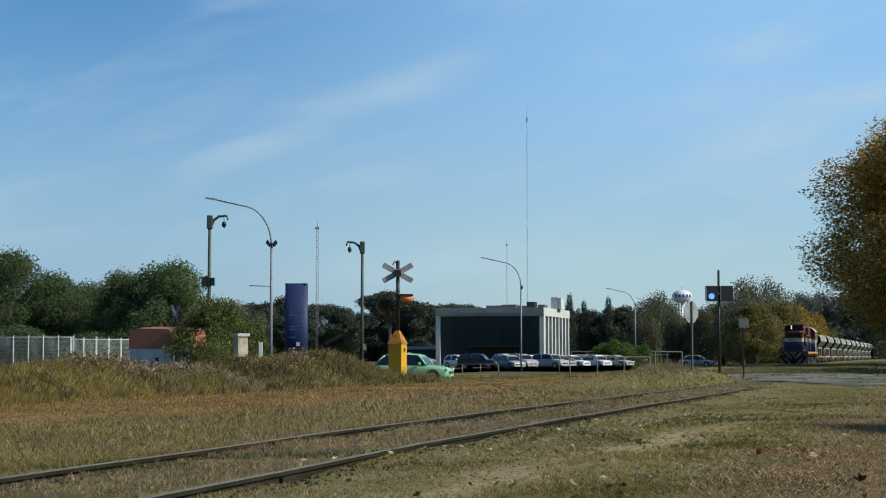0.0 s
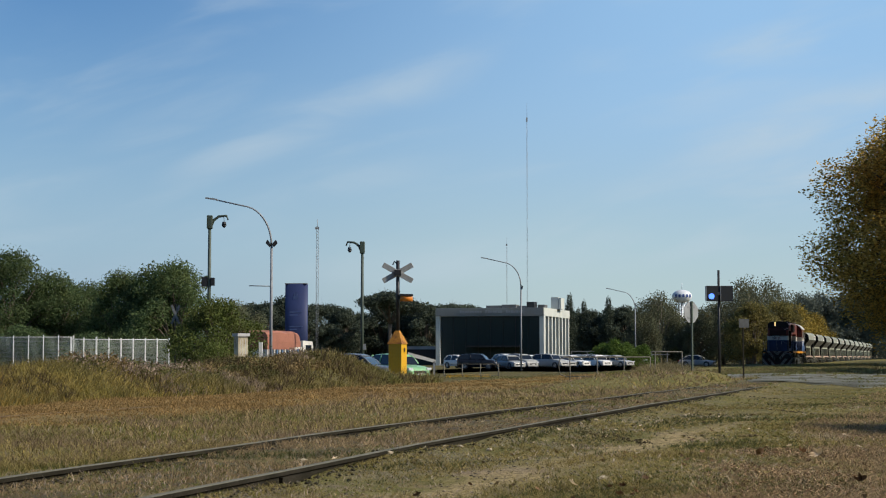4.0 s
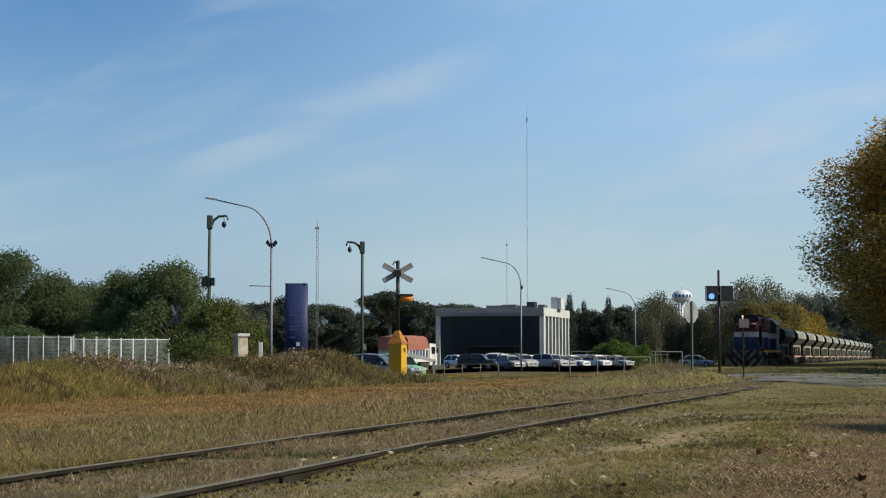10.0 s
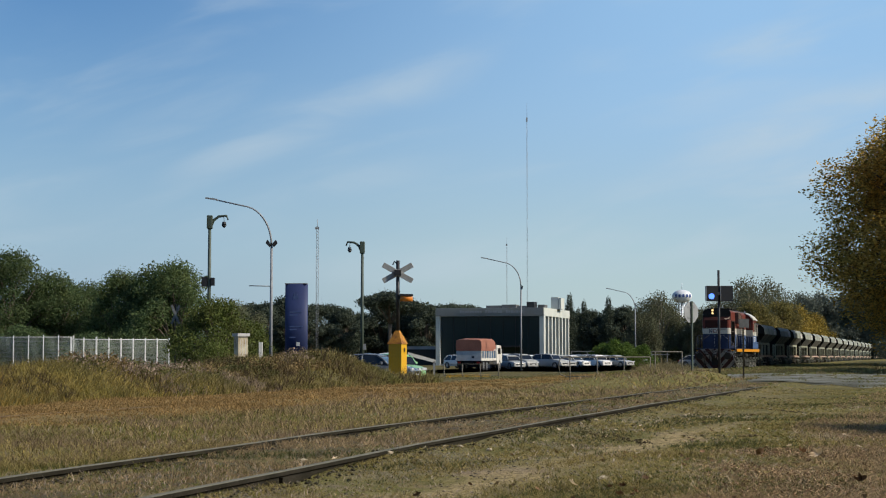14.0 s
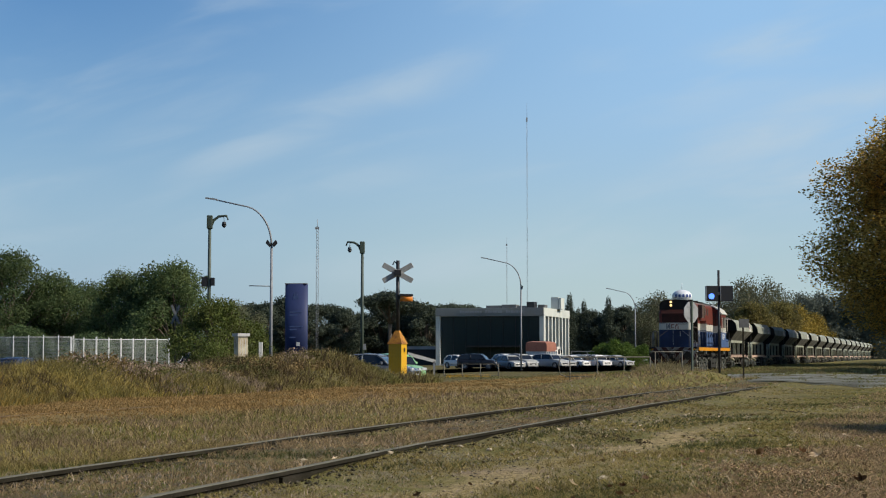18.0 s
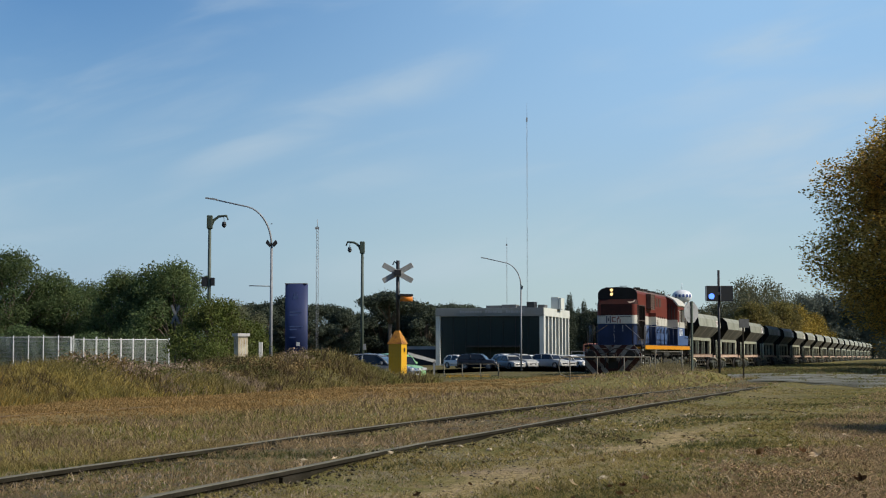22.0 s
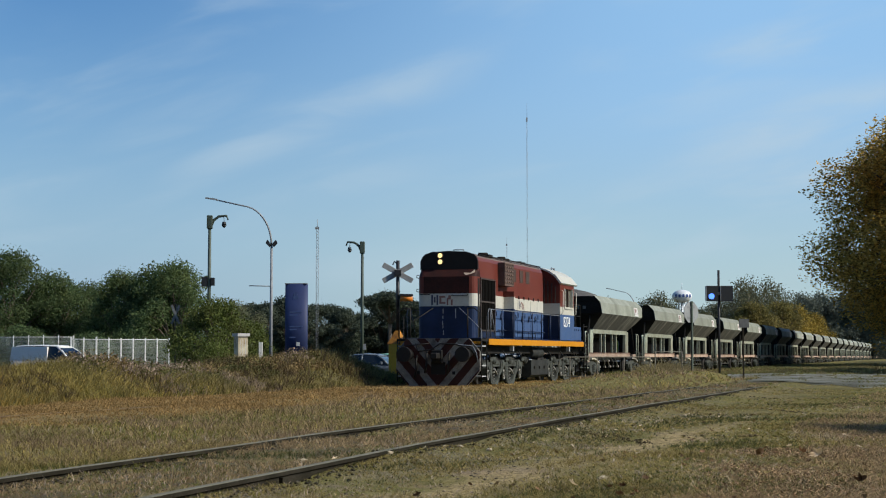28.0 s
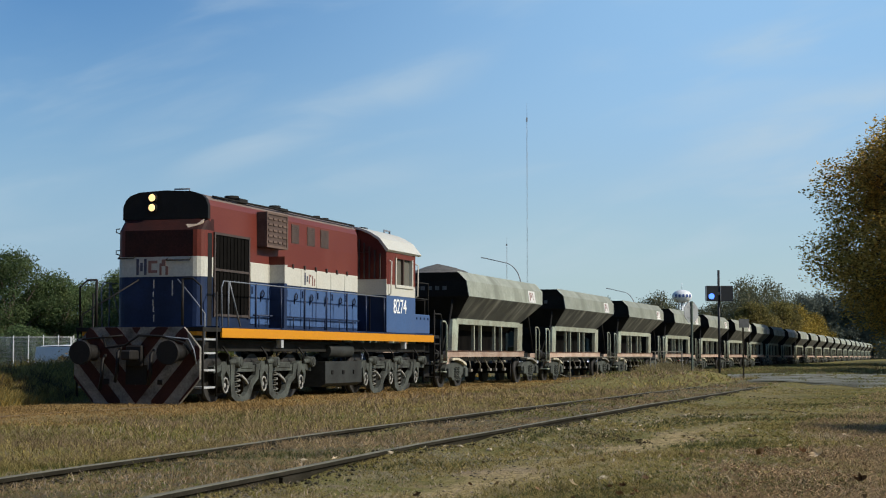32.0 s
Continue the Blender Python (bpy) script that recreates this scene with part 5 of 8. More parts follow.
def leaves(rng, blobs, count, size, material, shell=0.55, fuzz=0.12):
    """Leaf blades scattered in and on the blobs: rows of centre, radii."""
    w = np.array([b[1][0] * b[1][1] * b[1][2] for b in blobs]) ** 0.67
    pick = rng.choice(len(blobs), count, p=w / w.sum())
    c = np.array([b[0] for b in blobs])[pick]
    r = np.array([b[1] for b in blobs])[pick]
    d = rng.normal(size=(count, 3))
    d /= np.linalg.norm(d, axis=1)[:, None]
    rad = shell + (1.08 - shell) * rng.random(count) ** 0.7
    clump = 1 + 0.22 * np.sin(d[:, 0] * 7 + c[:, 1]) * np.sin(d[:, 2] * 8 + c[:, 0]) + fuzz * rng.normal(size=count)
    p = c + d * r * (rad * clump)[:, None]
    a = rng.normal(size=(count, 3))
    a /= np.linalg.norm(a, axis=1)[:, None]
    b = np.cross(a, d + 0.7 * rng.normal(size=(count, 3)))
    b /= np.linalg.norm(b, axis=1)[:, None]
    s = size * (0.6 + 0.8 * rng.random(count))[:, None]
    v = np.stack([p - a * s * 0.6, p + b * s * 0.38 - a * s * 0.05, p + a * s * 0.6, p - b * s * 0.38 + a * s * 0.05], 1).reshape(-1, 3)
    k = np.arange(count)[:, None] * 4
    t = np.concatenate([k + np.array([0, 1, 2]), k + np.array([0, 2, 3])])
    return soup("crown", v, t, material)


def tree_mesh(seed, height, spread, count, size, kind):
    """Trunk with limbs, and a crown of leaf clumps. Returns two meshes."""
    rng = np.random.default_rng(seed)
    bm = bmesh.new()
    blobs = []
    if kind == "cypress":
        for k in range(9):
            z = height * (0.08 + 0.1 * k)
            rr = spread * (0.75 + 0.35 * math.sin(min(3.0, 0.5 + k * 0.33))) * (1 - k / 9) ** 0.45
            blobs.append(((rng.normal() * 0.12 * spread, rng.normal() * 0.12 * spread, z), (rr, rr, height * 0.1)))
        frustum(bm, (0, 0, -0.3), (0, 0, height * 0.9), height * 0.02, 0.03, 7)
    else:
        bole = {"round": 0.22, "umbrella": 0.55, "bush": 0.05, "tall": 0.2, "plane": 0.2}[kind] * height
        top = Vector((rng.normal() * 0.03 * height, rng.normal() * 0.03 * height, bole))
        rad = 0.022 * height + 0.05
        pipe(bm, [(0, 0, -0.3), (top.x * 0.4, top.y * 0.4, bole * 0.5), top], rad * 1.25, 8, rad)
        n = {"round": 36, "umbrella": 12, "bush": 12, "tall": 16, "plane": 190}[kind]
        for k in range(n):
            ang = k * 2.4 + rng.random()
            if kind == "umbrella":
                z = height * (0.78 + 0.16 * rng.random())
                q = spread * math.sqrt(rng.random()) * 0.85
                rr = (spread * 0.36, spread * 0.36, height * 0.09)
            else:
                h = (k + 0.5) / n
                z = bole * 0.75 + (height * 0.93 - bole * 0.75) * h
                prof = math.sin(math.pi * min(1, 0.22 + 0.74 * h)) if kind != "tall" else (0.35 + 0.65 * math.sin(math.pi * (0.2 + 0.75 * h)))
                q = spread * prof * (0.30 + 0.66 * rng.random() ** 0.6 if kind == "plane" else 0.35 + 0.5 * rng.random())
                base = spread * {"plane": 0.175, "round": 0.25}.get(kind, 0.34) * (0.7 + 0.5 * rng.random())
                rr = (base, base, base * {"tall": 1.2, "plane": 1.55}.get(kind, 0.75))
            c = Vector((q * math.cos(ang), q * math.sin(ang), z))
            blobs.append((tuple(c), rr))
            start = top * (0.6 + 0.4 * rng.random()) if kind != "umbrella" else top
            mid = start.lerp(c, 0.5) + Vector((0, 0, 0.06 * height))
            tip = start.lerp(c, 0.8) if kind == "plane" else c
            pipe(bm, [start, start.lerp(tip, 0.5) + Vector((0, 0, 0.06 * height * (0.4 if kind == "plane" else 1))), tip], rad * (0.26 if kind == "plane" else 0.42), 5, 0.012)
            for j in range(3):
                e = c + Vector(rng.normal(size=3)) * rr[0] * 0.5
                pipe(bm, [mid.lerp(c, 0.5), e], rad * 0.14, 4, 0.006)
    return bm, leaves(rng, blobs, count, size, TREE_LEAF[kind, seed % 10], 0.35 if kind != "cypress" else 0.6, 0.095 if kind == "round" else 0.05 if kind == "plane" else 0.12)


TREE_LEAF = {}
TREES = {}


def tree_kind(key, seed, height, spread, count, size, kind, leaf):
    TREE_LEAF[kind, seed % 10] = leaf
    bm, crown = tree_mesh(seed, height, spread, count, size, kind)
    TREES[key] = (mesh_of("trunk", bm, bark if key != "bare" else twig_pale), crown)


tree_kind("oak_a", 11, 8.0, 4.2, 30000, 0.115, "round", leaf_dark)
tree_kind("oak_b", 12, 7.0, 4.0, 27000, 0.115, "round", leaf_dark)
tree_kind("olive", 13, 6.5, 4.0, 14000, 0.16, "round", leaf_olive)
tree_kind("pine_a", 24, 13.0, 6.0, 15000, 0.32, "round", leaf_pine)
tree_kind("pine_b", 25, 13.5, 6.5, 13000, 0.32, "umbrella", leaf_pine)
tree_kind("cypress", 31, 16.0, 2.0, 9000, 0.28, "cypress", leaf_pine)
tree_kind("dull_a", 46, 12.0, 5.0, 15000, 0.24, "tall", leaf_dull)
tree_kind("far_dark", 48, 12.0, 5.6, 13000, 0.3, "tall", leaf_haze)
tree_kind("bare", 47, 12.0, 4.4, 7000, 0.2, "tall", leaf_dull)
tree_kind("gold_a", 58, 6.5, 3.6, 14000, 0.16, "round", leaf_gold)
tree_kind("gold_b", 59, 5.0, 3.0, 11000, 0.15, "bush", leaf_gold)
leaf_bright = mat("bright_green_leaf", (0.095, 0.15, 0.032), 0.9, 0, 0.3, 0.5, 6, 0, shine=0.15, island=0.3, spread=0.1, through_light=0.4, tint=(0.10, 0.14, 0.03))
tree_kind("bush_olive", 61, 3.4, 2.6, 9000, 0.13, "bush", leaf_bright)
leaf_thorn = mat("dark_olive_leaf", (0.10, 0.125, 0.032), 0.95, 0, 0.3, 0.5, 6, 0, shine=0.15, island=0.5, spread=0.15, through_light=0.25, tint=(0.075, 0.07, 0.022))
tree_kind("thorn_tree", 15, 6.5, 4.0, 22000, 0.125, "round", leaf_thorn)
leaf_mixed = mat("olive_gold_leaf", (0.20, 0.165, 0.055), 0.95, 0, 0.4, 0.4, 6, 0, shine=0.15, island=0.4, spread=0.2, through_light=0.35, tint=(0.13, 0.13, 0.04))
tree_kind("mixed", 66, 6.5, 3.8, 15000, 0.16, "round", leaf_mixed)
tree_kind("under", 63, 3.4, 2.6, 11000, 0.11, "bush", leaf_dark)
tree_kind("thorn", 62, 3.4, 2.6, 12000, 0.10, "bush", leaf_thorn)
tree_kind("plane_big", 74, 12.5, 5.4, 340000, 0.088, "plane", leaf_plane)

tree_kind("plane_far", 84, 12.5, 5.4, 16000, 0.24, "plane", leaf_plane)


def plant(key, x, y, size, turn, name, label, category="tree", group="", wide=1.0, sink=0.0):
    t = thing(name, label, category, group, at=Matrix.Translation((x, y, ground_z(x, y) - sink)) @ pose(0, 0, 0, 0, 0, turn) @ Matrix.Diagonal((size * wide, size * wide, size, 1)))
    share("trunk", TREES[key][0], t)
    share("crown", TREES[key][1], t)
    return t


def px(x, d):
    """Sideways place of a line of sight at a distance."""
    return (x - 784) / 2850 * d


rg = random.Random(77)
# dark broadleaf trees behind the fence
for key, x, d, s in (("oak_a", -50, 128, 1.05), ("oak_a", 20, 124, 1.12), ("oak_b", 105, 126, 1.05), ("oak_b", 150, 134, 1.0), ("oak_a", 215, 122, 0.92), ("oak_b", 270, 120, 1.08),
                     ("oak_a", 310, 118, 0.98), ("thorn_tree", 384, 88, 0.72), ("thorn_tree", 425, 106, 0.62), ("oak_b", 60, 140, 1.0), ("oak_b", 180, 140, 0.95), ("oak_a", -120, 132, 1.1)):
    if key.startswith("oak"):
        d, s = d + 14, 1.05 * s * (d + 14) / d
    plant(key, px(x, d), d, s, rg.uniform(0, 360), "broadleaf_tree", "dense dark green broadleaf tree behind the white fence", "tree", "trees behind the fence")
for x, d, s in ((362, 84, 0.4), (378, 83, 0.5), (398, 85, 0.4)):
    plant("thorn", px(x, d), d, s * 1.25, rg.uniform(0, 360), "shrub", "dark olive green shrub beside the road", "shrub", "roadside shrubs")
# far pines behind the hall and the car park
row = [("dull_a", 425, 300, 0.9), ("pine_b", 455, 330, 0.86), ("pine_a", 470, 320, 0.9), ("pine_a", 505, 330, 1.02), ("pine_a", 540, 315, 0.85), ("pine_b", 580, 325, 0.84), ("pine_a", 610, 320, 0.82), ("pine_a", 640, 335, 0.78),
       ("pine_b", 690, 310, 0.98), ("pine_a", 675, 330, 0.95), ("pine_a", 720, 330, 0.93), ("pine_a", 755, 325, 0.9), ("pine_b", 805, 350, 0.9), ("pine_a", 780, 335, 0.9), ("pine_a", 850, 350, 0.85),
       ("pine_a", 890, 350, 0.8), ("pine_a", 1010, 330, 0.8), ("pine_a", 1045, 335, 0.82), ("pine_a", 1080, 330, 0.84), ("pine_a", 1105, 320, 0.85), ("pine_a", 940, 350, 0.8), ("pine_a", 975, 345, 0.8)]
for key, x, d, s in row:
    plant(key, px(x, d), d, s, rg.uniform(0, 360), "pine_tree", "dark far pine tree standing behind the hall", "tree", "far row of pines", wide=1.1)
for k in range(21):
    x = 432 + 35 * k
    plant("pine_a", px(x, 352), 352, 0.9 + 0.1 * (k % 3), rg.uniform(0, 360), "pine_tree", "dark far pine tree standing behind the hall", "tree", "far row of pines", wide=1.15, sink=5.5)
for x, d, s in ((1007, 320, 0.86), (1032, 320, 0.78), (1078, 318, 0.82), (1100, 322, 0.66), (1112, 322, 0.62), (1022, 330, 0.7)):
    plant("cypress", px(x, d), d, s, rg.uniform(0, 360), "cypress", "tall dark cypress behind the car park", "tree", "far cypresses")
# dull half-bare trees by the car park's end
for key, x, d, s in (("dull_a", 1150, 245, 0.82), ("dull_a", 1172, 255, 0.8), ("bare", 1170, 240, 0.9), ("dull_a", 1202, 238, 0.6), ("dull_a", 1238, 235, 0.66), ("dull_a", 1258, 245, 0.74), ("bare", 1222, 255, 0.66),
                     ("dull_a", 1280, 250, 0.8), ("bare", 1325, 215, 0.78), ("bare", 1345, 235, 0.95), ("bare", 1312, 230, 0.9), ("dull_a", 1330, 240, 0.75), ("bare", 1375, 260, 0.95), ("dull_a", 1390, 285, 0.8), ("dull_a", 1140, 225, 0.6)):
    plant(key, px(x, d), d, s * (1.0 if x < 1290 else 1.12), rg.uniform(0, 360), "half_bare_tree", "dull grey-green tree thinning in autumn", "tree", "thinning trees by the railway")
for x, d, s in ((1068, 205, 0.85), (1090, 204, 1.0), (1106, 206, 0.85), (1135, 208, 0.82)):
    plant("bush_olive", px(x, d), d, s, rg.uniform(0, 360), "shrub", "bright green shrub behind parked cars", "shrub", "car park shrubs")
# golden bushes along the far track
for k in range(17):
    u = 168 + 10 * k
    p = along(u, -6.5 - 1.5 * (k % 3))
    plant("mixed" if k < 4 else "gold_a" if k % 2 else "gold_b", p.x, p.y, (1.15 if k < 8 else 0.95) + 0.35 * rg.random(), rg.uniform(0, 360), "autumn_bush", "yellow and olive autumn bush beside the track", "bush", "golden bushes along the track")
for k in range(10):
    p = along(245 + 17 * k, -13 - 4 * (k % 2))
    plant("olive", p.x, p.y, 0.95 + 0.3 * rg.random(), rg.uniform(0, 360), "broadleaf_tree", "dark olive tree behind the golden bushes", "tree", "trees along the far track")
# dark high trees where the track vanishes
for k in range(20):
    x, d = 1425 + 12 * k, 330 + 35 * (k % 3)
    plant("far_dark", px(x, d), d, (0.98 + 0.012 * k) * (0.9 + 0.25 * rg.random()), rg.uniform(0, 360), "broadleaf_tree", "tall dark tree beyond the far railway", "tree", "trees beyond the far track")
# the big turning plane tree, a neighbour, and unseen trees added for shade
plant("plane_big", 48.1, 140, 2.0, 20, "plane_tree", "large plane tree with brown and olive autumn leaves", "tree", "row of plane trees", wide=1.5)
plant("plane_far", 44.5, 134, 0.9, 110, "plane_tree", "plane tree with brown and olive autumn leaves", "tree", "row of plane trees", wide=1.5)
# out of view: added only for the shadow it casts on the turf
plant("thorn_tree", 11.0, 21.4, 0.62, 140, "broadleaf_tree", "unseen tree added to shade the path", "tree")
# also outside the view, set there to shade the verge and far track
for x, y, s in ((37, 85, 1.05), (39.5, 98, 1.05), (55, 166, 1.05), (62, 181, 1.05), (68.5, 198, 1.05), (75, 215, 1.05)):
    plant("plane_far", x, y, s, 40 * x, "plane_tree", "plane tree with brown and olive autumn leaves", "tree", "row of plane trees", wide=1.35)

# more unseen trees behind the eye, added to block skylight on the train's front
for k, (x, y) in enumerate(((-62, -8), (-48, -14), (-34, -16), (-20, -20), (-6, -17), (8, -19), (22, -17), (36, -20))):
    plant("plane_far", x, y, 1.75, 60 * k, "plane_tree", "large plane tree with brown and olive autumn leaves", "tree", "row of plane trees", wide=1.25)

# ---- street furniture ----
galv = mat("galvanised_steel", (0.24, 0.25, 0.26), 0.65, 0.2, 0.2, 3, 30, 0.05)
dark_green = mat("dark_green_pole", (0.05, 0.07, 0.05), 0.55, 0, 0.3, 2, 25, 0.05)
matt_black = mat("matt_black", (0.014, 0.014, 0.015), 0.5, 0, 0.25, 3, 25, 0.05)
yellow = mat("yellow_paint", (0.60, 0.33, 0.008), 0.55, 0, 0.15, 1.5, 20, 0.08, tint=(0.45, 0.23, 0.02))
# darker than the base's yellow: the cap's shaded front as paint
cap_orange = mat("shaded_cap_orange", (0.42, 0.18, 0.012), 0.7, 0, 0.45, 4, 20, 0.15, tint=(0.16, 0.06, 0.015))
peeling = mat("peeling_limewash", (0.50, 0.46, 0.34), 0.85, 0, 0.5, 2.2, 25, 0.2, tint=(0.20, 0.13, 0.06))
cross_white = mat("weathered_white_arm", (0.27, 0.28, 0.275), 0.6, 0, 0.2, 3, 30, 0.05)
sign_back = mat("grey_sign_back", (0.27, 0.28, 0.28), 0.55, 0.1, 0.2, 3, 30, 0.05)
blue_sign = mat("blue_totem", (0.013, 0.026, 0.095), 0.65, 0, 0.15, 0.8, 20, 0.03)
off_white = mat("off_white_paint", (0.62, 0.61, 0.57), 0.6, 0, 0.2, 1.5, 20, 0.08, tint=(0.4, 0.37, 0.3))
concrete = mat("pale_concrete", (0.42, 0.41, 0.39), 0.8, 0, 0.25, 0.6, 15, 0.15)
hood_orange = mat("orange_lamp_hood", (0.75, 0.24, 0.03), 0.4, 0, 0.15, 3, 30, 0.03)
blue_glow = mat("lit_signal_lens", (0.10, 0.24, 0.95), 0.2, 0, 0.02, 3, 30, 0, emit=1.7)


def street_lamp(x, y, up, twin):
    z0 = ground_z(x, y)
    t = thing("street_lamp", "tall grey steel street lamp with one curved arm", "street lamp", "lamps along the avenue", at=Matrix.Translation((x, y, z0)))
    bm = bmesh.new()
    pipe(bm, [(0, 0, -0.2), (0, 0, 4.0), (0, 0, 7.9 + up)], 0.10, 10, 0.07)
    part("pole", bm, galv, t)
    bm = bmesh.new()
    pts = [(0, 0, 7.9 + up)]
    for k in range(1, 10):
        a = k / 9 * radians(78)
        pts.append((-1.75 * (1 - math.cos(a)), 0, 7.9 + up + 2.35 * math.sin(a)))
    pts.append((-3.3, 0, pts[-1][2] + 0.42))
    pipe(bm, pts, 0.06, 8, 0.04)
    part("arm", bm, galv, t)
    bm = bmesh.new()
    z = pts[-1][2]
    prism(bm, [(-3.2, z - 0.04), (-3.9, z + 0.07), (-3.88, z + 0.15), (-3.2, z + 0.05)], "y", -0.11, 0.11)
    part("lantern", bm, galv, t)
    for s in (-1, 1) if twin else (1,):
        bm = bmesh.new()
        w = 0.34 if twin else 0.2
        prism(bm, [(s * 0.04, 8.05), (s * 0.12, 7.88), (s * w, 8.12), (s * (w - 0.1), 8.32)], "y", -0.14, 0.14)
        part("floodlight", bm, matt_black, t, "small black floodlight")
    return t


lamp1 = street_lamp(px(480, 94), 94, 0.05, True)
bm = bmesh.new()
pipe(bm, [(0, 0, 5.6), (-1.3, 0, 5.63)], 0.03)
part("side_bar", bm, galv, lamp1)
street_lamp(px(922, 156), 156, 0.25, False)
street_lamp(px(1124, 216), 216, -0.3, False)

# camera poles
def camera_pole(x, y, top, side, label, box_z):
    z0 = ground_z(x, y)
    t = thing("camera_pole", label, "camera pole", "camera poles", at=Matrix.Translation((x, y, z0)))
    h = top - z0
    bm = bmesh.new()
    pipe(bm, [(0, 0, -0.2), (0, 0, h * 0.5), (0, 0, h - 0.2)], 0.12, 10, 0.085)
    part("pole", bm, dark_green, t)
    bm = bmesh.new()
    pipe(bm, [(0, 0, h - 0.75), (side * 0.2, 0, h - 0.28), (side * 0.5, 0, h - 0.05), (side * 0.95, 0, h), (side * 1.05, 0, h - 0.25)], 0.10, 8, 0.05)
    box(bm, -0.16, 0.16, -0.14, 0.14, h - 0.75, h + 0.02, 0.03)
    part("arm", bm, dark_green, t)
    bm = bmesh.new()
    pipe(bm, [(side * 0.8, 0, h - 0.05), (side * 0.82, 0, h - 0.35)], 0.02, 5)
    frustum(bm, (side * 0.82, 0, h - 0.35), (side * 0.82, 0, h - 0.55), 0.1, 0.14, 10)
    frustum(bm, (side * 0.82, 0, h - 0.55), (side * 0.82, 0, h - 0.68), 0.14, 0.06, 10)
    part("dome_camera", bm, matt_black, t)
    if box_z:
        part("cabinet", boxes((-0.42, -0.1, -0.15, 0.15, box_z, box_z + 0.55), (0.1, 0.3, -0.15, 0.15, box_z + 0.05, box_z + 0.5)), matt_black, t)
    else:
        part("cabinet", boxes((0.08, 0.24, -0.1, 0.1, 1.9, 2.3)), galv, t)


camera_pole(px(370, 92), 92, 8.82, 1, "dark green camera pole with a curved arm above shrubs", 5.5)
camera_pole(px(641, 104), 104, 8.15, -1, "dark green camera pole with a curved arm and dome", 0)

# level crossing signal on its yellow pyramid base
xs = thing("crossing_signal", "level crossing cross on a black post in a yellow pyramid base", "crossing signal", at=Matrix.Translation((px(704, 63), 63, -0.05)))
bm = bmesh.new()
prism(bm, [(-0.27, -0.27), (0.27, -0.27), (0.27, 0.27), (-0.27, 0.27)], "z", -0.3, 1.36)
base = part("base", bm, yellow, xs, at=pose(0, 0, 0, 0, 0, -22))
bm = bmesh.new()
a = [bm.verts.new(c) for c in ((-0.31, -0.31, 1.36), (0.31, -0.31, 1.36), (0.31, 0.31, 1.36), (-0.31, 0.31, 1.36))]
b = [bm.verts.new(c) for c in ((-0.07, -0.07, 1.88), (0.07, -0.07, 1.88), (0.07, 0.07, 1.88), (-0.07, 0.07, 1.88))]
for k in range(4):
    bm.faces.new((a[k], a[(k + 1) % 4], b[(k + 1) % 4], b[k]))
bm.faces.new(a[::-1])
bm.faces.new(b)
part("cap", bm, cap_orange, base, "orange pyramid cap, darkened for its shaded front")
part("hatch", boxes((0.29, 0.302, -0.05, 0.05, 1.05, 1.2)), matt_black, base)
bm = bmesh.new()
frustum(bm, (0, 0, 1.8), (0, 0, 4.62), 0.075, 0.07, 10)
pipe(bm, [(-0.02, 0, 4.5), (-0.14, 0, 4.58), (-0.2, 0, 4.45)], 0.03)
part("post", bm, matt_black, xs)
for s in (-1, 1):
    bm = bmesh.new()
    box(bm, -0.66, 0.66, -0.015, 0.015, -0.105, 0.105, 0.01)
    part("cross_arm", bm, cross_white, xs, at=Matrix.Translation((0, -0.09 - 0.016 * s, 4.13)) @ pose(0, 0, 0, 0, 29 * s, 0))
part("hub", boxes((-0.13, 0.13, -0.2, -0.1, 4.02, 4.24)), matt_black, xs)
bm = bmesh.new()
frustum(bm, (0.1, -0.12, 3.14), (0.58, -0.12, 3.14), 0.125, 0.125, 14)
lh = part("lamp", bm, hood_orange, xs, "orange cylindrical lamp")
part("lamp_hood", boxes((0.06, 0.6, -0.26, 0.02, 3.23, 3.30)), matt_black, lh)
part("bracket", boxes((0.0, 0.12, -0.14, 0.0, 3.1, 3.2)), matt_black, xs)

# train signal with two black heads
sg = thing("signal", "black signal post with two dark heads, one lit", "signal", at=Matrix.Translation((px(1272, 66), 66, ground_z(px(1272, 66), 66))))
bm = bmesh.new()
frustum(bm, (0, 0, -0.2), (0, 0, 4.52), 0.055, 0.05, 10)
part("post", bm, matt_black, sg)
for x0, x1 in ((-0.52, -0.06), (0.06, 0.56)):
    hd = part("signal_head", boxes((x0, x1, -0.16, 0.1, 3.24, 3.86)), matt_black, sg)
    part("rim", boxes((x0 - 0.015, x0 + 0.005, -0.17, 0.1, 3.24, 3.86), (x0, x1, -0.17, 0.1, 3.855, 3.875)), galv, hd)
bm = bmesh.new()
frustum(bm, (-0.32, -0.18, 3.44), (-0.32, -0.15, 3.44), 0.11, 0.125, 16)
part("lens", bm, blue_glow, sg, "lit bluish-white lens")
part("clamp", boxes((-0.08, 0.08, -0.09, 0.09, 3.5, 3.62)), galv, sg)

# the small plate's shade is painted as dark grey
sign_dark = mat("shaded_sign_plate", (0.065, 0.068, 0.068), 0.7, 0, 0.3, 5, 30, 0.05)
# stop sign seen from behind, and a small plate on a post
st = thing("stop_sign", "grey back of an octagonal road sign on its post", "road sign", at=Matrix.Translation((px(1223, 62), 62, -0.16)) @ pose(0, 0, 0, 0, 0, 40))
bm = bmesh.new()
prism(bm, [(0.43 * math.cos(radians(22.5 + 45 * k)), 2.68 + 0.43 * math.sin(radians(22.5 + 45 * k))) for k in range(8)], "y", 0.0, 0.02)
part("plate", bm, sign_back, st)
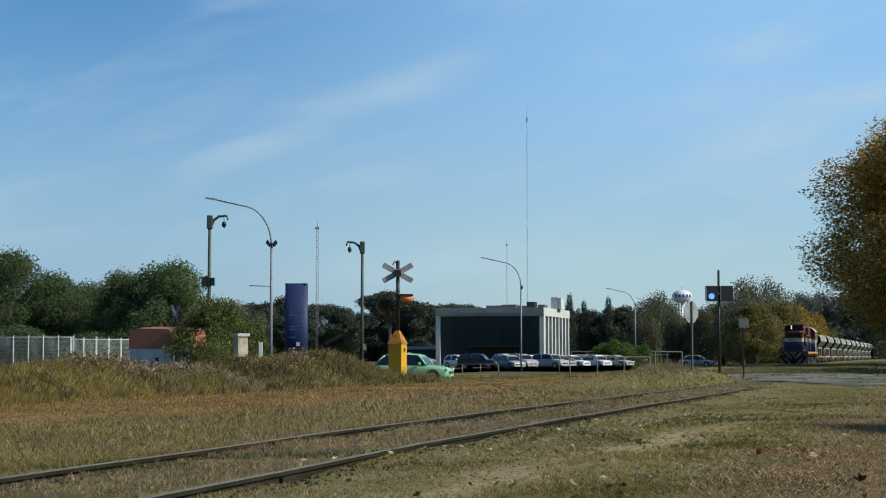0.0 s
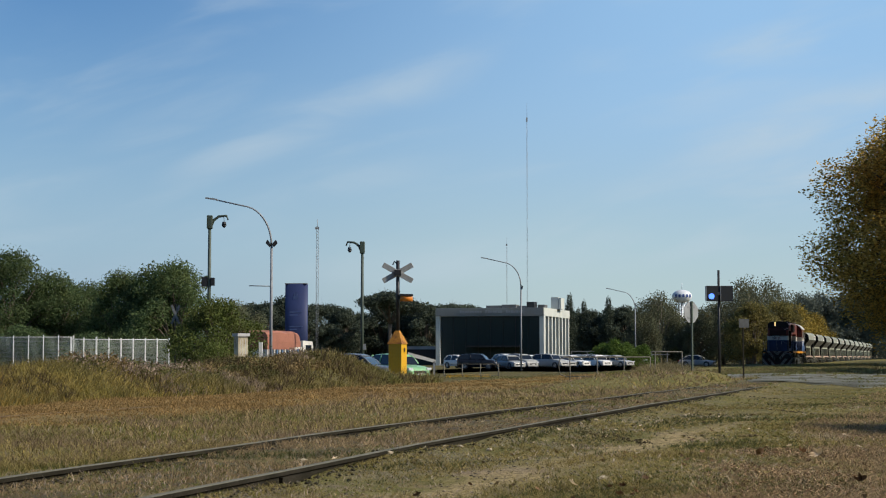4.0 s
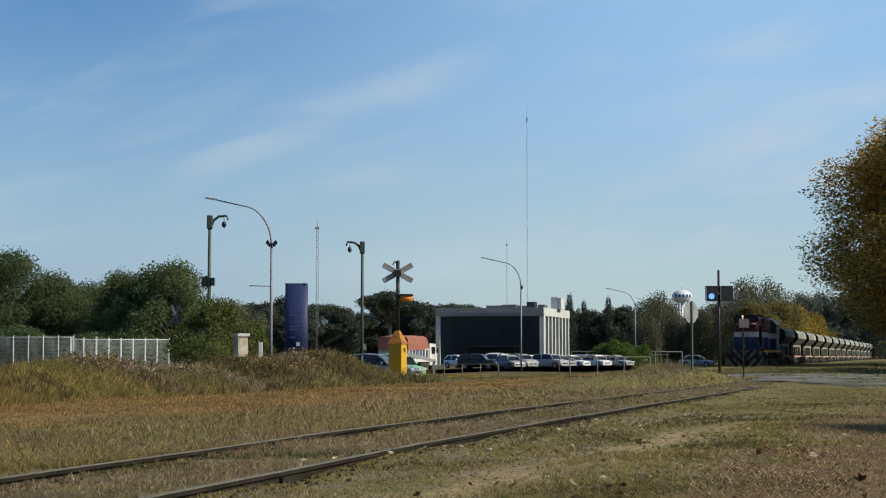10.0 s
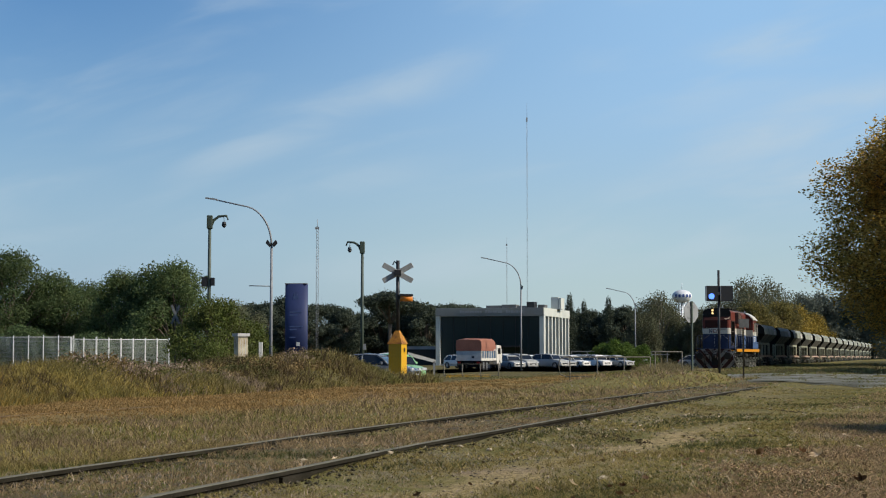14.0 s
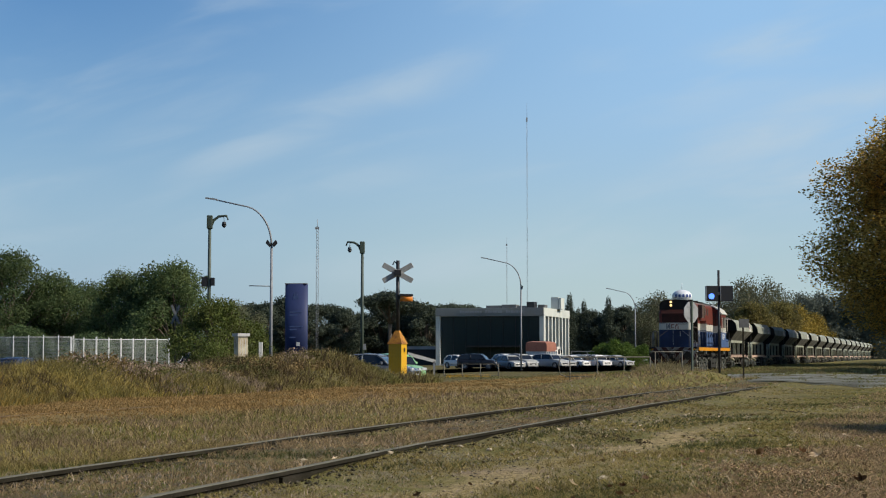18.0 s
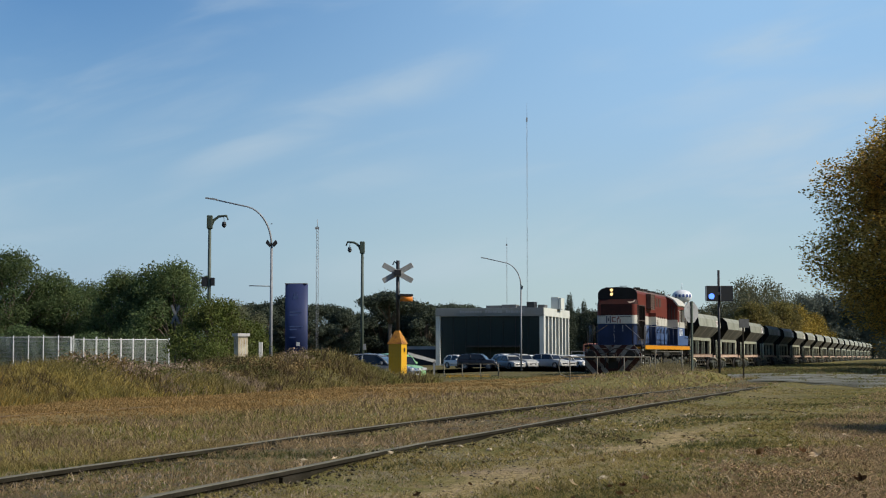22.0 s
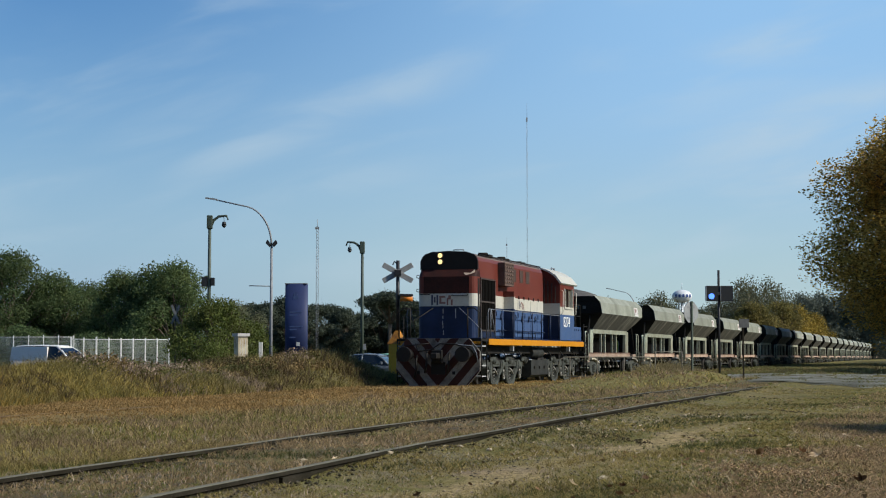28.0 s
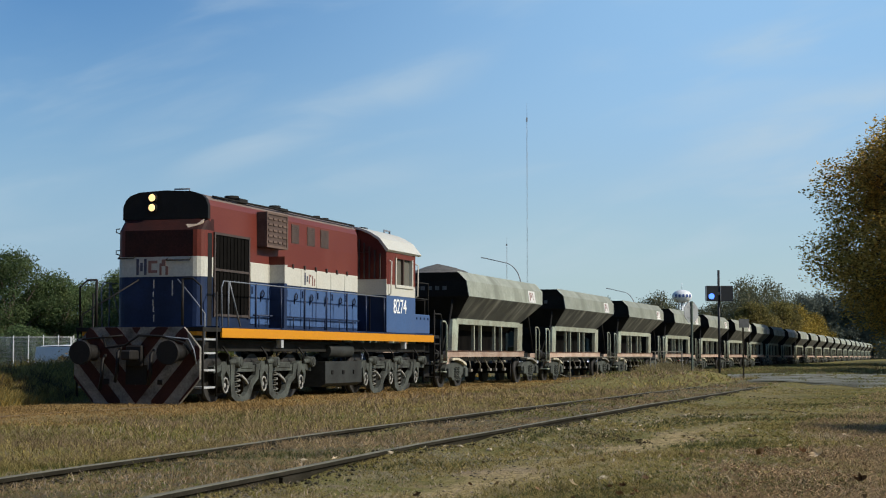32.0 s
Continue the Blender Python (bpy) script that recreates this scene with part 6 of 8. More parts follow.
part("post", boxes((-0.035, 0.035, -0.06, 0.0, -0.2, 3.1)), dark_green, st)
for z in (2.45, 2.85):
    part("bracket", boxes((-0.2, 0.2, -0.02, 0.0, z, z + 0.05)), galv, st)
sp = thing("small_sign", "small grey plate on a thin post by the road", "road sign", at=Matrix.Translation((px(1315, 64), 64, -0.16)) @ pose(0, 0, 0, 0, 0, 12))
part("plate", boxes((-0.18, 0.24, 0, 0.015, 2.12, 2.47)), sign_dark, sp)
part("post", boxes((-0.03, 0.03, 0.015, 0.055, -0.2, 2.4)), rust, sp)
# older crossing sign far behind the bank
sign_pale = mat("faded_grey_plate", (0.16, 0.17, 0.165), 0.7, 0, 0.4, 5, 30, 0.05)
oc = thing("crossing_sign", "weathered crossing sign on a thin post beneath trees", "road sign", at=Matrix.Translation((px(311, 96), 96, -0.74)))
for s in (-1, 1):
    part("cross_arm", boxes((-0.6, 0.6, -0.01, 0.01, -0.07, 0.07)), sign_pale, oc, at=Matrix.Translation((0, -0.06 - 0.02 * s, 4.0)) @ pose(0, 0, 0, 0, 68 * s, 0))
part("post", boxes((-0.04, 0.04, -0.04, 0.04, -0.2, 4.6)), matt_black, oc)

solid("kerb_block", boxes((px(287, 95), px(331, 95), 95, 95.4, -0.8, 0.22)), off_white, "low white painted block beneath the old sign", "block")
old_pipe = mat("old_painted_pipe", (0.115, 0.105, 0.08), 0.75, 0, 0.3, 3, 30, 0.1)
# pipe railings by the crossing
def railing(p, q, h, n):
    p, q = Vector(p), Vector(q)
    zs = ground_z(p.x, p.y)
    t = thing("pipe_railing", "low grey pipe railing beside the crossing", "railing", "crossing railings", at=Matrix.Translation((p.x, p.y, zs)))
    d = q - p
    for z in (h, h * 0.45):
        bm = bmesh.new()
        pipe(bm, [(0, 0, z), (d.x, d.y, z)], 0.016)
        part("bar", bm, old_pipe, t)
    for k in range(n):
        c = d * k / (n - 1)
        bm = bmesh.new()
        pipe(bm, [(c.x, c.y, -0.2), (c.x, c.y, h)], 0.028)
        part("post", bm, old_pipe, t)


railing((px(786, 84), 84), (px(882, 84), 84), 1.05, 4)
# longer railing with a rounded end in front of the main track
def level_railing(x0, d0, x1, d1, top, n, loop):
    p, q = Vector((px(x0, d0), d0)), Vector((px(x1, d1), d1))
    t = thing("pipe_railing", "old grey pipe railing standing in the meadow", "railing", "crossing railings", at=Matrix.Translation((p.x, p.y, 0)))
    d = q - p
    e = d.normalized()
    bm = bmesh.new()
    pts = [(0.35 * e.x, 0.35 * e.y, top - 0.72), (0.06 * e.x, 0.06 * e.y, top - 0.64), (0, 0, top - 0.3), (0.06 * e.x, 0.06 * e.y, top - 0.08), (0.3 * e.x, 0.3 * e.y, top)] if loop else [(0, 0, top)]
    pipe(bm, pts + [(d.x, d.y, top)], 0.021)
    part("bar", bm, old_pipe, t)
    bm = bmesh.new()
    pipe(bm, [(0.3 * e.x, 0.3 * e.y, top - 0.72), (d.x, d.y, top - 0.72)], 0.02)
    part("bar", bm, old_pipe, t)
    for k in range(n):
        c = d * (0.12 + 0.88 * k / (n - 1))
        bm = bmesh.new()
        pipe(bm, [(c.x, c.y, ground_z(p.x + c.x, p.y + c.y) - 0.2), (c.x, c.y, top)], 0.022)
        part("post", bm, old_pipe, t)


level_railing(988, 60, 1150, 62, 0.80, 4, True)
level_railing(1152, 63, 1206, 64, 1.0, 2, False)

# blue totem
tt = thing("totem_sign", "tall blue advertising totem with pale writing", "sign", at=Matrix.Translation((px(524.5, 112), 112, ground_z(px(524.5, 112), 112))) @ pose(0, 0, 0, 0, 0, -6))
bm = bmesh.new()
prism(bm, [(-0.79 * math.cos(a * math.pi / 16), 0.02 - 0.27 * math.sin(a * math.pi / 16)) for a in range(17)] + [(0.79, 0.12), (-0.79, 0.12)], "z", -0.2, 6.5)
for f in bm.faces:
    f.smooth = abs(f.normal.z) < 0.5 and f.normal.y < 0.5
bd = part("panel", bm, blue_sign, tt)
pale_blue = mat("pale_blue_print", (0.06, 0.09, 0.2), 0.5, 0, 0.1, 3, 30, 0)
for x0, x1, z in ((-0.42, 0.42, 4.5), (-0.42, 0.2, 4.3), (-0.42, 0.5, 3.5), (-0.42, 0.1, 3.3), (-0.42, 0.0, 2.75)):
    part("print", boxes((x0, x1, -0.252, -0.235, z, z + 0.09)), pale_blue, bd)
part("print", boxes((0.06, 0.3, -0.252, -0.235, 2.2, 2.46)), off_white, bd)
bm = bmesh.new()
prism(bm, [(-0.2, 5.45), (-0.1, 5.9), (0, 5.6), (0.1, 5.9), (0.2, 5.45)], "y", -0.252, -0.235)
part("emblem", bm, pale_blue, bd)
part("cap", boxes((-0.79, 0.79, -0.2, 0.1, 6.5, 6.56)), galv, bd)

# pale kiosk pillar and bollard
kp = thing("meter_pillar", "pale peeling masonry pillar with a flat cap", "pillar", at=Matrix.Translation((px(427, 80), 80, -0.74)) @ pose(0, 0, 0, 0, 0, 32) @ Matrix.Diagonal((0.72, 0.72, 0.99, 1)))
part("shaft", boxes((-0.36, 0.36, -0.36, 0.36, -0.2, 2.55)), peeling, kp)
part("cap", boxes((-0.46, 0.46, -0.46, 0.46, 2.55, 2.7)), concrete, kp)
for k in range(3):
    part("groove", boxes((-0.24 + 0.2 * k, -0.2 + 0.2 * k, -0.366, -0.36, 0.3, 2.4)), concrete, kp)
solid("bollard", boxes((-0.09, 0.09, -0.09, 0.09, -0.2, 2.25)), off_white, "white concrete post by the road", "post", at=Matrix.Translation((px(462, 82), 82, -0.74)))

wire_grey = mat("dull_fence_wire", (0.30, 0.335, 0.30), 0.8, 0, 0.2, 3, 30, 0)
fence_white = mat("white_fence_paint", (0.78, 0.78, 0.75), 0.6, 0, 0.12, 2, 20, 0.05)
# fence of white posts and mesh
def fence(p, q, n, h, heavy, name):
    p, q = Vector(p), Vector(q)
    t = thing(name, "white post fence with grey wire mesh", "fence", at=Matrix.Translation((p.x, p.y, -0.74)))
    d = q - p
    bm = bmesh.new()
    r = 0.042 if heavy else 0.034
    box(bm, -r, r, -r, r, -0.2, h, 0.01)
    me = mesh_of("post", bm, fence_white)
    for k in range(n):
        c = d * k / (n - 1)
        share("post", me, t, Matrix.Translation((c.x, c.y, 0)) @ Matrix.Diagonal((1.5 if k in (0, 2) and heavy else 1, 1, 1.02 if k in (0, 2) and heavy else 1, 1)))
    bm = bmesh.new()
    for z in (h - 0.12, 0.25):
        pipe(bm, [(0, 0, z), (d.x, d.y, z)], 0.022)
    part("rail", bm, fence_white, t)
    bm = bmesh.new()
    ln = d.length
    m = int(ln / 0.085)
    for k in range(m):
        c = d * k / m
        pipe(bm, [(c.x, c.y, 0.1), (c.x, c.y, h - 0.12)], 0.013, 3)
    for k in range(28):
        z = 0.15 + (h - 0.3) * k / 27
        pipe(bm, [(0, 0, z), (d.x, d.y, z)], 0.011, 3)
    part("mesh", bm, wire_grey, t, "fine grey wire mesh")


fence((px(-53, 121), 121), (px(131.5, 119), 119), 8, 3.02, False, "fence")
fence((px(127, 117), 117), (px(300, 122), 122), 9, 2.84, True, "fence")
# dark hedge filling under the trees behind the fence
for k in range(14):
    x = -60 + 36 * k
    plant("under", px(x, 127), 127 + (k % 3), (0.7, 1.0, 0.85, 1.15, 0.75)[k % 5], k * 47, "shrub", "dull green undergrowth behind the fence", "shrub", "undergrowth behind the fence", wide=1.25, sink=0.2)

# ---- hall ----
hall_white = mat("pale_hall_cladding", (0.54, 0.56, 0.50), 0.7, 0, 0.15, 0.3, 12, 0.03)
# darker copy of the hall cladding, holding the front's shade
fascia_shade = mat("shaded_fascia_panel", (0.23, 0.235, 0.215), 0.7, 0, 0.15, 0.4, 12, 0.03)
hall_glass = glass("dark_curtain_glass", (0.022, 0.034, 0.033), 0.12)
hall_glass.node_tree.nodes["Principled BSDF"].inputs["Specular IOR Level"].default_value = 0.25
hl = thing("hall", "modern hall with dark glass front and pale frame", "building", at=Matrix.Translation((px(963, 225), 225, -0.74)) @ pose(0, 0, 0, 0, 0, -15.5))
HW, HL, HH = 15.7, 18.5, 8.1
part("roof_slab", boxes((-HW, 0.0, -0.25, HL, HH - 1.15, HH)), hall_white, hl, "pale roof slab")
part("front_fascia", boxes((-HW + 0.02, -0.02, -0.3, -0.253, HH - 1.13, HH - 0.02)), fascia_shade, hl, "front fascia with raised lettering, shade painted in")
part("front_glass", boxes((-HW + 0.7, -0.6, 0.35, 0.5, 0.2, HH - 1.15)), hall_glass, hl, "dark glass curtain wall")
for k in range(1, 8):
    x = -HW + 0.7 + k * (HW - 1.3) / 8
    part("mullion", boxes((x - 0.03, x + 0.03, 0.3, 0.36, 0.2, HH - 1.15)), matt_black, hl)
part("core", boxes((-HW + 0.6, -0.55, 0.6, HL - 0.3, 0.0, HH - 1.15)), matt_black, hl)
part("plinth", boxes((-HW, 0.0, 0.0, HL, -0.3, 0.2)), concrete, hl)
for x in (-HW, -0.65):
    part("column", boxes((x, x + 0.62, -0.15, 0.5, 0.0, HH - 1.15)), hall_white, hl)
for k in range(8):
    y = 0.5 + k * (HL - 1.2) / 7
    part("fin", boxes((-0.6, -0.05, y, y + 0.62, 0.1, HH - 1.15)), hall_white, hl)
    if k < 7:
        part("side_glass", boxes((-0.55, -0.5, y + 0.62, y + (HL - 1.2) / 7, 0.1, HH - 1.15)), hall_glass, hl)
# raised lettering is a person's name: plain bars
hall_text = mat("grey_lettering", (0.31, 0.315, 0.31), 0.4, 0.3, 0.1, 3, 30, 0)
xx = -HW + 3.6
for n, w in ((9, 0.42), (7, 0.42), (7, 0.42)):
    for k in range(n):
        part("letter_bar", boxes((xx, xx + w * 0.62, -0.36, -0.3, HH - 0.72, HH - 0.38 if k else HH - 0.32)), hall_text, hl)
        xx += w * 0.86
    xx += 0.45
roof_dark = mat("grey_roof_plant", (0.11, 0.115, 0.115), 0.7, 0, 0.25, 1.5, 15, 0.1)
for x0, x1, y0, y1, z1, mt in ((-9.6, -7.4, 5, 8, 0.5, roof_dark), (-7.3, -5.2, 5, 7.4, 0.62, roof_dark), (-3.4, -2.3, 4, 6, 0.95, matt_black), (-2.2, -1.2, 6, 8, 0.6, roof_dark), (-0.9, 0.2, 9, 11.5, 1.75, hall_white), (0.25, 0.6, 9, 11.5, 1.65, hall_white), (-4.8, -3.6, 4, 6, 0.4, roof_dark)):
    part("roof_unit", boxes((x0, x1, y0, y1, HH, HH + z1)), mt, hl)
part("canopy", boxes((-11.0, -3.2, -1.6, 0.3, 2.6, 2.8)), matt_black, hl)
# low annex
an = thing("annex", "low pale annex beside the hall", "building", at=Matrix.Translation((px(752, 238), 238, -0.74)))
part("wall", boxes((-3.4, 3.0, 0, 9, -0.2, 2.3)), matt_black, an)
part("roof", boxes((-3.6, 3.2, -0.4, 9.4, 2.3, 2.75)), concrete, an)
# sloping pale barrier beam
bb = thing("barrier_beam", "pale sloping barrier beam by the junction", "barrier", at=Matrix.Translation((px(722, 118), 118, -0.74)))
bm = bmesh.new()
prism(bm, [(0, 1.78), (2.05, 1.22), (2.05, 0.98), (0, 1.52)], "y", 0, 0.12)
part("beam", bm, off_white, bb)
part("post", boxes((1.85, 2.0, 0, 0.14, -0.2, 1.1)), galv, bb)
part("post", boxes((0.02, 0.15, 0, 0.14, -0.2, 1.6)), galv, bb)
# low kerb wall by the car park
for x0, x1, d, z, h in ((790, 868, 92, -0.55, 0.28),):
    solid("kerb", boxes((px(x0, d), px(x1, d), d, d + 0.3, z, z + h)), yellow, "low yellow painted kerb by the junction", "kerb", kind="structure")
# hall car park guard rail
gt = thing("guard_rail", "long pale guard rail behind parked cars", "railing", at=Matrix.Translation((px(1010, 222), 222, -0.74)))
for z in (1.5, 1.95):
    part("rail", boxes((0, 13.5, 0, 0.06, z, z + 0.08)), galv, gt)
for k in range(7):
    part("post", boxes((2.2 * k, 2.2 * k + 0.1, 0.0, 0.1, -0.2, 2.0)), galv, gt)

# ---- masts and water tower ----
def mast(x, d, top_z, half, seg, label):
    m = thing("radio_mast", label, "mast", "radio masts", at=Matrix.Translation((px(x, d), d, -0.74)))
    H = top_z + 0.74
    for k in range(3):
        a = k * 2.094 + 0.4
        bm = bmesh.new()
        pipe(bm, [(half * math.cos(a), half * math.sin(a), -0.5), (half * math.cos(a), half * math.sin(a), H * 0.95)], half * 0.13, 4)
        part("leg", bm, galv, m)
    bm = bmesh.new()
    n = seg
    for j in range(n):
        z0, z1 = H * 0.95 * j / n, H * 0.95 * (j + 1) / n
        for k in range(3):
            a, b = k * 2.094 + 0.4, (k + 1) * 2.094 + 0.4
            pipe(bm, [(half * math.cos(a), half * math.sin(a), z0), (half * math.cos(b), half * math.sin(b), z1)], half * 0.07, 3)
    part("lattice", bm, galv, m)
    bm = bmesh.new()
    pipe(bm, [(0, 0, H * 0.94), (0, 0, H)], half * 0.2, 5)
    box(bm, -half * 1.6, half * 1.2, -half, half, H * 0.93, H * 0.945)
    part("tip", bm, galv, m)


mast(933.5, 420, 0.927 + 445 * 420 / 2850, 0.14, 60, "very tall thin lattice radio mast")
mast(897, 420, 0.927 + 206 * 420 / 2850, 0.14, 40, "thin far lattice radio mast")
mast(561, 300, 0.927 + 238 * 300 / 2850, 0.26, 44, "thin lattice radio mast behind the totem")

tank_white = mat("white_water_tank", (0.66, 0.68, 0.70), 0.5, 0, 0.12, 0.3, 8, 0.03)
wt = thing("water_tower", "white rounded water tower on slim legs", "water tower", at=Matrix.Translation((px(1207, 640), 640, -0.6)))
bm = bmesh.new()
prof = [(0.4, 21.6), (2.4, 22.0), (3.7, 23.2), (3.95, 24.4), (3.7, 25.4), (2.4, 26.4), (0.5, 26.9)]
secs = [[(r * math.cos(k * 2 * math.pi / 28), r * math.sin(k * 2 * math.pi / 28), z) for k in range(28)] for r, z in prof]
loft(bm, secs, smooth=True)
tk = part("tank", bm, tank_white, wt)
for k in range(6):
    a = k * math.pi / 3
    bm = bmesh.new()
    pipe(bm, [(2.6 * math.cos(a), 2.6 * math.sin(a), 0), (2.2 * math.cos(a), 2.2 * math.sin(a), 22.3)], 0.2, 6)
    part("leg", bm, tank_white, wt)
bm = bmesh.new()
frustum(bm, (0, 0, 0), (0, 0, 22), 0.5, 0.5, 8)
pipe(bm, [(0, 0, 26.8), (0, 0, 29.5)], 0.08, 5)
part("riser", bm, tank_white, wt)
tank_ink = mat("dark_blue_print", (0.03, 0.06, 0.22), 0.5, 0, 0.1, 3, 30, 0)
for k in range(5):
    a0 = radians(-90 + (k - 2) * 22)
    bm = bmesh.new()
    c, s_ = math.cos(a0), math.sin(a0)
    r = 3.98
    w = 0.42
    box(bm, -w, w, -0.05, 0.03, 23.75, 24.95)
    part("emblem_bar", bm, tank_ink, tk, at=Matrix.Translation((r * c, r * s_, 0)) @ pose(0, 0, 0, 0, 0, math.degrees(a0) + 90))


# ---- vehicles ----
tyre = mat("black_tyre", (0.015, 0.015, 0.015), 0.85, 0, 0.2, 5, 40, 0.1)
hub_grey = mat("alloy_hub", (0.40, 0.41, 0.42), 0.35, 0.7, 0.1, 5, 40, 0)
car_glass = glass("car_glass", (0.012, 0.016, 0.02), 0.05)
head_glass = mat("headlamp_glass", (0.62, 0.64, 0.66), 0.12, 0.2, 0.1, 5, 40, 0)
tail_red = mat("tail_lamp", (0.36, 0.02, 0.015), 0.25, 0, 0.1, 5, 40, 0)
plate_white = mat("blank_plate", (0.55, 0.55, 0.53), 0.5, 0, 0.1, 5, 40, 0)


def paint(name, c, rough=0.28):
    m = mat(name, c, rough, 0.0, 0.06, 1.0, 30, 0.0, shine=0.35)
    m.node_tree.nodes["Principled BSDF"].inputs["Coat Weight"].default_value = 0.15
    return m


CAR_PAINT = {"white": paint("white_car_paint", (0.72, 0.715, 0.68)), "silver": paint("grey_car_paint", (0.34, 0.345, 0.325)), "grey": paint("grey_car_paint", (0.15, 0.165, 0.18)),
             "black": paint("black_car_paint", (0.012, 0.013, 0.016)), "blue": paint("blue_grey_car_paint", (0.10, 0.115, 0.13)), "green": paint("green_car_paint", (0.24, 0.47, 0.24)), "dark": paint("dark_blue_car_paint", (0.03, 0.04, 0.065))}


def wheel_mesh(r):
    bm = bmesh.new()
    frustum(bm, (-0.1, 0, 0), (0.1, 0, 0), r, r, 18, 0)
    frustum(bm, (-0.105, 0, 0), (0.105, 0, 0), r * 0.64, r * 0.64, 14, 1)
    for k in range(5):
        a = k * 1.257
        box(bm, -0.112, 0.112, r * 0.32 * math.cos(a) - 0.035, r * 0.32 * math.cos(a) + 0.035, r * 0.32 * math.sin(a) - 0.035, r * 0.32 * math.sin(a) + 0.035, 0, 0)
    return mesh_of("wheel", bm, tyre, hub_grey)


WHEEL = wheel_mesh(0.31)
# side outlines: (place from the nose, lower body top), and the glasshouse
CAR_KIND = {
    "hatch": dict(L=3.95, W=1.68, H=1.48, belt=0.92, hood=0.86, roof=(1.15, 1.62, 3.35, 3.85), axle=(0.78, 3.2)),
    "sedan": dict(L=4.35, W=1.70, H=1.44, belt=0.92, hood=0.84, roof=(1.25, 1.85, 3.2, 3.85), axle=(0.82, 3.4)),
    "suv": dict(L=4.25, W=1.78, H=1.6, belt=1.05, hood=1.0, roof=(1.15, 1.65, 3.85, 4.18), axle=(0.82, 3.4)),
    "small_van": dict(L=4.1, W=1.68, H=1.70, belt=1.05, hood=0.95, roof=(0.7, 1.35, 3.95, 4.08), axle=(0.75, 3.3)),
    "van": dict(L=4.35, W=1.80, H=1.90, belt=1.12, hood=0.96, roof=(0.7, 1.55, 4.2, 4.33), axle=(0.85, 3.5)),
}


VANS = ("van", "small_van")


def car(kind, colour, x, y, turn, label, name="car", group="", z=None):
    """A car with its nose to -y before the turn; its origin is at its middle on the ground."""
    k = CAR_KIND[kind]
    L, W, H = k["L"], k["W"] / 2, k["H"]
    z = ground_z(x, y) + 0.04 if z is None else z
    t = thing(name, label, "van" if kind in VANS else "car", group, at=Matrix.Translation((x, y, z)) @ pose(0, 0, 0, 0, 0, turn))
    pm = CAR_PAINT[colour]
    o = -L / 2
    bm = bmesh.new()
    belt, hood = k["belt"], k["hood"]
    r0, r1, r2, r3 = k["roof"]
    tail = r3 if kind != "sedan" else L - 0.45
    st = [(0.0, 0.40, 0.56, 0.70), (0.03, 0.30, 0.64, 0.84), (0.10, 0.25, 0.70, 0.91), (0.24, 0.22, hood - 0.09, 0.96), (0.5, 0.2, hood - 0.03, 0.985), (r0 - 0.1, 0.18, hood + 0.02, 1.0), (r0 + 0.15, 0.18, belt, 1.0), (L * 0.5, 0.18, belt + 0.015, 1.0),
          (tail - 0.3, 0.19, belt + 0.02, 0.995), (tail, 0.21, belt + 0.01, 0.98), (L - 0.1, 0.27, belt - 0.05, 0.93), (L - 0.02, 0.34, belt - 0.14, 0.86), (L, 0.42, belt - 0.24, 0.78)]
    secs = []
    for yy, lo, hi, wd in st:
        w, g = W * wd, hi - lo
        half = [(0.90, 0.0), (0.965, 0.10), (0.99, 0.30), (1.0, 0.52), (0.985, 0.74), (0.95, 0.88), (0.86, 0.97), (0.5, 1.015)]
        secs.append([(-w * p, o + yy, lo + g * q) for p, q in half] + [(w * p, o + yy, lo + g * q) for p, q in half[::-1]])
    loft(bm, secs, smooth=True)
    part("body", bm, pm, t)
    # glasshouse with raked, curved screens
    bm = bmesh.new()
    wb, wt = W * 0.92, W * 0.74
    rows = [(r0 - 0.05, belt - 0.02, wb), ((r0 * 0.55 + r1 * 0.45), belt + (H - belt) * 0.56, (wb + wt) / 2), (r1, H - 0.07, wt), ((r1 + r2) / 2, H - 0.03, wt), (r2, H - 0.08, wt), ((r2 * 0.5 + r3 * 0.5), belt + (H - belt) * 0.58, (wb + wt) / 2), (r3, belt - 0.01, wb)]
    loft(bm, [[(-wb, o + yy, belt - 0.03), (-w, o + yy, zz), (w, o + yy, zz), (wb, o + yy, belt - 0.03)] for yy, zz, w in rows])
    part("glasshouse", bm, car_glass, t, "dark car glass")
    bm = bmesh.new()
    loft(bm, [[(-wt * q, o + yy, zz - 0.07), (-wt * 0.97 * q, o + yy, zz - 0.01), (-wt * 0.78 * q, o + yy, zz + 0.035), (0, o + yy, zz + 0.05), (wt * 0.78 * q, o + yy, zz + 0.035), (wt * 0.97 * q, o + yy, zz - 0.01), (wt * q, o + yy, zz - 0.07)]
              for yy, zz, q in ((r1 - 0.12, H - 0.13, 1.02), (r1 + 0.1, H - 0.05, 1.01), ((r1 + r2) / 2, H - 0.02, 1.01), (r2 - 0.1, H - 0.06, 1.01), (r2 + 0.08, H - 0.13, 1.02))], smooth=True)
    part("roof", bm, pm, t)
    if kind in VANS:
        part("rear_panel", boxes((-wt, wt, o + r2 - 0.02, o + r3 + 0.03, belt - 0.05, H - 0.12)), pm, t)
    for s in (-1, 1):
        for a, b in (((r0, belt), (r1, H - 0.04)), ((r3, belt), (r2, H - 0.04)), (((r0 + r3) / 2 + 0.1, belt), ((r1 + r2) / 2 + 0.1, H - 0.04))):
            bm = bmesh.new()
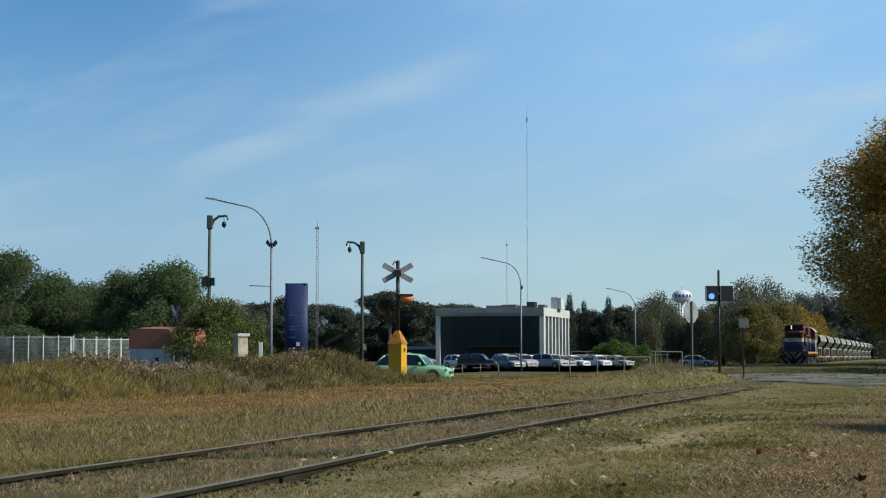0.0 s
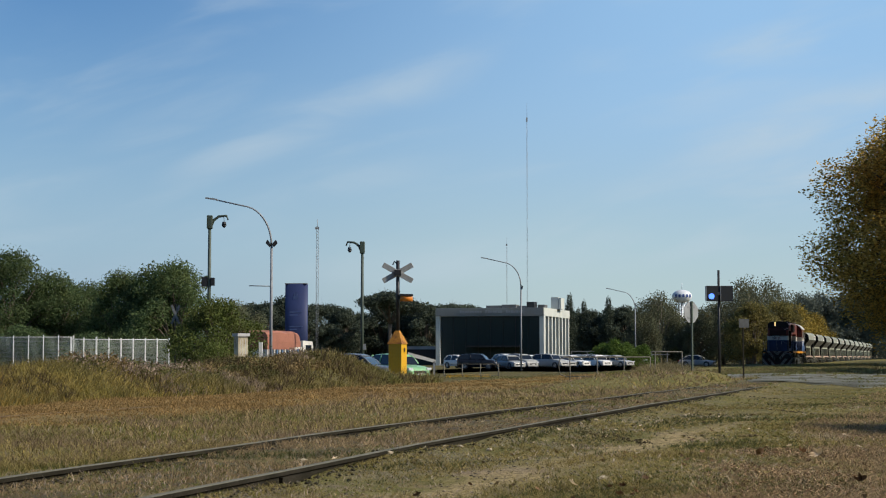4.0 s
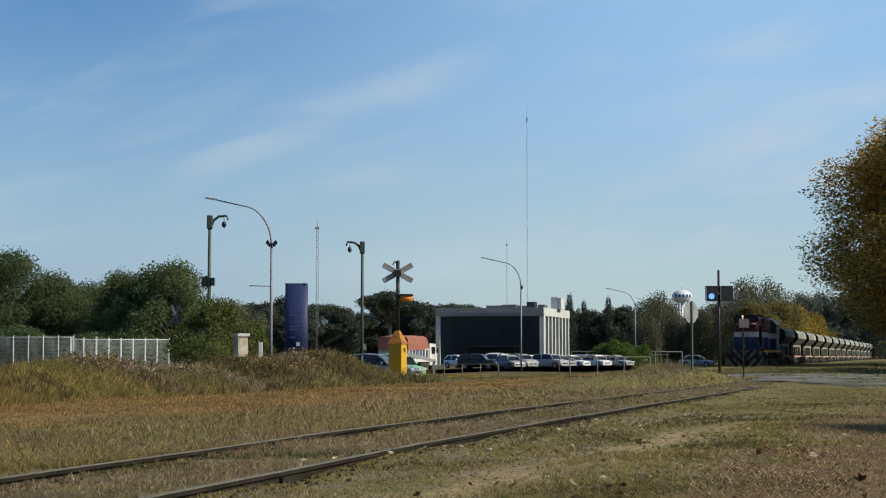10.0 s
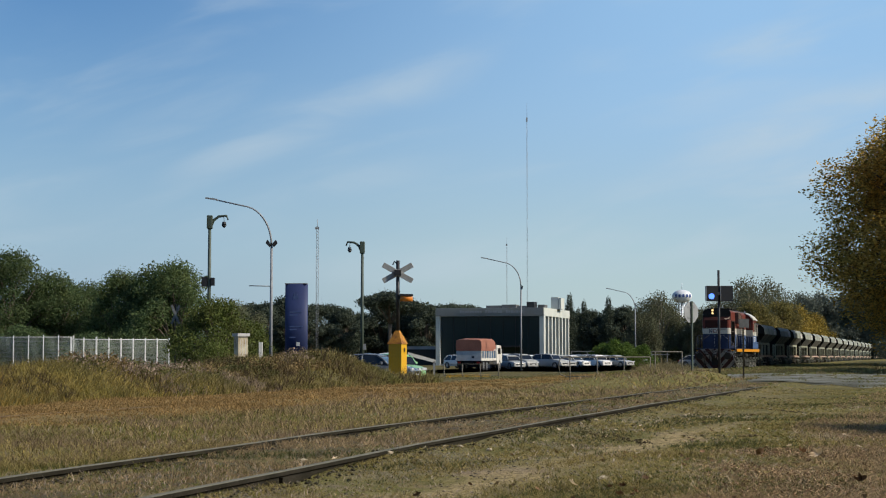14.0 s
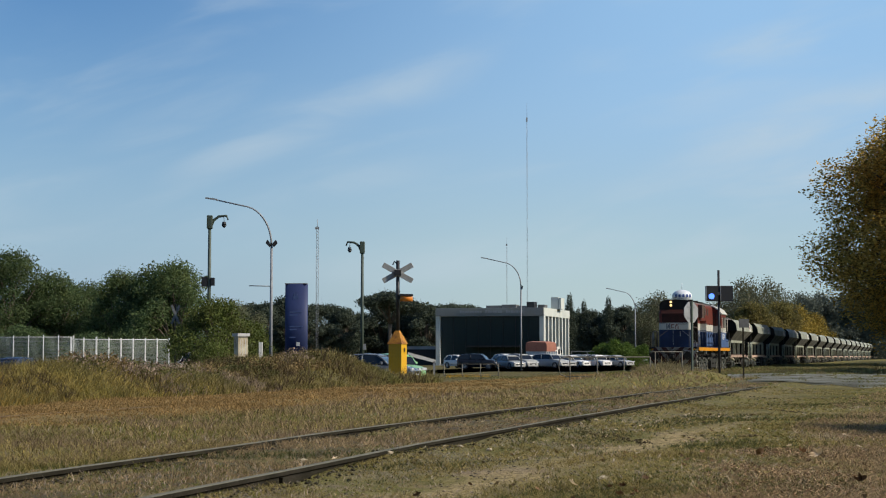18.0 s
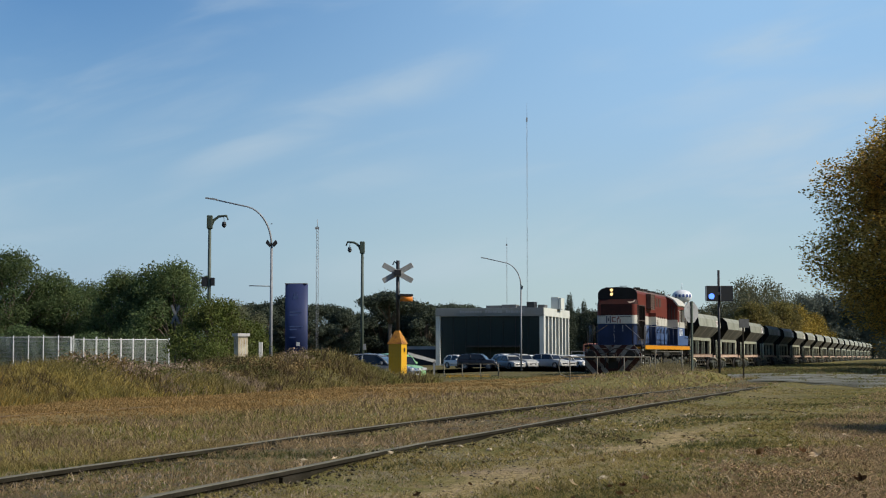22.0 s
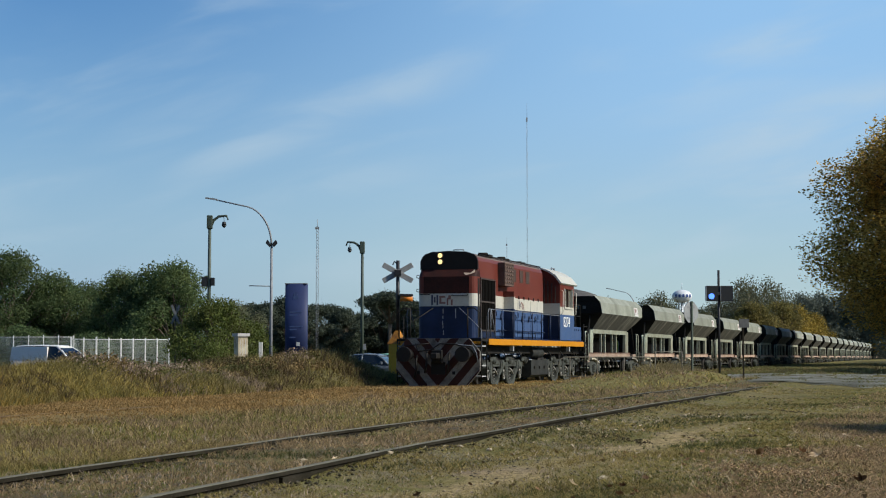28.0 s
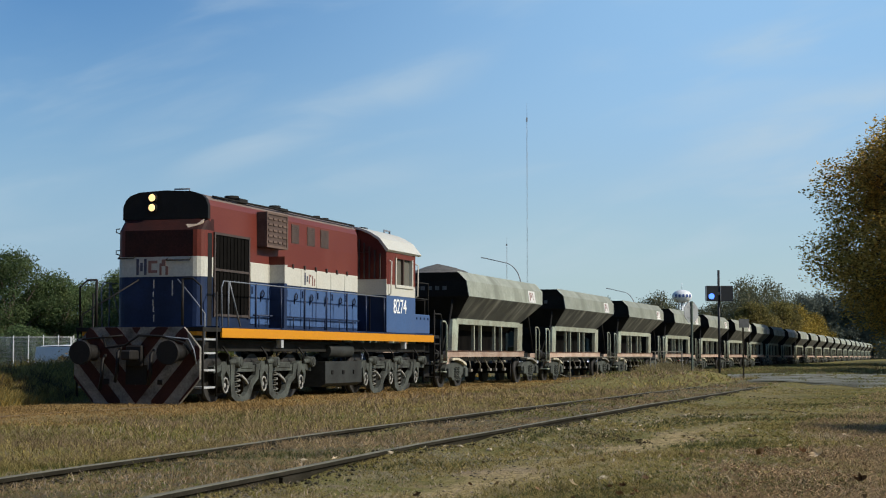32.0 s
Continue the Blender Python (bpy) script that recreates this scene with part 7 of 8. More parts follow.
            pipe(bm, [(s * wb * 0.995, o + a[0], a[1]), (s * (wb + wt) * 0.5, o + a[0] * 0.5 + b[0] * 0.5, a[1] * 0.44 + b[1] * 0.56), (s * wt * 1.0, o + b[0], b[1] - 0.04)], 0.05, 6)
            part("pillar", bm, pm, t)
        if kind in VANS:
            x0, x1 = sorted((s * wb * 0.9, s * (wb + 0.012)))
            bm = bmesh.new()
            x0, x1 = sorted((s * wt, s * wb))
            prism(bm, [(o + 2.05, belt - 0.03), (o + r3 + 0.02, belt - 0.03), (o + r2 + 0.05, H - 0.08), (o + 2.05, H - 0.08)], "x", x0, x1)
            part("side_panel", bm, pm, t)
        bm = bmesh.new()
        box(bm, min(s * W * 0.55, s * W * 0.93), max(s * W * 0.55, s * W * 0.93), o - 0.005, o + 0.12, 0.60, 0.74, 0.02)
        part("headlamp", bm, head_glass, t)
        bm = bmesh.new()
        box(bm, min(s * W * 0.62, s * W * 0.9), max(s * W * 0.62, s * W * 0.9), o + L - 0.1, o + L + 0.006, 0.66, belt - 0.1, 0.02)
        part("tail_lamp", bm, tail_red, t)
        bm = bmesh.new()
        box(bm, min(s * (W - 0.02), s * (W + 0.16)), max(s * (W - 0.02), s * (W + 0.16)), o + r0 + 0.25, o + r0 + 0.37, belt, belt + 0.13, 0.02)
        part("wing_mirror", bm, pm if colour != "silver" else matt_black, t)
        for ax in k["axle"]:
            share("wheel", WHEEL, t, pose(s * (W - 0.1), o + ax, 0.31))
            bm = bmesh.new()
            frustum(bm, (s * (W - 0.2), o + ax, 0.33), (s * (W + 0.004), o + ax, 0.33), 0.37, 0.37, 16)
            part("wheel_arch", bm, matt_black, t)
    part("grille", boxes((-W * 0.5, W * 0.5, o - 0.008, o + 0.03, 0.42, 0.58)), matt_black, t)
    part("front_bumper", boxes((-W * 0.8, W * 0.8, o - 0.03, o + 0.06, 0.26, 0.42)), pm, t)
    part("number_plate", boxes((-0.2, 0.2, o - 0.04, o - 0.028, 0.36, 0.46)), plate_white, t)
    part("rear_bumper", boxes((-W * 0.85, W * 0.85, o + L - 0.05, o + L + 0.03, 0.36, 0.55)), pm, t)
    return t


PARK = "cars in the car park"
for kind, colour, x, d, turn, label in (
        ("hatch", "white", 813, 186, 40, "white hatchback parked near the avenue"),
        ("suv", "black", 846, 172, 76, "black tall car parked broadside at the junction"),
        ("suv", "white", 889, 182, 205, "white tall car parked with its boot lit"),
        ("hatch", "silver", 903, 172, 28, "silver hatchback parked nose out"),
        ("suv", "grey", 922, 178, 35, "grey tall car parked nose out"),
        ("hatch", "white", 939, 186, 25, "white hatchback parked nose out"),
        ("sedan", "black", 951, 192, 40, "black sedan parked between paler cars"),
        ("suv", "silver", 973, 184, 50, "silver tall car parked nose out"),
        ("hatch", "grey", 990, 188, 45, "grey hatchback parked between paler cars"),
        ("sedan", "white", 1012, 192, 48, "white sedan parked nose out"),
        ("hatch", "blue", 1026, 198, 40, "blue-grey hatchback parked nose out"),
        ("hatch", "silver", 1041, 200, 40, "silver hatchback parked nose out"),
        ("hatch", "white", 1057, 196, 32, "white hatchback parked nose out"),
        ("sedan", "silver", 1072, 200, 45, "silver sedan parked nose out"),
        ("sedan", "grey", 1091, 196, 42, "grey sedan parked nose out"),
        ("suv", "black", 1109, 212, 40, "black tall car parked at the end of the row"),
        ("sedan", "silver", 1130, 216, 55, "silver sedan parked at the end of the row"),
        ("sedan", "grey", 1232, 200, 70, "grey sedan standing beyond the fence")):
    car(kind, colour, px(x, d), d, turn, label, "van" if kind in VANS else "car", PARK)

green_car = car("hatch", "green", px(735, 88), 88, 60, "light green hatchback waiting at the level crossing", "taxi")
grey_car = car("sedan", "blue", px(655, 97), 97, 62, "blue-grey sedan queuing behind the green hatchback")
white_car = car("small_van", "white", px(285, 108), 108, -95, "small white panel van driving along the avenue", "van")
dark_car = car("sedan", "dark", px(250, 110), 110, 95, "dark sedan driving along the avenue")
white_van = car("van", "white", px(100, 106), 106, 95, "white panel van stopping behind the bank", "van")

# lorry with a tarpaulin load
tarp = mat("red_brown_tarpaulin", (0.30, 0.12, 0.075), 0.8, 0, 0.3, 1.2, 14, 0.4, tint=(0.22, 0.09, 0.06))
lorry_white = mat("dirty_white_boards", (0.62, 0.60, 0.54), 0.7, 0, 0.25, 1.0, 14, 0.2)
lorry_blue = mat("blue_lorry_slats", (0.08, 0.17, 0.30), 0.6, 0, 0.25, 1.0, 14, 0.1)
lorry = thing("lorry", "lorry with white boards and a red-brown tarpaulin load", "lorry")
part("chassis", boxes((-0.45, 0.45, -2.6, 5.9, 0.6, 0.85)), grime, lorry)
tail = part("tailboard", boxes((-1.24, 1.24, 5.85, 5.95, 0.95, 1.9)), lorry_white, lorry)
part("hatch", boxes((-0.55, -0.3, 5.95, 5.97, 1.2, 1.42)), matt_black, tail)
for s in (-1, 1):
    xa, xb = sorted((s * 1.18, s * 1.26))
    part("sideboard", boxes((xa, xb, 0.0, 5.9, 0.95, 1.2)), lorry_white, lorry)
    for k in range(13):
        part("slat", boxes((xa, xb, 0.02 + 0.46 * k, 0.24 + 0.46 * k, 1.2, 1.95)), lorry_blue if k % 2 else lorry_white, lorry)
    part("top_rail", boxes((xa, xb, 0.0, 5.9, 1.95, 2.05)), lorry_white, lorry)
    for yy in (-1.6, 3.6, 4.8):
        share("wheel", WHEEL, lorry, pose(s * 1.05, yy, 0.48) @ Matrix.Diagonal((1.5, 1.55, 1.55, 1)))
part("bed", boxes((-1.2, 1.2, 0.0, 5.9, 0.85, 0.97)), grime, lorry)
bm = bmesh.new()
secs = []
rg = random.Random(9)
for yy, zt, wd in ((-0.05, 2.5, 1.16), (0.3, 2.98, 1.22), (1.4, 3.1, 1.27), (2.6, 3.02, 1.27), (3.8, 3.12, 1.28), (5.2, 3.06, 1.27), (5.98, 2.98, 1.26)):
    secs.append([(-wd, yy, 1.9), (-wd - 0.02, yy, 2.4), (-wd * 0.99, yy, zt - 0.14 + rg.uniform(-0.06, 0.06)), (-wd * 0.88, yy, zt - 0.02), (-0.3, yy, zt + rg.uniform(-0.03, 0.08)), (wd * 0.6, yy, zt + rg.uniform(-0.03, 0.06)), (wd * 0.97, yy, zt - 0.1 + rg.uniform(-0.06, 0.06)), (wd + 0.02, yy, 2.4), (wd, yy, 1.9)])
loft(bm, secs)
part("tarpaulin", bm, tarp, lorry, "sagging red-brown tarpaulin")
bm = bmesh.new()
loft(bm, [[(-1.15, -2.75, 0.7), (-1.15, -2.75, 1.6), (1.15, -2.75, 1.6), (1.15, -2.75, 0.7)], [(-1.2, -2.2, 0.65), (-1.15, -2.3, 2.45), (1.15, -2.3, 2.45), (1.2, -2.2, 0.65)], [(-1.2, -0.4, 0.65), (-1.15, -0.5, 2.5), (1.15, -0.5, 2.5), (1.2, -0.4, 0.65)]])
part("cab", bm, lorry_white, lorry)
for s in (-1, 1):
    part("cab_window", boxes((min(s * 1.16, s * 1.19), max(s * 1.16, s * 1.19), -2.0, -1.0, 1.6, 2.2)), car_glass, lorry)
    part("mirror", boxes((min(s * 1.25, s * 1.4), max(s * 1.25, s * 1.4), -2.3, -2.2, 1.7, 2.1)), matt_black, lorry)
    part("tail_lamp", boxes((min(s * 0.8, s * 1.1), max(s * 0.8, s * 1.1), 5.9, 5.98, 0.7, 0.85)), tail_red, lorry)
part("windscreen", boxes((-1.0, 1.0, -2.62, -2.52, 1.65, 2.3)), car_glass, lorry)

# a small dark bird that crosses the sky
feather = mat("dark_feather", (0.03, 0.028, 0.026), 0.8, 0, 0.2, 20, 60, 0)
bird = thing("bird", "small dark bird flying across the open sky", "bird")
bm = bmesh.new()
loft(bm, [[(0.5 * r * math.cos(k * 1.047), 0.5 * y, 0.5 * r * math.sin(k * 1.047)) for k in range(6)] for y, r in ((-0.12, 0.008), (-0.09, 0.028), (-0.03, 0.042), (0.05, 0.032), (0.12, 0.016), (0.18, 0.022))])
part("body", bm, feather, bird)
wings = []
for s in (-1, 1):
    bm = bmesh.new()
    prism(bm, [(0, -0.025), (s * 0.05, -0.035), (s * 0.11, -0.005), (s * 0.05, 0.015), (0, 0.025)], "z", -0.003, 0.003)
    wings.append(part("wing", bm, feather, bird))

# ---- grass ----
def ground_at(x, y):
    """Heights of the built ground, for arrays of places."""
    gx, gy, gz = GRID["x"], GRID["y"], GRID["z"]
    i = np.clip(np.searchsorted(gx, x) - 1, 0, len(gx) - 2)
    j = np.clip(np.searchsorted(gy, y) - 1, 0, len(gy) - 2)
    a, b = (x - gx[i]) / (gx[i + 1] - gx[i]), (y - gy[j]) / (gy[j + 1] - gy[j])
    return (gz[j, i] * (1 - a) + gz[j, i + 1] * a) * (1 - b) + (gz[j + 1, i] * (1 - a) + gz[j + 1, i + 1] * a) * b


def wave(x, y, f, s):
    """Cheap smooth field from 0 to 1 for arrays."""
    return 0.5 + 0.25 * (np.sin(x * f + 1.3 * s + 1.7 * np.sin(y * f * 0.7 + s)) + np.sin(y * f * 1.13 - s + 1.4 * np.sin(x * f * 0.6 + 2 * s)))


def scatter(rng, n, d0, d1, power):
    """Places inside the view's wedge, thinner with distance."""
    q = rng.random(n)
    e = 2 - power
    d = (d0 ** e + q * (d1 ** e - d0 ** e)) ** (1 / e)
    return (rng.random(n) * 2 - 1) * (0.285 * d + 0.6), d


def blades(rng, x, y, height, width, lean, tuft):
    """Bent blades in tufts round the given places: corners and triangles."""
    n = len(x)
    x, y, height = np.repeat(x, tuft), np.repeat(y, tuft), np.repeat(height, tuft)
    width = np.repeat(width, tuft)
    m = n * tuft
    a = rng.random(m) * 2 * np.pi
    spread = rng.random(m) * height * 0.35
    bx, by = x + np.cos(a) * spread, y + np.sin(a) * spread
    bz = ground_at(bx, by) - 0.01
    h = height * (0.5 + 0.75 * rng.random(m))
    t = a + rng.normal(size=m) * 0.8
    out = h * lean * (0.3 + rng.random(m))
    dx, dy = np.cos(t) * out, np.sin(t) * out
    s = rng.random(m) * np.pi
    wx, wy = np.cos(s) * width * 0.5, np.sin(s) * width * 0.25
    P = lambda px_, py_, pz_: np.stack([px_, py_, pz_], 1)
    v = np.stack([P(bx - wx, by - wy, bz), P(bx + wx, by + wy, bz), P(bx + dx * 0.35 + wx * 0.7, by + dy * 0.35 + wy * 0.7, bz + h * 0.6), P(bx + dx * 0.35 - wx * 0.7, by + dy * 0.35 - wy * 0.7, bz + h * 0.6), P(bx + dx, by + dy, bz + h)], 1).reshape(-1, 3)
    k = np.arange(m)[:, None] * 5
    tr = np.concatenate([k + np.array([0, 1, 2]), k + np.array([0, 2, 3]), k + np.array([3, 2, 4])])
    return v, tr


def off_path(x, y, u, v):
    """Little grass where feet have worn the path beside the siding."""
    off = np.abs(v - (12.47 + 0.094 * (u + 7.9)) + 0.5 * (wave(x, y, 1.3, 4) - 0.5))
    return np.where((u > -18) & (u < -5.8), np.clip((off - 0.1) / 0.3 + 0.9 * np.clip(wave(x, y, 2.1, 9) - 0.45, 0, 1), 0.15, 1), 1.0)


def turf(name, label, material, seed, n, d0, d1, power, keep, height, lean=0.6, tuft=4, w=0.005):
    rng = np.random.default_rng(seed)
    x, y = scatter(rng, n, d0, d1, power)
    dx, dy = x - TX, y - TY
    u, v = dx * SA + dy * CA, dx * CA - dy * SA
    p = keep(x, y, u, v) * off_path(x, y, u, v)
    ok = rng.random(n) < p
    x, y, u, v = x[ok], y[ok], u[ok], v[ok]
    h = height(x, y, u, v) * (0.7 + 0.6 * rng.random(len(x)))
    vv, tr = blades(rng, x, y, h, np.maximum(w, 0.00042 * y), lean, tuft)
    ob = new(name, soup(name, vv, tr, material))
    tagged(ob, label, "grass", kind="stuff")


straw = mat("straw_grass", (0.38, 0.295, 0.095), 0.9, 0, 0.2, 0.3, 3, 0, island=0.68, through_light=0.35, tint=(0.28, 0.22, 0.09))
brown_grass = mat("brown_grass", (0.235, 0.188, 0.062), 0.9, 0, 0.25, 0.3, 3, 0, island=0.68, through_light=0.35, tint=(0.30, 0.25, 0.11))
green_grass = mat("green_grass", (0.15, 0.155, 0.031), 0.9, 0, 0.25, 0.3, 3, 0, island=0.68, through_light=0.35, tint=(0.22, 0.19, 0.065))
pink_grass = mat("pinkish_seed_grass", (0.325, 0.235, 0.125), 0.9, 0, 0.25, 0.3, 3, 0, island=0.68, through_light=0.35, tint=(0.25, 0.18, 0.10))
bank_grass = mat("olive_bank_grass", (0.195, 0.168, 0.052), 0.9, 0, 0.3, 0.25, 3, 0, island=0.68, through_light=0.35, tint=(0.30, 0.22, 0.085))


def is_road(x, y):
    return ((y > 55) & (y < 69) & (x > 13.5)) | ((x > 13.3) & (y > 44) & (y < 84))


def m_near(x, y, u, v):        # this side of the siding
    pathy = 0.75 * np.clip(1.4 - np.abs(v - 12.0 - 0.06 * (u + 17) - 0.35 * (wave(x, y, 1.6, 1) - 0.5)) / 0.5, 0, 1) * (u < 0)
    pathy = np.maximum(pathy, 0.85 * np.clip(1 - np.abs(v - 11.1) / 0.45, 0, 1) * np.clip(2.2 * wave(x, y, 0.8, 4) - 0.5, 0, 1))
    return (v > 10.6) * (1 - 0.97 * pathy) * (0.35 + 0.65 * wave(x, y, 1.3, 2)) * (y < 60)


def m_lawn(x, y, u, v):        # thins out towards the brown foreground
    return m_near(x, y, u, v) * (1 - 0.7 * np.clip((v - 13.9 - 0.8 * wave(x, y, 0.7, 2)) / 0.7, 0, 1))


def m_between(x, y, u, v):     # the meadow between the tracks
    return ((v > 2.0 + 1.6 * wave(x, y, 0.3, 4)) & (v < 8.7) & ~is_road(x, y) & (y < 66)) * (0.55 + 0.45 * wave(x, y, 0.6, 3))


def m_four_foot(x, y, u, v):   # inside the siding's rails
    return ((np.abs(v - NEAR_V) < 0.8) | (np.abs(v - NEAR_V + 1.1) < 0.22)) * 1.0


def m_worn(x, y, u, v):
    return ((v < 3.2) & (v > -2.6) & ~is_road(x, y) & (y < 80)) * np.where(np.abs(np.abs(v) - 0.87) < 0.45, 1.0, (0.4 + 0.45 * wave(x, y, 0.5, 5)) * np.clip((32 - u) / 14, 0.25, 1))


def m_bank(x, y, u, v):
    return ((v < -2.2) & (v > -11) & (u < 28.5)) * 1.0


def m_apron(x, y, u, v):
    return ((x > 13.3) & (y > 44) & (y < 84)) * np.clip(2.4 * wave(x, y, 0.9, 3) - 1.2, 0, 1)


def m_far(x, y, u, v):
    return ((y > 68) & ~is_road(x, y) & (np.abs(v) > 1.0) & (v > -13) & (u > 30)) * (0.6 + 0.4 * wave(x, y, 0.2, 5))


turf("short_turf", "short dry olive and straw turf", straw, 1, 100000, 10.4, 60, 2.2, lambda x, y, u, v: m_lawn(x, y, u, v) * np.clip(2.0 * wave(x, y, 1.1, 3) - 0.3, 0.2, 1), lambda x, y, u, v: 0.014 + 0.022 * wave(x, y, 0.9, 4), 1.5, 5, 0.004)
turf("green_turf", "short green turf among dry stems", green_grass, 2, 70000, 10.4, 60, 2.3, lambda x, y, u, v: m_lawn(x, y, u, v) * np.clip(1.7 * wave(x, y, 0.55, 7) - 0.35 + 0.8 * np.clip(1 - np.abs(v - 13.4) / 0.9, 0, 1), 0, 1), lambda x, y, u, v: 0.018 + 0.024 * wave(x, y, 0.9, 4), 1.3, 5, 0.004)
turf("brown_turf", "brown and pinkish withered turf", pink_grass, 3, 46000, 10.4, 45, 2.6, lambda x, y, u, v: m_near(x, y, u, v) * (v > 13.4 + 1.0 * wave(x, y, 0.4, 6)), lambda x, y, u, v: 0.035 + 0.05 * wave(x, y, 0.9, 8), 1.3, 5, 0.004)
turf("olive_turf", "brown and olive withered turf near the path", brown_grass, 24, 110000, 10.4, 50, 2.2, lambda x, y, u, v: m_near(x, y, u, v) * np.clip(1.7 - 1.9 * wave(x, y, 1.1, 3), 0.25, 1), lambda x, y, u, v: 0.014 + 0.026 * wave(x, y, 1.3, 6), 1.5, 5, 0.004)
turf("dry_meadow", "dry brown meadow grass between the tracks", brown_grass, 4, 56000, 14, 66, 1.7, m_between, lambda x, y, u, v: 0.03 + 0.065 * wave(x, y, 0.7, 9) ** 2, 1.5, 5, 0.004)
turf("straw_meadow", "straw-coloured meadow grass between the tracks", straw, 5, 26000, 14, 66, 1.7, m_between, lambda x, y, u, v: 0.035 + 0.085 * wave(x, y, 0.8, 1) ** 2, 1.3, 3, 0.0035)
turf("green_meadow", "green tufts in the meadow", green_grass, 6, 46000, 14, 66, 1.7, lambda x, y, u, v: m_between(x, y, u, v) * np.clip(wave(x, y, 0.45, 3) * 2.2 - 0.95, 0, 1), lambda x, y, u, v: 0.04 + 0.065 * wave(x, y, 0.5, 2), 1.2, 4, 0.004)
turf("pink_meadow", "pinkish seed heads standing in the meadow", pink_grass, 14, 26000, 14, 66, 1.7, lambda x, y, u, v: m_between(x, y, u, v) * np.clip(wave(x, y, 0.35, 6) * 2.2 - 0.6, 0, 1), lambda x, y, u, v: 0.08 + 0.09 * wave(x, y, 0.5, 2), 0.9, 3, 0.004)
turf("siding_grass", "pinkish seed grass between the siding rails", pink_grass, 7, 46000, 10.4, 55, 1.9, m_four_foot, lambda x, y, u, v: 0.025 + 0.06 * wave(x, y, 1.1, 2) ** 2, 1.3, 5, 0.004)
turf("siding_green", "olive grass between the siding rails", green_grass, 15, 40000, 10.4, 55, 1.9, lambda x, y, u, v: m_four_foot(x, y, u, v) * np.clip(wave(x, y, 0.8, 4) * 2 - 0.5, 0, 1), lambda x, y, u, v: 0.025 + 0.04 * wave(x, y, 1.1, 5), 1.2, 4, 0.004)
turf("worn_grass", "short reddish worn grass along the main track", mat("rusty_short_grass", (0.345, 0.224, 0.082), 0.9, 0, 0.25, 0.3, 3, 0, island=0.68, through_light=0.35), 8, 200000, 24, 80, 1.5, m_worn, lambda x, y, u, v: np.where(np.abs(np.abs(v) - 0.87) < 0.45, 0.045, 0.055) * (0.6 + 0.8 * wave(x, y, 0.7, 3)), 1.1, 4, 0.004)
turf("bank_grass", "olive grass on the earth bank", bank_grass, 9, 120000, 26, 80, 1.2, m_bank, lambda x, y, u, v: 0.08 + 0.3 * wave(x, y, 1.1, 3) ** 2, 1.0, 5, 0.006)
turf("bank_green", "green grass on the earth bank", green_grass, 16, 80000, 26, 86, 1.2, lambda x, y, u, v: m_bank(x, y, u, v) * np.clip(wave(x, y, 0.3, 1) * 2.2 - 0.7, 0, 1), lambda x, y, u, v: 0.12 + 0.16 * wave(x, y, 0.6, 3), 1.0, 5, 0.006)
turf("bank_straw", "brown dry stems on the earth bank", brown_grass, 10, 34000, 26, 86, 1.2, lambda x, y, u, v: m_bank(x, y, u, v) * np.clip(wave(x, y, 0.35, 8) * 1.6 - 0.2, 0, 1), lambda x, y, u, v: 0.1 + 0.28 * wave(x, y, 1.3, 6) ** 2, 0.8, 4, 0.006)
turf("bank_weeds", "tall brown weeds on the earth bank", mat("dark_brown_weed", (0.10, 0.07, 0.032), 0.9, 0, 0.3, 0.3, 3, 0, island=0.5, through_light=0.3), 19, 30000, 26, 70, 1.2, lambda x, y, u, v: m_bank(x, y, u, v) * np.clip(3.2 * wave(x, y, 1.0, 5) - 1.7 + 0.5 * (u > 12), 0, 1), lambda x, y, u, v: np.where(u < 14, 0.14, 0.2) + 0.22 * wave(x, y, 1.7, 2), 0.9, 6, 0.008)
pale_flower = mat("pale_pink_seed_head", (0.35, 0.265, 0.19), 0.9, 0, 0.3, 0.3, 3, 0, island=0.6, through_light=0.3, tint=(0.20, 0.14, 0.09))
turf("bank_yellow", "yellow-green long grass on the earth bank", mat("yellow_bank_grass", (0.40, 0.315, 0.072), 0.9, 0, 0.3, 0.4, 3, 0, island=0.4, through_light=0.4, tint=(0.38, 0.22, 0.06)), 20, 60000, 26, 60, 1.2, lambda x, y, u, v: m_bank(x, y, u, v) * np.clip((10.5 - u) / 3, 0, 1) * np.clip(0.5 + wave(x, y, 0.8, 2), 0, 1), lambda x, y, u, v: 0.10 + 0.17 * wave(x, y, 1.1, 3), 1.0, 5, 0.006)
turf("bank_flowers", "pale dry seed heads on the earth bank", pale_flower, 11, 22000, 26, 60, 1.2, lambda x, y, u, v: m_bank(x, y, u, v) * (np.abs(u - 9.5) < 3.6), lambda x, y, u, v: 0.12 + 0.17 * wave(x, y, 0.9, 2), 0.8, 4, 0.009)
turf("far_grass", "dry grass beyond the crossing", mat("dull_verge_stems", (0.20, 0.16, 0.065), 0.9, 0, 0.25, 0.3, 3, 0, island=0.45, through_light=0.2, tint=(0.09, 0.07, 0.035)), 12, 16000, 66, 150, 1.2, m_far, lambda x, y, u, v: np.where(v > 1.5, 0.11, 0.06) * (0.5 + wave(x, y, 0.3, 3)), 0.8, 4, 0.01)
turf("apron_weeds", "weeds breaking through the gravel apron", green_grass, 21, 26000, 44, 84, 1.4, m_apron, lambda x, y, u, v: 0.05 + 0.08 * wave(x, y, 0.8, 6), 0.9, 4, 0.008)
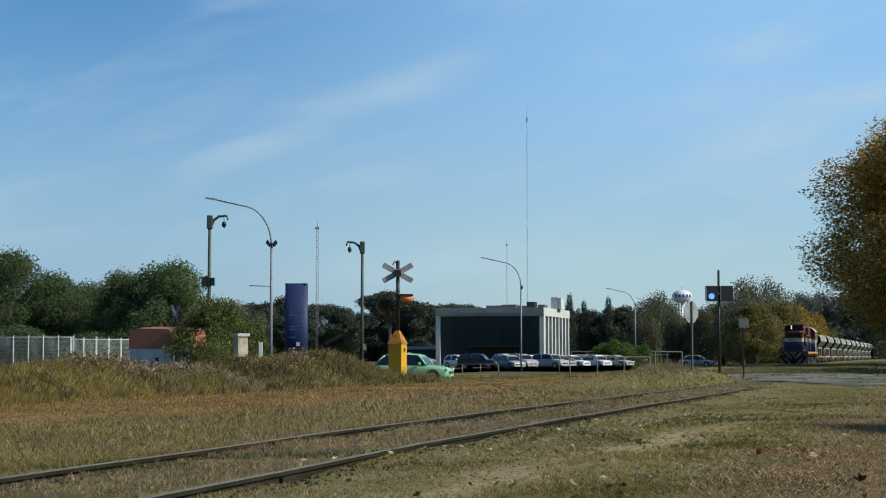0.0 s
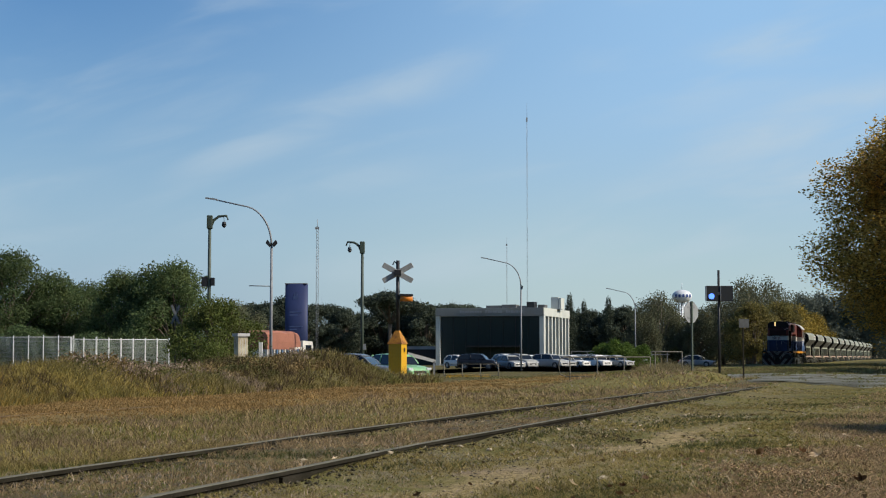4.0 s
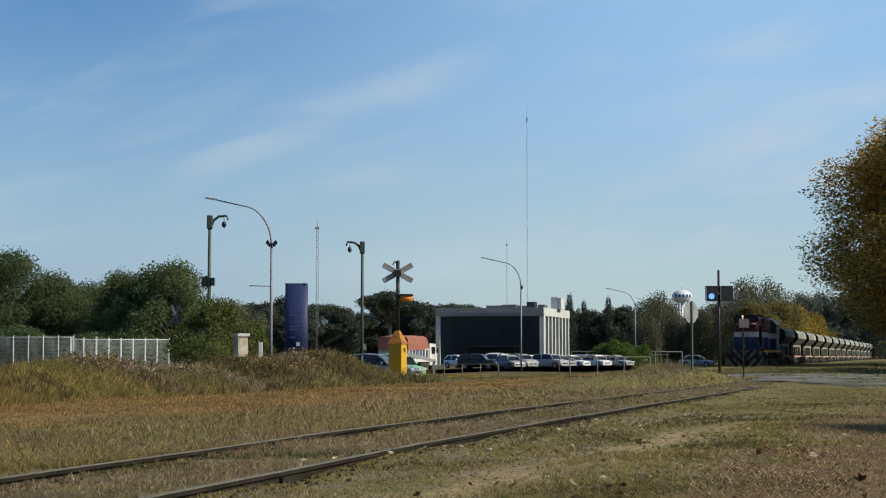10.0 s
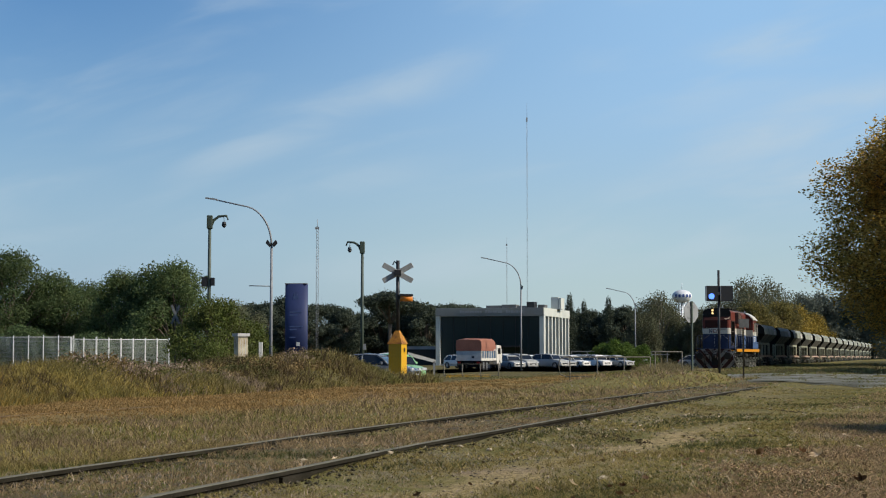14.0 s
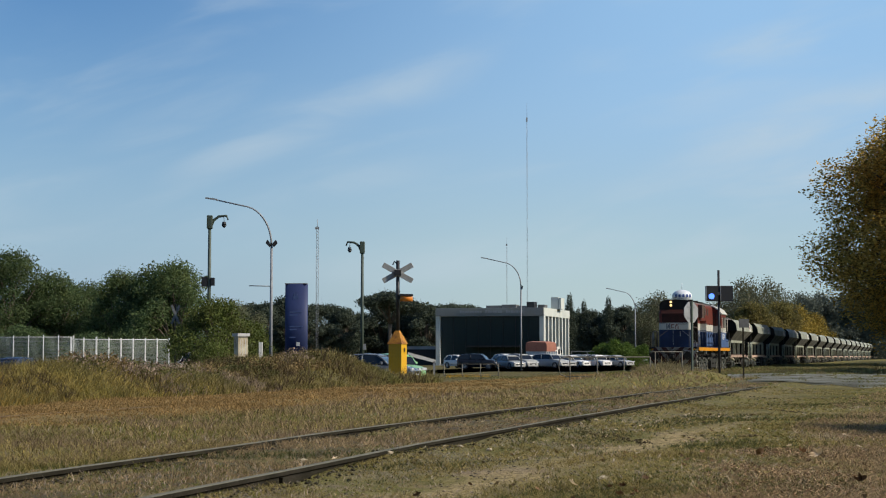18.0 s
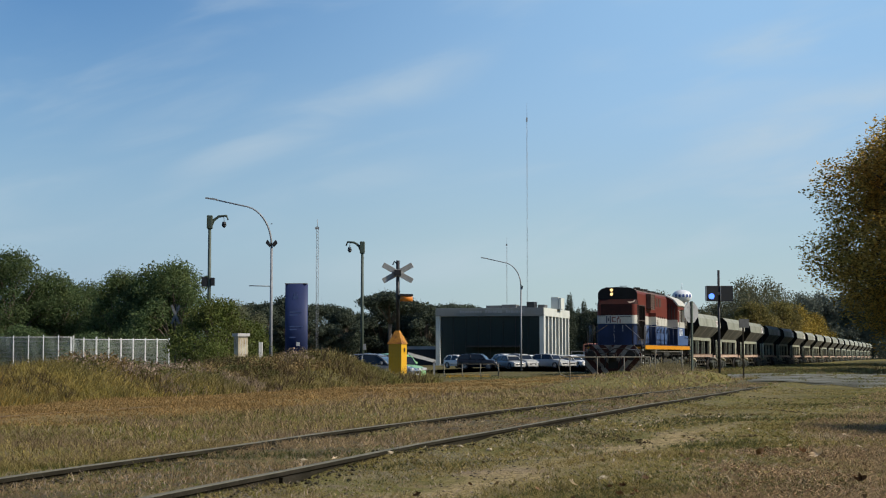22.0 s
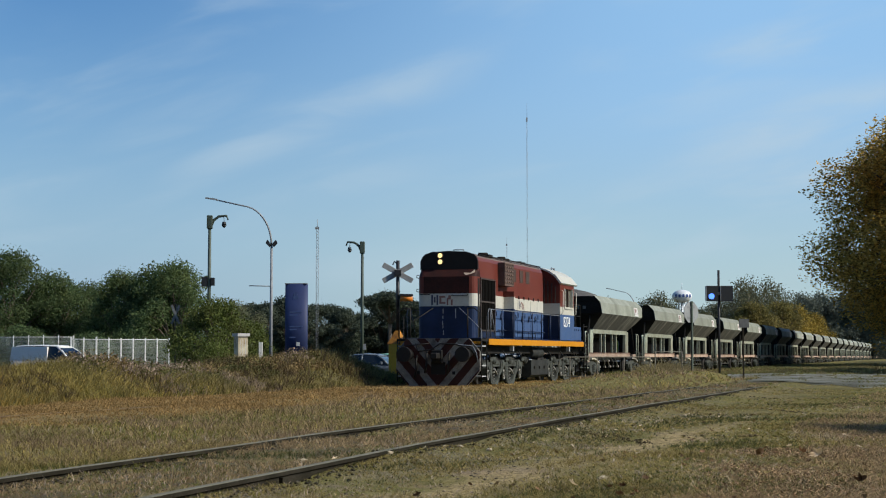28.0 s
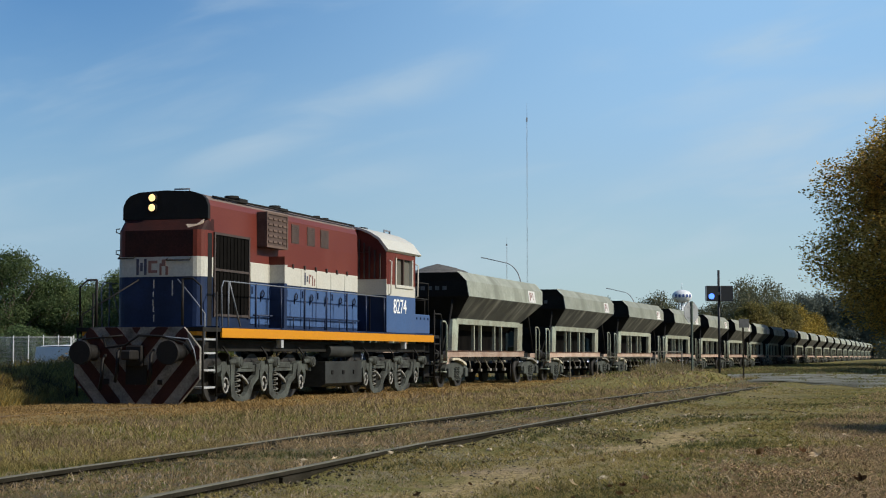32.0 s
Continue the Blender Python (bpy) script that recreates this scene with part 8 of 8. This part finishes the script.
turf("far_green_grass", "olive grass beyond the crossing", mat("dull_verge_grass", (0.15, 0.155, 0.05), 0.9, 0, 0.25, 0.3, 3, 0, island=0.45, through_light=0.2, tint=(0.12, 0.095, 0.04)), 13, 26000, 66, 170, 1.2, m_far, lambda x, y, u, v: np.where(v > 1.5, 0.11, 0.06) * (0.5 + wave(x, y, 0.25, 6)), 0.8, 4, 0.01)

def m_verge(x, y, u, v):       # tall weeds round the far railing
    side = 784 + 2850 * x / y
    return ((side > 1138) & (side < 1268) & (v > 2.6)) * np.clip(1.25 - np.abs(side - 1182) / 75, 0.12, 1)


turf("verge_weeds", "tall straw-coloured weeds round the far railing", mat("dull_straw_weed", (0.27, 0.215, 0.105), 0.9, 0, 0.3, 0.3, 3, 0, island=0.45, through_light=0.35, tint=(0.13, 0.12, 0.04)), 31, 60000, 60, 74, 1.2, m_verge, lambda x, y, u, v: 0.22 + 0.42 * np.clip(1.3 - np.abs(784 + 2850 * x / y - 1175) / 60, 0, 1) * (0.35 + 0.65 * wave(x, y, 2.3, 2)), 0.9, 5, 0.014)


def bank_weeds(name, label, material, seed, rows, size, shell):
    """Leafy weeds heaped along the bank: rows of sight lines from, to, how many, v from, to, half height, leaves."""
    rng = np.random.default_rng(seed)
    blobs, total = [], 0
    for x0, x1, n, v0, v1, h, m in rows:
        for k in range(n):
            q = (x0 + (x1 - x0) * (k + rng.random()) / n - 784) / 2850.5
            v = v0 + (v1 - v0) * rng.random()
            u = (q * (TY - v * SA) - TX - v * CA) / (SA - q * CA)
            p = along(u, v)
            r = h * (0.6 + 0.7 * rng.random())
            blobs.append(((p.x, p.y, ground_z(p.x, p.y) + r * 0.45), (r * 1.5, r * 1.3, r)))
        total += m
    ob = new(name, leaves(rng, blobs, total, size, material, shell, 0.2))
    tagged(ob, label, "weeds", kind="stuff")


weed_green = mat("dull_green_weed", (0.115, 0.115, 0.042), 0.9, 0, 0.3, 0.5, 6, 0, island=0.45, through_light=0.35, tint=(0.10, 0.075, 0.03), shine=0.1)
weed_rust = mat("rusty_withered_weed", (0.26, 0.185, 0.085), 0.9, 0, 0.3, 0.5, 6, 0, island=0.5, through_light=0.35, tint=(0.10, 0.085, 0.035), shine=0.1)
weed_pale = mat("bleached_seed_cluster", (0.30, 0.23, 0.17), 0.9, 0, 0.35, 2.0, 8, 0, island=0.5, through_light=0.3, tint=(0.2, 0.14, 0.10), shine=0.1)
bank_weeds("leafy_weeds", "low dull green weeds heaped along the bank", weed_green, 41, ((120, 260, 16, -6.5, -4.2, 0.24, 6000), (240, 345, 16, -6, -3.6, 0.19, 7000), (335, 505, 34, -6.5, -3.4, 0.15, 16000), (500, 640, 14, -5.5, -3.8, 0.13, 3000)), 0.06, 0.4)
bank_weeds("withered_weeds", "rusty withered weeds along the crest of the bank", weed_rust, 42, ((115, 240, 12, -6.2, -4.6, 0.24, 5000), (345, 500, 14, -5.6, -3.6, 0.17, 5000), (480, 640, 40, -6.4, -3.6, 0.15, 12000)), 0.06, 0.4)
bank_weeds("seed_clusters", "bleached seed clusters standing on the bank", weed_pale, 43, ((122, 215, 20, -6.2, -4.4, 0.28, 2200), (225, 345, 30, -6.2, -3.4, 0.24, 4500), (500, 630, 16, -6, -4.0, 0.22, 1500)), 0.05, 0.85)

pale_stem = mat("pale_dry_stem", (0.40, 0.32, 0.20), 0.9, 0, 0.25, 0.3, 3, 0, island=0.5, through_light=0.3, tint=(0.30, 0.19, 0.11))
turf("tangled_stems", "tangled pale brown dry stems in the foreground", pale_stem, 17, 11000, 10.4, 22, 2.2, lambda x, y, u, v: (v > 13.3 + 0.9 * wave(x, y, 0.7, 3)) * np.clip(1.6 * wave(x, y, 0.8, 5) - 0.25, 0, 1), lambda x, y, u, v: 0.035 + 0.045 * wave(x, y, 1.5, 1), 1.9, 4, 0.005)
turf("dark_moss_turf", "dark green short turf patches in the foreground", mat("dark_turf", (0.075, 0.085, 0.025), 0.9, 0, 0.3, 0.5, 4, 0, island=0.45, through_light=0.3), 18, 56000, 10.4, 40, 2.3, lambda x, y, u, v: m_near(x, y, u, v) * np.clip(2.4 * wave(x, y, 0.75, 9) - 1.0, 0, 1), lambda x, y, u, v: 0.025 + 0.03 * wave(x, y, 1.5, 1), 1.2, 5, 0.004)

seed_head = mat("bleached_seed_head", (0.50, 0.42, 0.33), 0.9, 0, 0.3, 0.3, 3, 0, island=0.5, through_light=0.3, tint=(0.32, 0.22, 0.16))
turf("siding_seed_heads", "bleached seed heads between the siding rails", seed_head, 22, 12000, 10.4, 50, 1.9, lambda x, y, u, v: m_four_foot(x, y, u, v) * np.clip(2 * wave(x, y, 1.2, 3) - 0.5, 0, 1), lambda x, y, u, v: 0.025 + 0.04 * wave(x, y, 1.4, 2), 1.1, 2, 0.007)
turf("meadow_seed_heads", "bleached seed heads in the dry meadow", seed_head, 23, 5000, 15, 60, 1.8, lambda x, y, u, v: m_between(x, y, u, v) * np.clip(2 * wave(x, y, 0.6, 7) - 0.6, 0, 1), lambda x, y, u, v: 0.05 + 0.06 * wave(x, y, 0.8, 2), 0.9, 2, 0.006)

turf("near_tufts", "brown grass tufts in patches beside the siding", brown_grass, 61, 26000, 10.4, 34, 2.2, lambda x, y, u, v: (v > 10.75) * np.clip(2.6 * wave(x, y, 1.7, 4) - 1.15, 0, 1), lambda x, y, u, v: 0.03 + 0.035 * wave(x, y, 2.3, 1), 1.2, 6, 0.005)
turf("near_stems", "bleached dry stems scattered over the near turf", seed_head, 62, 9000, 10.4, 32, 2.2, lambda x, y, u, v: (v > 10.75) * np.clip(1.8 * wave(x, y, 1.1, 8) - 0.3, 0.1, 1), lambda x, y, u, v: 0.025 + 0.035 * wave(x, y, 1.9, 3), 1.6, 3, 0.004)
turf("meadow_tufts", "pinkish brown tufts in the meadow between the tracks", mat("pinkish_tuft", (0.265, 0.19, 0.115), 0.9, 0, 0.25, 0.3, 3, 0, island=0.68, through_light=0.35, tint=(0.16, 0.11, 0.06)), 63, 30000, 15, 62, 1.8, lambda x, y, u, v: m_between(x, y, u, v) * np.clip(2.4 * wave(x, y, 1.1, 5) - 0.8, 0, 1), lambda x, y, u, v: 0.06 + 0.07 * wave(x, y, 1.3, 2), 1.0, 4, 0.005)

# dark grass laid where the ledges of the old cart ruts cast their shadow line
def m_rut(x, y, u, v):
    a = np.interp(x, [-0.5, 0.7, 1.75, 3.5, 5.6, 7.5], [15.6, 17.8, 22.3, 23.5, 25.6, 26.6])
    b = np.interp(x, [-0.5, 1.0, 2.2, 4.0, 6.0], [14.4, 15.8, 18.2, 19.8, 21.4])
    wob = 0.5 * (wave(x, y, 1.2, 3) - 0.5)
    return ((np.abs(y - a + wob) < 0.30) | (np.abs(y - b + wob) < 0.22)) * np.clip(2.2 * wave(x, y, 0.9, 6) - 0.45, 0, 1)


turf("rut_grass", "dark grass standing in for shade along the ruts", mat("rut_shade_blade", (0.085, 0.095, 0.028), 0.9, 0, 0.3, 0.5, 4, 0, island=0.5, through_light=0.3), 71, 16000, 13, 28, 1.2, m_rut, lambda x, y, u, v: 0.035 + 0.05 * wave(x, y, 1.6, 2), 1.2, 5, 0.005)

# stones on the path and fallen leaves
def stones(seed, n):
    rng = np.random.default_rng(seed)
    x, y = scatter(rng, n, 12, 42, 2.2)
    dx, dy = x - TX, y - TY
    v = dx * CA - dy * SA
    ok = (v > 10.7) & (rng.random(n) < np.clip(1.15 - np.abs(v - 11.9) / 1.3, 0.03, 1))
    x, y = x[ok], y[ok]
    m = len(x)
    s = 0.005 + 0.016 * rng.random(m) ** 5
    z = ground_at(x, y)
    oct_ = np.array([(1, 0, 0), (0, 1, 0), (-1, 0, 0), (0, -1, 0), (0, 0, 0.75), (0, 0, -0.5)])
    vv = oct_[None] * s[:, None, None] * (0.6 + 0.7 * rng.random((m, 6, 1))) + np.stack([x, y, z + s * 0.2], 1)[:, None]
    k = np.arange(m)[:, None] * 6
    f = np.array([(0, 1, 4), (1, 2, 4), (2, 3, 4), (3, 0, 4), (1, 0, 5), (2, 1, 5), (3, 2, 5), (0, 3, 5)])
    ob = new("path_stones", soup("path_stones", vv.reshape(-1, 3), (k[:, :, None] + f[None]).reshape(-1, 3), mat("path_stone", (0.21, 0.17, 0.11), 0.9, 0, 0.3, 2, 30, 0.3, island=0.5)))
    tagged(ob, "small pale stones scattered on the path", "stones", kind="stuff")


stones(3, 11000)


def scraps(seed, n):
    """Small curled leaf scraps lying on the brown foreground."""
    rng = np.random.default_rng(seed)
    x, y = scatter(rng, n, 10.4, 30, 2.2)
    v = (x - TX) * CA - (y - TY) * SA
    edge = 13.3 + 0.9 * wave(x, y, 0.7, 3)
    ok = rng.random(n) < np.clip((v - edge) / 0.5, 0.0, 1) * np.clip(1.5 * wave(x, y, 1.3, 5) + 0.1, 0, 1)
    x, y = x[ok], y[ok]
    m = len(x)
    c = np.stack([x, y, ground_at(x, y) + 0.012 + 0.035 * rng.random(m)], 1)
    a = rng.normal(size=(m, 3)) * (1, 1, 0.75)
    a /= np.linalg.norm(a, axis=1)[:, None]
    b = np.cross(a, rng.normal(size=(m, 3)))
    b /= np.linalg.norm(b, axis=1)[:, None]
    k = np.cross(a, b)
    s = (0.010 + 0.016 * rng.random(m) ** 2)[:, None]
    vv = np.stack([c - a * s, c + b * s * 0.28 + k * s * 0.15, c + a * s, c - b * s * 0.28 + k * s * 0.15], 1).reshape(-1, 3)
    q = np.arange(m)[:, None] * 4
    ob = new("leaf_scraps", soup("leaf_scraps", vv, np.concatenate([q + np.array([0, 1, 2]), q + np.array([0, 2, 3])]), mat("brown_leaf_scrap", (0.34, 0.235, 0.14), 0.85, 0, 0.3, 2, 20, 0, island=0.65, through_light=0.2, tint=(0.20, 0.12, 0.065), shine=0.2)))
    tagged(ob, "curled brown leaf scraps lying thick on the turf", "leaves", kind="stuff")


scraps(51, 130000)


def gravel_patch(seed, n):
    rng = np.random.default_rng(seed)
    u = -21 + 17 * rng.random(n)
    v = 10.75 + np.abs(rng.normal(size=n)) * 0.6
    x, y = TX + u * SA + v * CA, TY + u * CA - v * SA
    ok = rng.random(n) < np.clip(1.9 * wave(x, y, 1.2, 6) - 0.4, 0.05, 1)
    x, y = x[ok], y[ok]
    m = len(x)
    s = 0.004 + 0.011 * rng.random(m) ** 3
    oct_ = np.array([(1.2, 0, 0), (0, 1.2, 0), (-1.2, 0, 0), (0, -1.2, 0), (0, 0, 0.8), (0, 0, -0.5)])
    vv = oct_[None] * s[:, None, None] * (0.6 + 0.7 * rng.random((m, 6, 1))) + np.stack([x, y, ground_at(x, y) + s * 0.3], 1)[:, None]
    k = np.arange(m)[:, None] * 6
    f = np.array([(0, 1, 4), (1, 2, 4), (2, 3, 4), (3, 0, 4), (1, 0, 5), (2, 1, 5), (3, 2, 5), (0, 3, 5)])
    ob = new("grey_gravel", soup("grey_gravel", vv.reshape(-1, 3), (k[:, :, None] + f[None]).reshape(-1, 3), mat("grey_gravel_stone", (0.20, 0.178, 0.125), 0.9, 0, 0.3, 2, 30, 0.3, island=0.6)))
    tagged(ob, "grey gravel spilled beside the siding", "stones", kind="stuff")


gravel_patch(52, 6500)
# single pale stones beside the siding
pale_stone = mat("pale_limestone", (0.46, 0.39, 0.27), 0.9, 0, 0.3, 12, 60, 0.3, spread=0.2)
rg = random.Random(17)
for x, y, r in ((0.19, 17.25, 0.05), (0.49, 17.2, 0.055), (-0.22, 16.8, 0.06), (-0.52, 15.6, 0.07), (1.32, 13.4, 0.07), (-1.3, 15.1, 0.05), (1.95, 22.9, 0.06), (4.2, 28.0, 0.07), (0.02, 17.3, 0.04), (2.3, 24.3, 0.05)):
    bm = bmesh.new()
    bmesh.ops.create_icosphere(bm, subdivisions=1, radius=r * 0.6)
    for w in bm.verts:
        w.co = Vector((w.co.x * 1.3, w.co.y, w.co.z * 0.6)) * rg.uniform(0.75, 1.15)
    solid("stone", bm, pale_stone, "pale broken stone lying on the turf", "stone", "pale stones beside the siding", at=Matrix.Translation((x, y, ground_z(x, y) + 0.01)) @ pose(0, 0, 0, 0, 0, rg.uniform(0, 360)))


# dark clods of broken earth that draw the shadow lines of old ruts
def clods(seed):
    rng = np.random.default_rng(seed)
    ps = []
    for (xa, ya), (xb, yb), n in (((1.5, 22.6), (2.0, 20.9), 45), ((2.0, 20.9), (2.5, 19.4), 60), ((7.4, 39.5), (10.8, 37.6), 80), ((6.0, 31.6), (6.7, 28.2), 60), ((3.1, 20.4), (5.2, 20.9), 50), ((-3, 16.6), (3.4, 25), 60)):
        t = rng.random(n)
        ps.append(np.stack([xa + (xb - xa) * t + rng.normal(size=n) * 0.07, ya + (yb - ya) * t + rng.normal(size=n) * 0.07], 1))
    p = np.concatenate(ps)
    m = len(p)
    s = 0.008 + 0.02 * rng.random(m) ** 2
    z = ground_at(p[:, 0], p[:, 1])
    oct_ = np.array([(1.6, 0, 0), (0, 1.2, 0), (-1.6, 0, 0), (0, -1.2, 0), (0, 0, 0.9), (0, 0, -0.5)])
    vv = oct_[None] * s[:, None, None] * (0.6 + 0.7 * rng.random((m, 6, 1))) + np.stack([p[:, 0], p[:, 1], z + s * 0.3], 1)[:, None]
    k = np.arange(m)[:, None] * 6
    f = np.array([(0, 1, 4), (1, 2, 4), (2, 3, 4), (3, 0, 4), (1, 0, 5), (2, 1, 5), (3, 2, 5), (0, 3, 5)])
    ob = new("earth_clods", soup("earth_clods", vv.reshape(-1, 3), (k[:, :, None] + f[None]).reshape(-1, 3), mat("dark_clod", (0.10, 0.08, 0.045), 0.95, 0, 0.4, 2, 30, 0.3, island=0.5, shine=0.1)))
    tagged(ob, "dark earth clods standing in for rut shadows", "earth", kind="stuff")


clods(8)


# dark ballast heaped against the siding rails
def rail_ballast(seed, n):
    rng = np.random.default_rng(seed)
    u = -23 + 42 * rng.random(n) ** 1.5
    side = rng.integers(0, 2, n) * 2 - 1
    v = np.array([NEAR_V + near_wander(a) for a in u]) + side * 0.874 + (0.07 + np.abs(rng.normal(size=n)) * 0.11) * (rng.integers(0, 2, n) * 2 - 1)
    x, y = TX + u * SA + v * CA, TY + u * CA - v * SA
    s = 0.007 + 0.015 * rng.random(n) ** 2
    z = ground_at(x, y)
    oct_ = np.array([(1.3, 0, 0), (0, 1.3, 0), (-1.3, 0, 0), (0, -1.3, 0), (0, 0, 0.9), (0, 0, -0.6)])
    vv = oct_[None] * s[:, None, None] * (0.6 + 0.7 * rng.random((n, 6, 1))) + np.stack([x, y, z + s * 0.4], 1)[:, None]
    k = np.arange(n)[:, None] * 6
    f = np.array([(0, 1, 4), (1, 2, 4), (2, 3, 4), (3, 0, 4), (1, 0, 5), (2, 1, 5), (3, 2, 5), (0, 3, 5)])
    ob = new("rail_ballast", soup("rail_ballast", vv.reshape(-1, 3), (k[:, :, None] + f[None]).reshape(-1, 3), mat("dark_ballast", (0.055, 0.05, 0.036), 0.95, 0, 0.5, 2, 30, 0.3, island=0.7, shine=0.1)))
    tagged(ob, "dark crushed ballast against the siding rails", "stones", kind="stuff")


rail_ballast(12, 5200)
leaf_litter = mat("brown_fallen_leaf", (0.24, 0.14, 0.07), 0.8, 0, 0.3, 5, 40, 0.1, spread=0.6, through_light=0.2)
litter_pale = mat("pale_fallen_leaf", (0.72, 0.60, 0.42), 0.8, 0, 0.25, 5, 40, 0.1, spread=0.3, through_light=0.2)


def leaf_shape(mt, curl):
    bm = bmesh.new()
    out = [(0, -0.06), (0.035, -0.05), (0.05, -0.01), (0.075, 0.02), (0.035, 0.03), (0.02, 0.075), (0, 0.055), (-0.02, 0.075), (-0.035, 0.03), (-0.075, 0.02), (-0.05, -0.01), (-0.035, -0.05)]
    mid = bm.verts.new((0, 0, 0))
    ring = [bm.verts.new((x, y, curl * (x * x + y * y) * 60)) for x, y in out]
    for k in range(len(ring)):
        bm.faces.new((mid, ring[k], ring[(k + 1) % len(ring)]))
    bmesh.ops.solidify(bm, geom=bm.faces[:], thickness=0.003)
    return mesh_of("leaf", bm, mt)


LEAF = [leaf_shape(leaf_litter, 0.10), leaf_shape(leaf_litter, 0.16), leaf_shape(litter_pale, 0.08)]
litter = thing("fallen_leaves", "scattered curled brown plane leaves on the turf", "leaves")
rg = random.Random(31)
spots = [(15.8, 3.65), (15.9, 3.52), (15.4, 3.02), (12.9, 3.33), (12.7, 2.28), (12.3, 0.98)]
for k in range(150):
    d = 11.5 + 22 * rg.random() ** 1.6
    x = rg.uniform(0.08 if d < 16 else 0.03, 0.28) * d
    if k % 6 == 0:
        x = rg.uniform(-0.27, 0.1) * d
    if k < 6:
        d, x = spots[k]
    z = ground_z(x, d) + (0.085 if k < 6 else 0.04)
    s = rg.uniform(0.22, 0.5) if k > 5 else (1.1, 0.7, 0.8, 0.8, 0.6, 0.6)[k]
    share("leaf", LEAF[2 if rg.random() < 0.2 or k in (0, 4, 5) else k % 2], litter, Matrix.Translation((x, d, z)) @ pose(0, 0, 0, rg.uniform(-40, 40), rg.uniform(-40, 40), rg.uniform(0, 360)) @ Matrix.Scale(s, 4))


# ---- motion ----
def road_pose(x, y, turn):
    return Matrix.Translation((x, y, ground_z(x, y) + 0.04)) @ pose(0, 0, 0, 0, 0, turn)


def motions():
    train_motion()
    # lorry drives off along the avenue; its nose is -y, so it is turned about
    walk(lorry, [(t, road_pose(x + 1.63, y + 5.67, 180 - 16)) for t, x, y in (
        (0, -15.95, 88), (3, -13.1, 98), (6, -10.05, 109), (9, -5.5, 124), (13, 0.65, 148), (16, 6.6, 173), (19, 13.4, 200), (22, 21.2, 230), (26, 32.5, 274), (32, 52, 345))])
    # green hatchback backs away from the crossing, then waits
    rows = [(t, Matrix.Translation((px(x - 3, d), d, -0.56)) @ pose(0, 0, 0, 0, 0, a)) for t, x, d, a in ((0, 736, 84, 76), (0.5, 731, 84.4, 74), (1, 726, 85, 71), (2, 712, 86, 60), (3, 710, 87, 49), (4, 707, 87.6, 39), (5.5, 705, 88, 31), (8, 705, 88, 31), (32, 705, 88, 31))]
    walk(green_car, rows)
    walk(grey_car, [(t, Matrix.Translation((px(x, 81), 81, -0.52)) @ pose(0, 0, 0, 0, 0, 74)) for t, x in ((0, 528), (2, 570), (4, 634), (5.5, 660), (8, 664), (32, 664))])
    # a small bird crosses the sky
    sky_way = [(t, Matrix.Translation((px(x, 100), 100, 0.927 + (626.3 - y) * 100 / 2850)) @ pose(0, 0, 0, 0, 0, -90)) for t, x, y in ((0, 6200, 430), (17, 1745, 430), (19, 1219, 425), (19.5, 1079, 454), (20, 941, 461), (20.5, 812, 437), (21, 685, 412), (22, 480, 396), (23, 348, 381), (25, 0, 360), (32, -1250, 300))]
    walk(bird, sky_way)
    for wing, s in zip(wings, (-1, 1)):
        walk(wing, [(k * 0.25, pose(0, 0, 0, 0, s * (-32 if k % 2 else 26), 0)) for k in range(129)])
    # a white van comes down the avenue and a dark sedan goes up it; another van stops behind the bank
    walk(white_car, [(t, road_pose(-18.5 + 0.31 * (d - 98), d, -17.2)) for t, d in ((0, 262), (8, 192), (13, 151), (16, 125), (17, 116), (18, 106), (18.5, 101), (19, 96.6), (19.5, 92.4), (20, 88.3), (20.5, 84.4), (22, 72), (25, 50), (32, 2))])
    walk(dark_car, [(t, road_pose(-13.9 + 0.3 * (d - 98), d, 163)) for t, d in ((0, -30), (12, 40), (18, 77), (19.5, 86), (20, 89), (21, 96), (22, 103.5), (24, 120), (27, 150), (32, 215))])
    walk(white_van, [(t, Matrix.Translation((px(x, 86), 86, -0.52)) @ pose(0, 0, 0, 0, 0, 70)) for t, x in ((0, -2600), (12, -1250), (20, -560), (25, -170), (26.5, -28), (27.5, 60), (28, 97), (28.5, 122), (29, 134), (29.5, 139), (30, 140), (32, 140))])


motions()
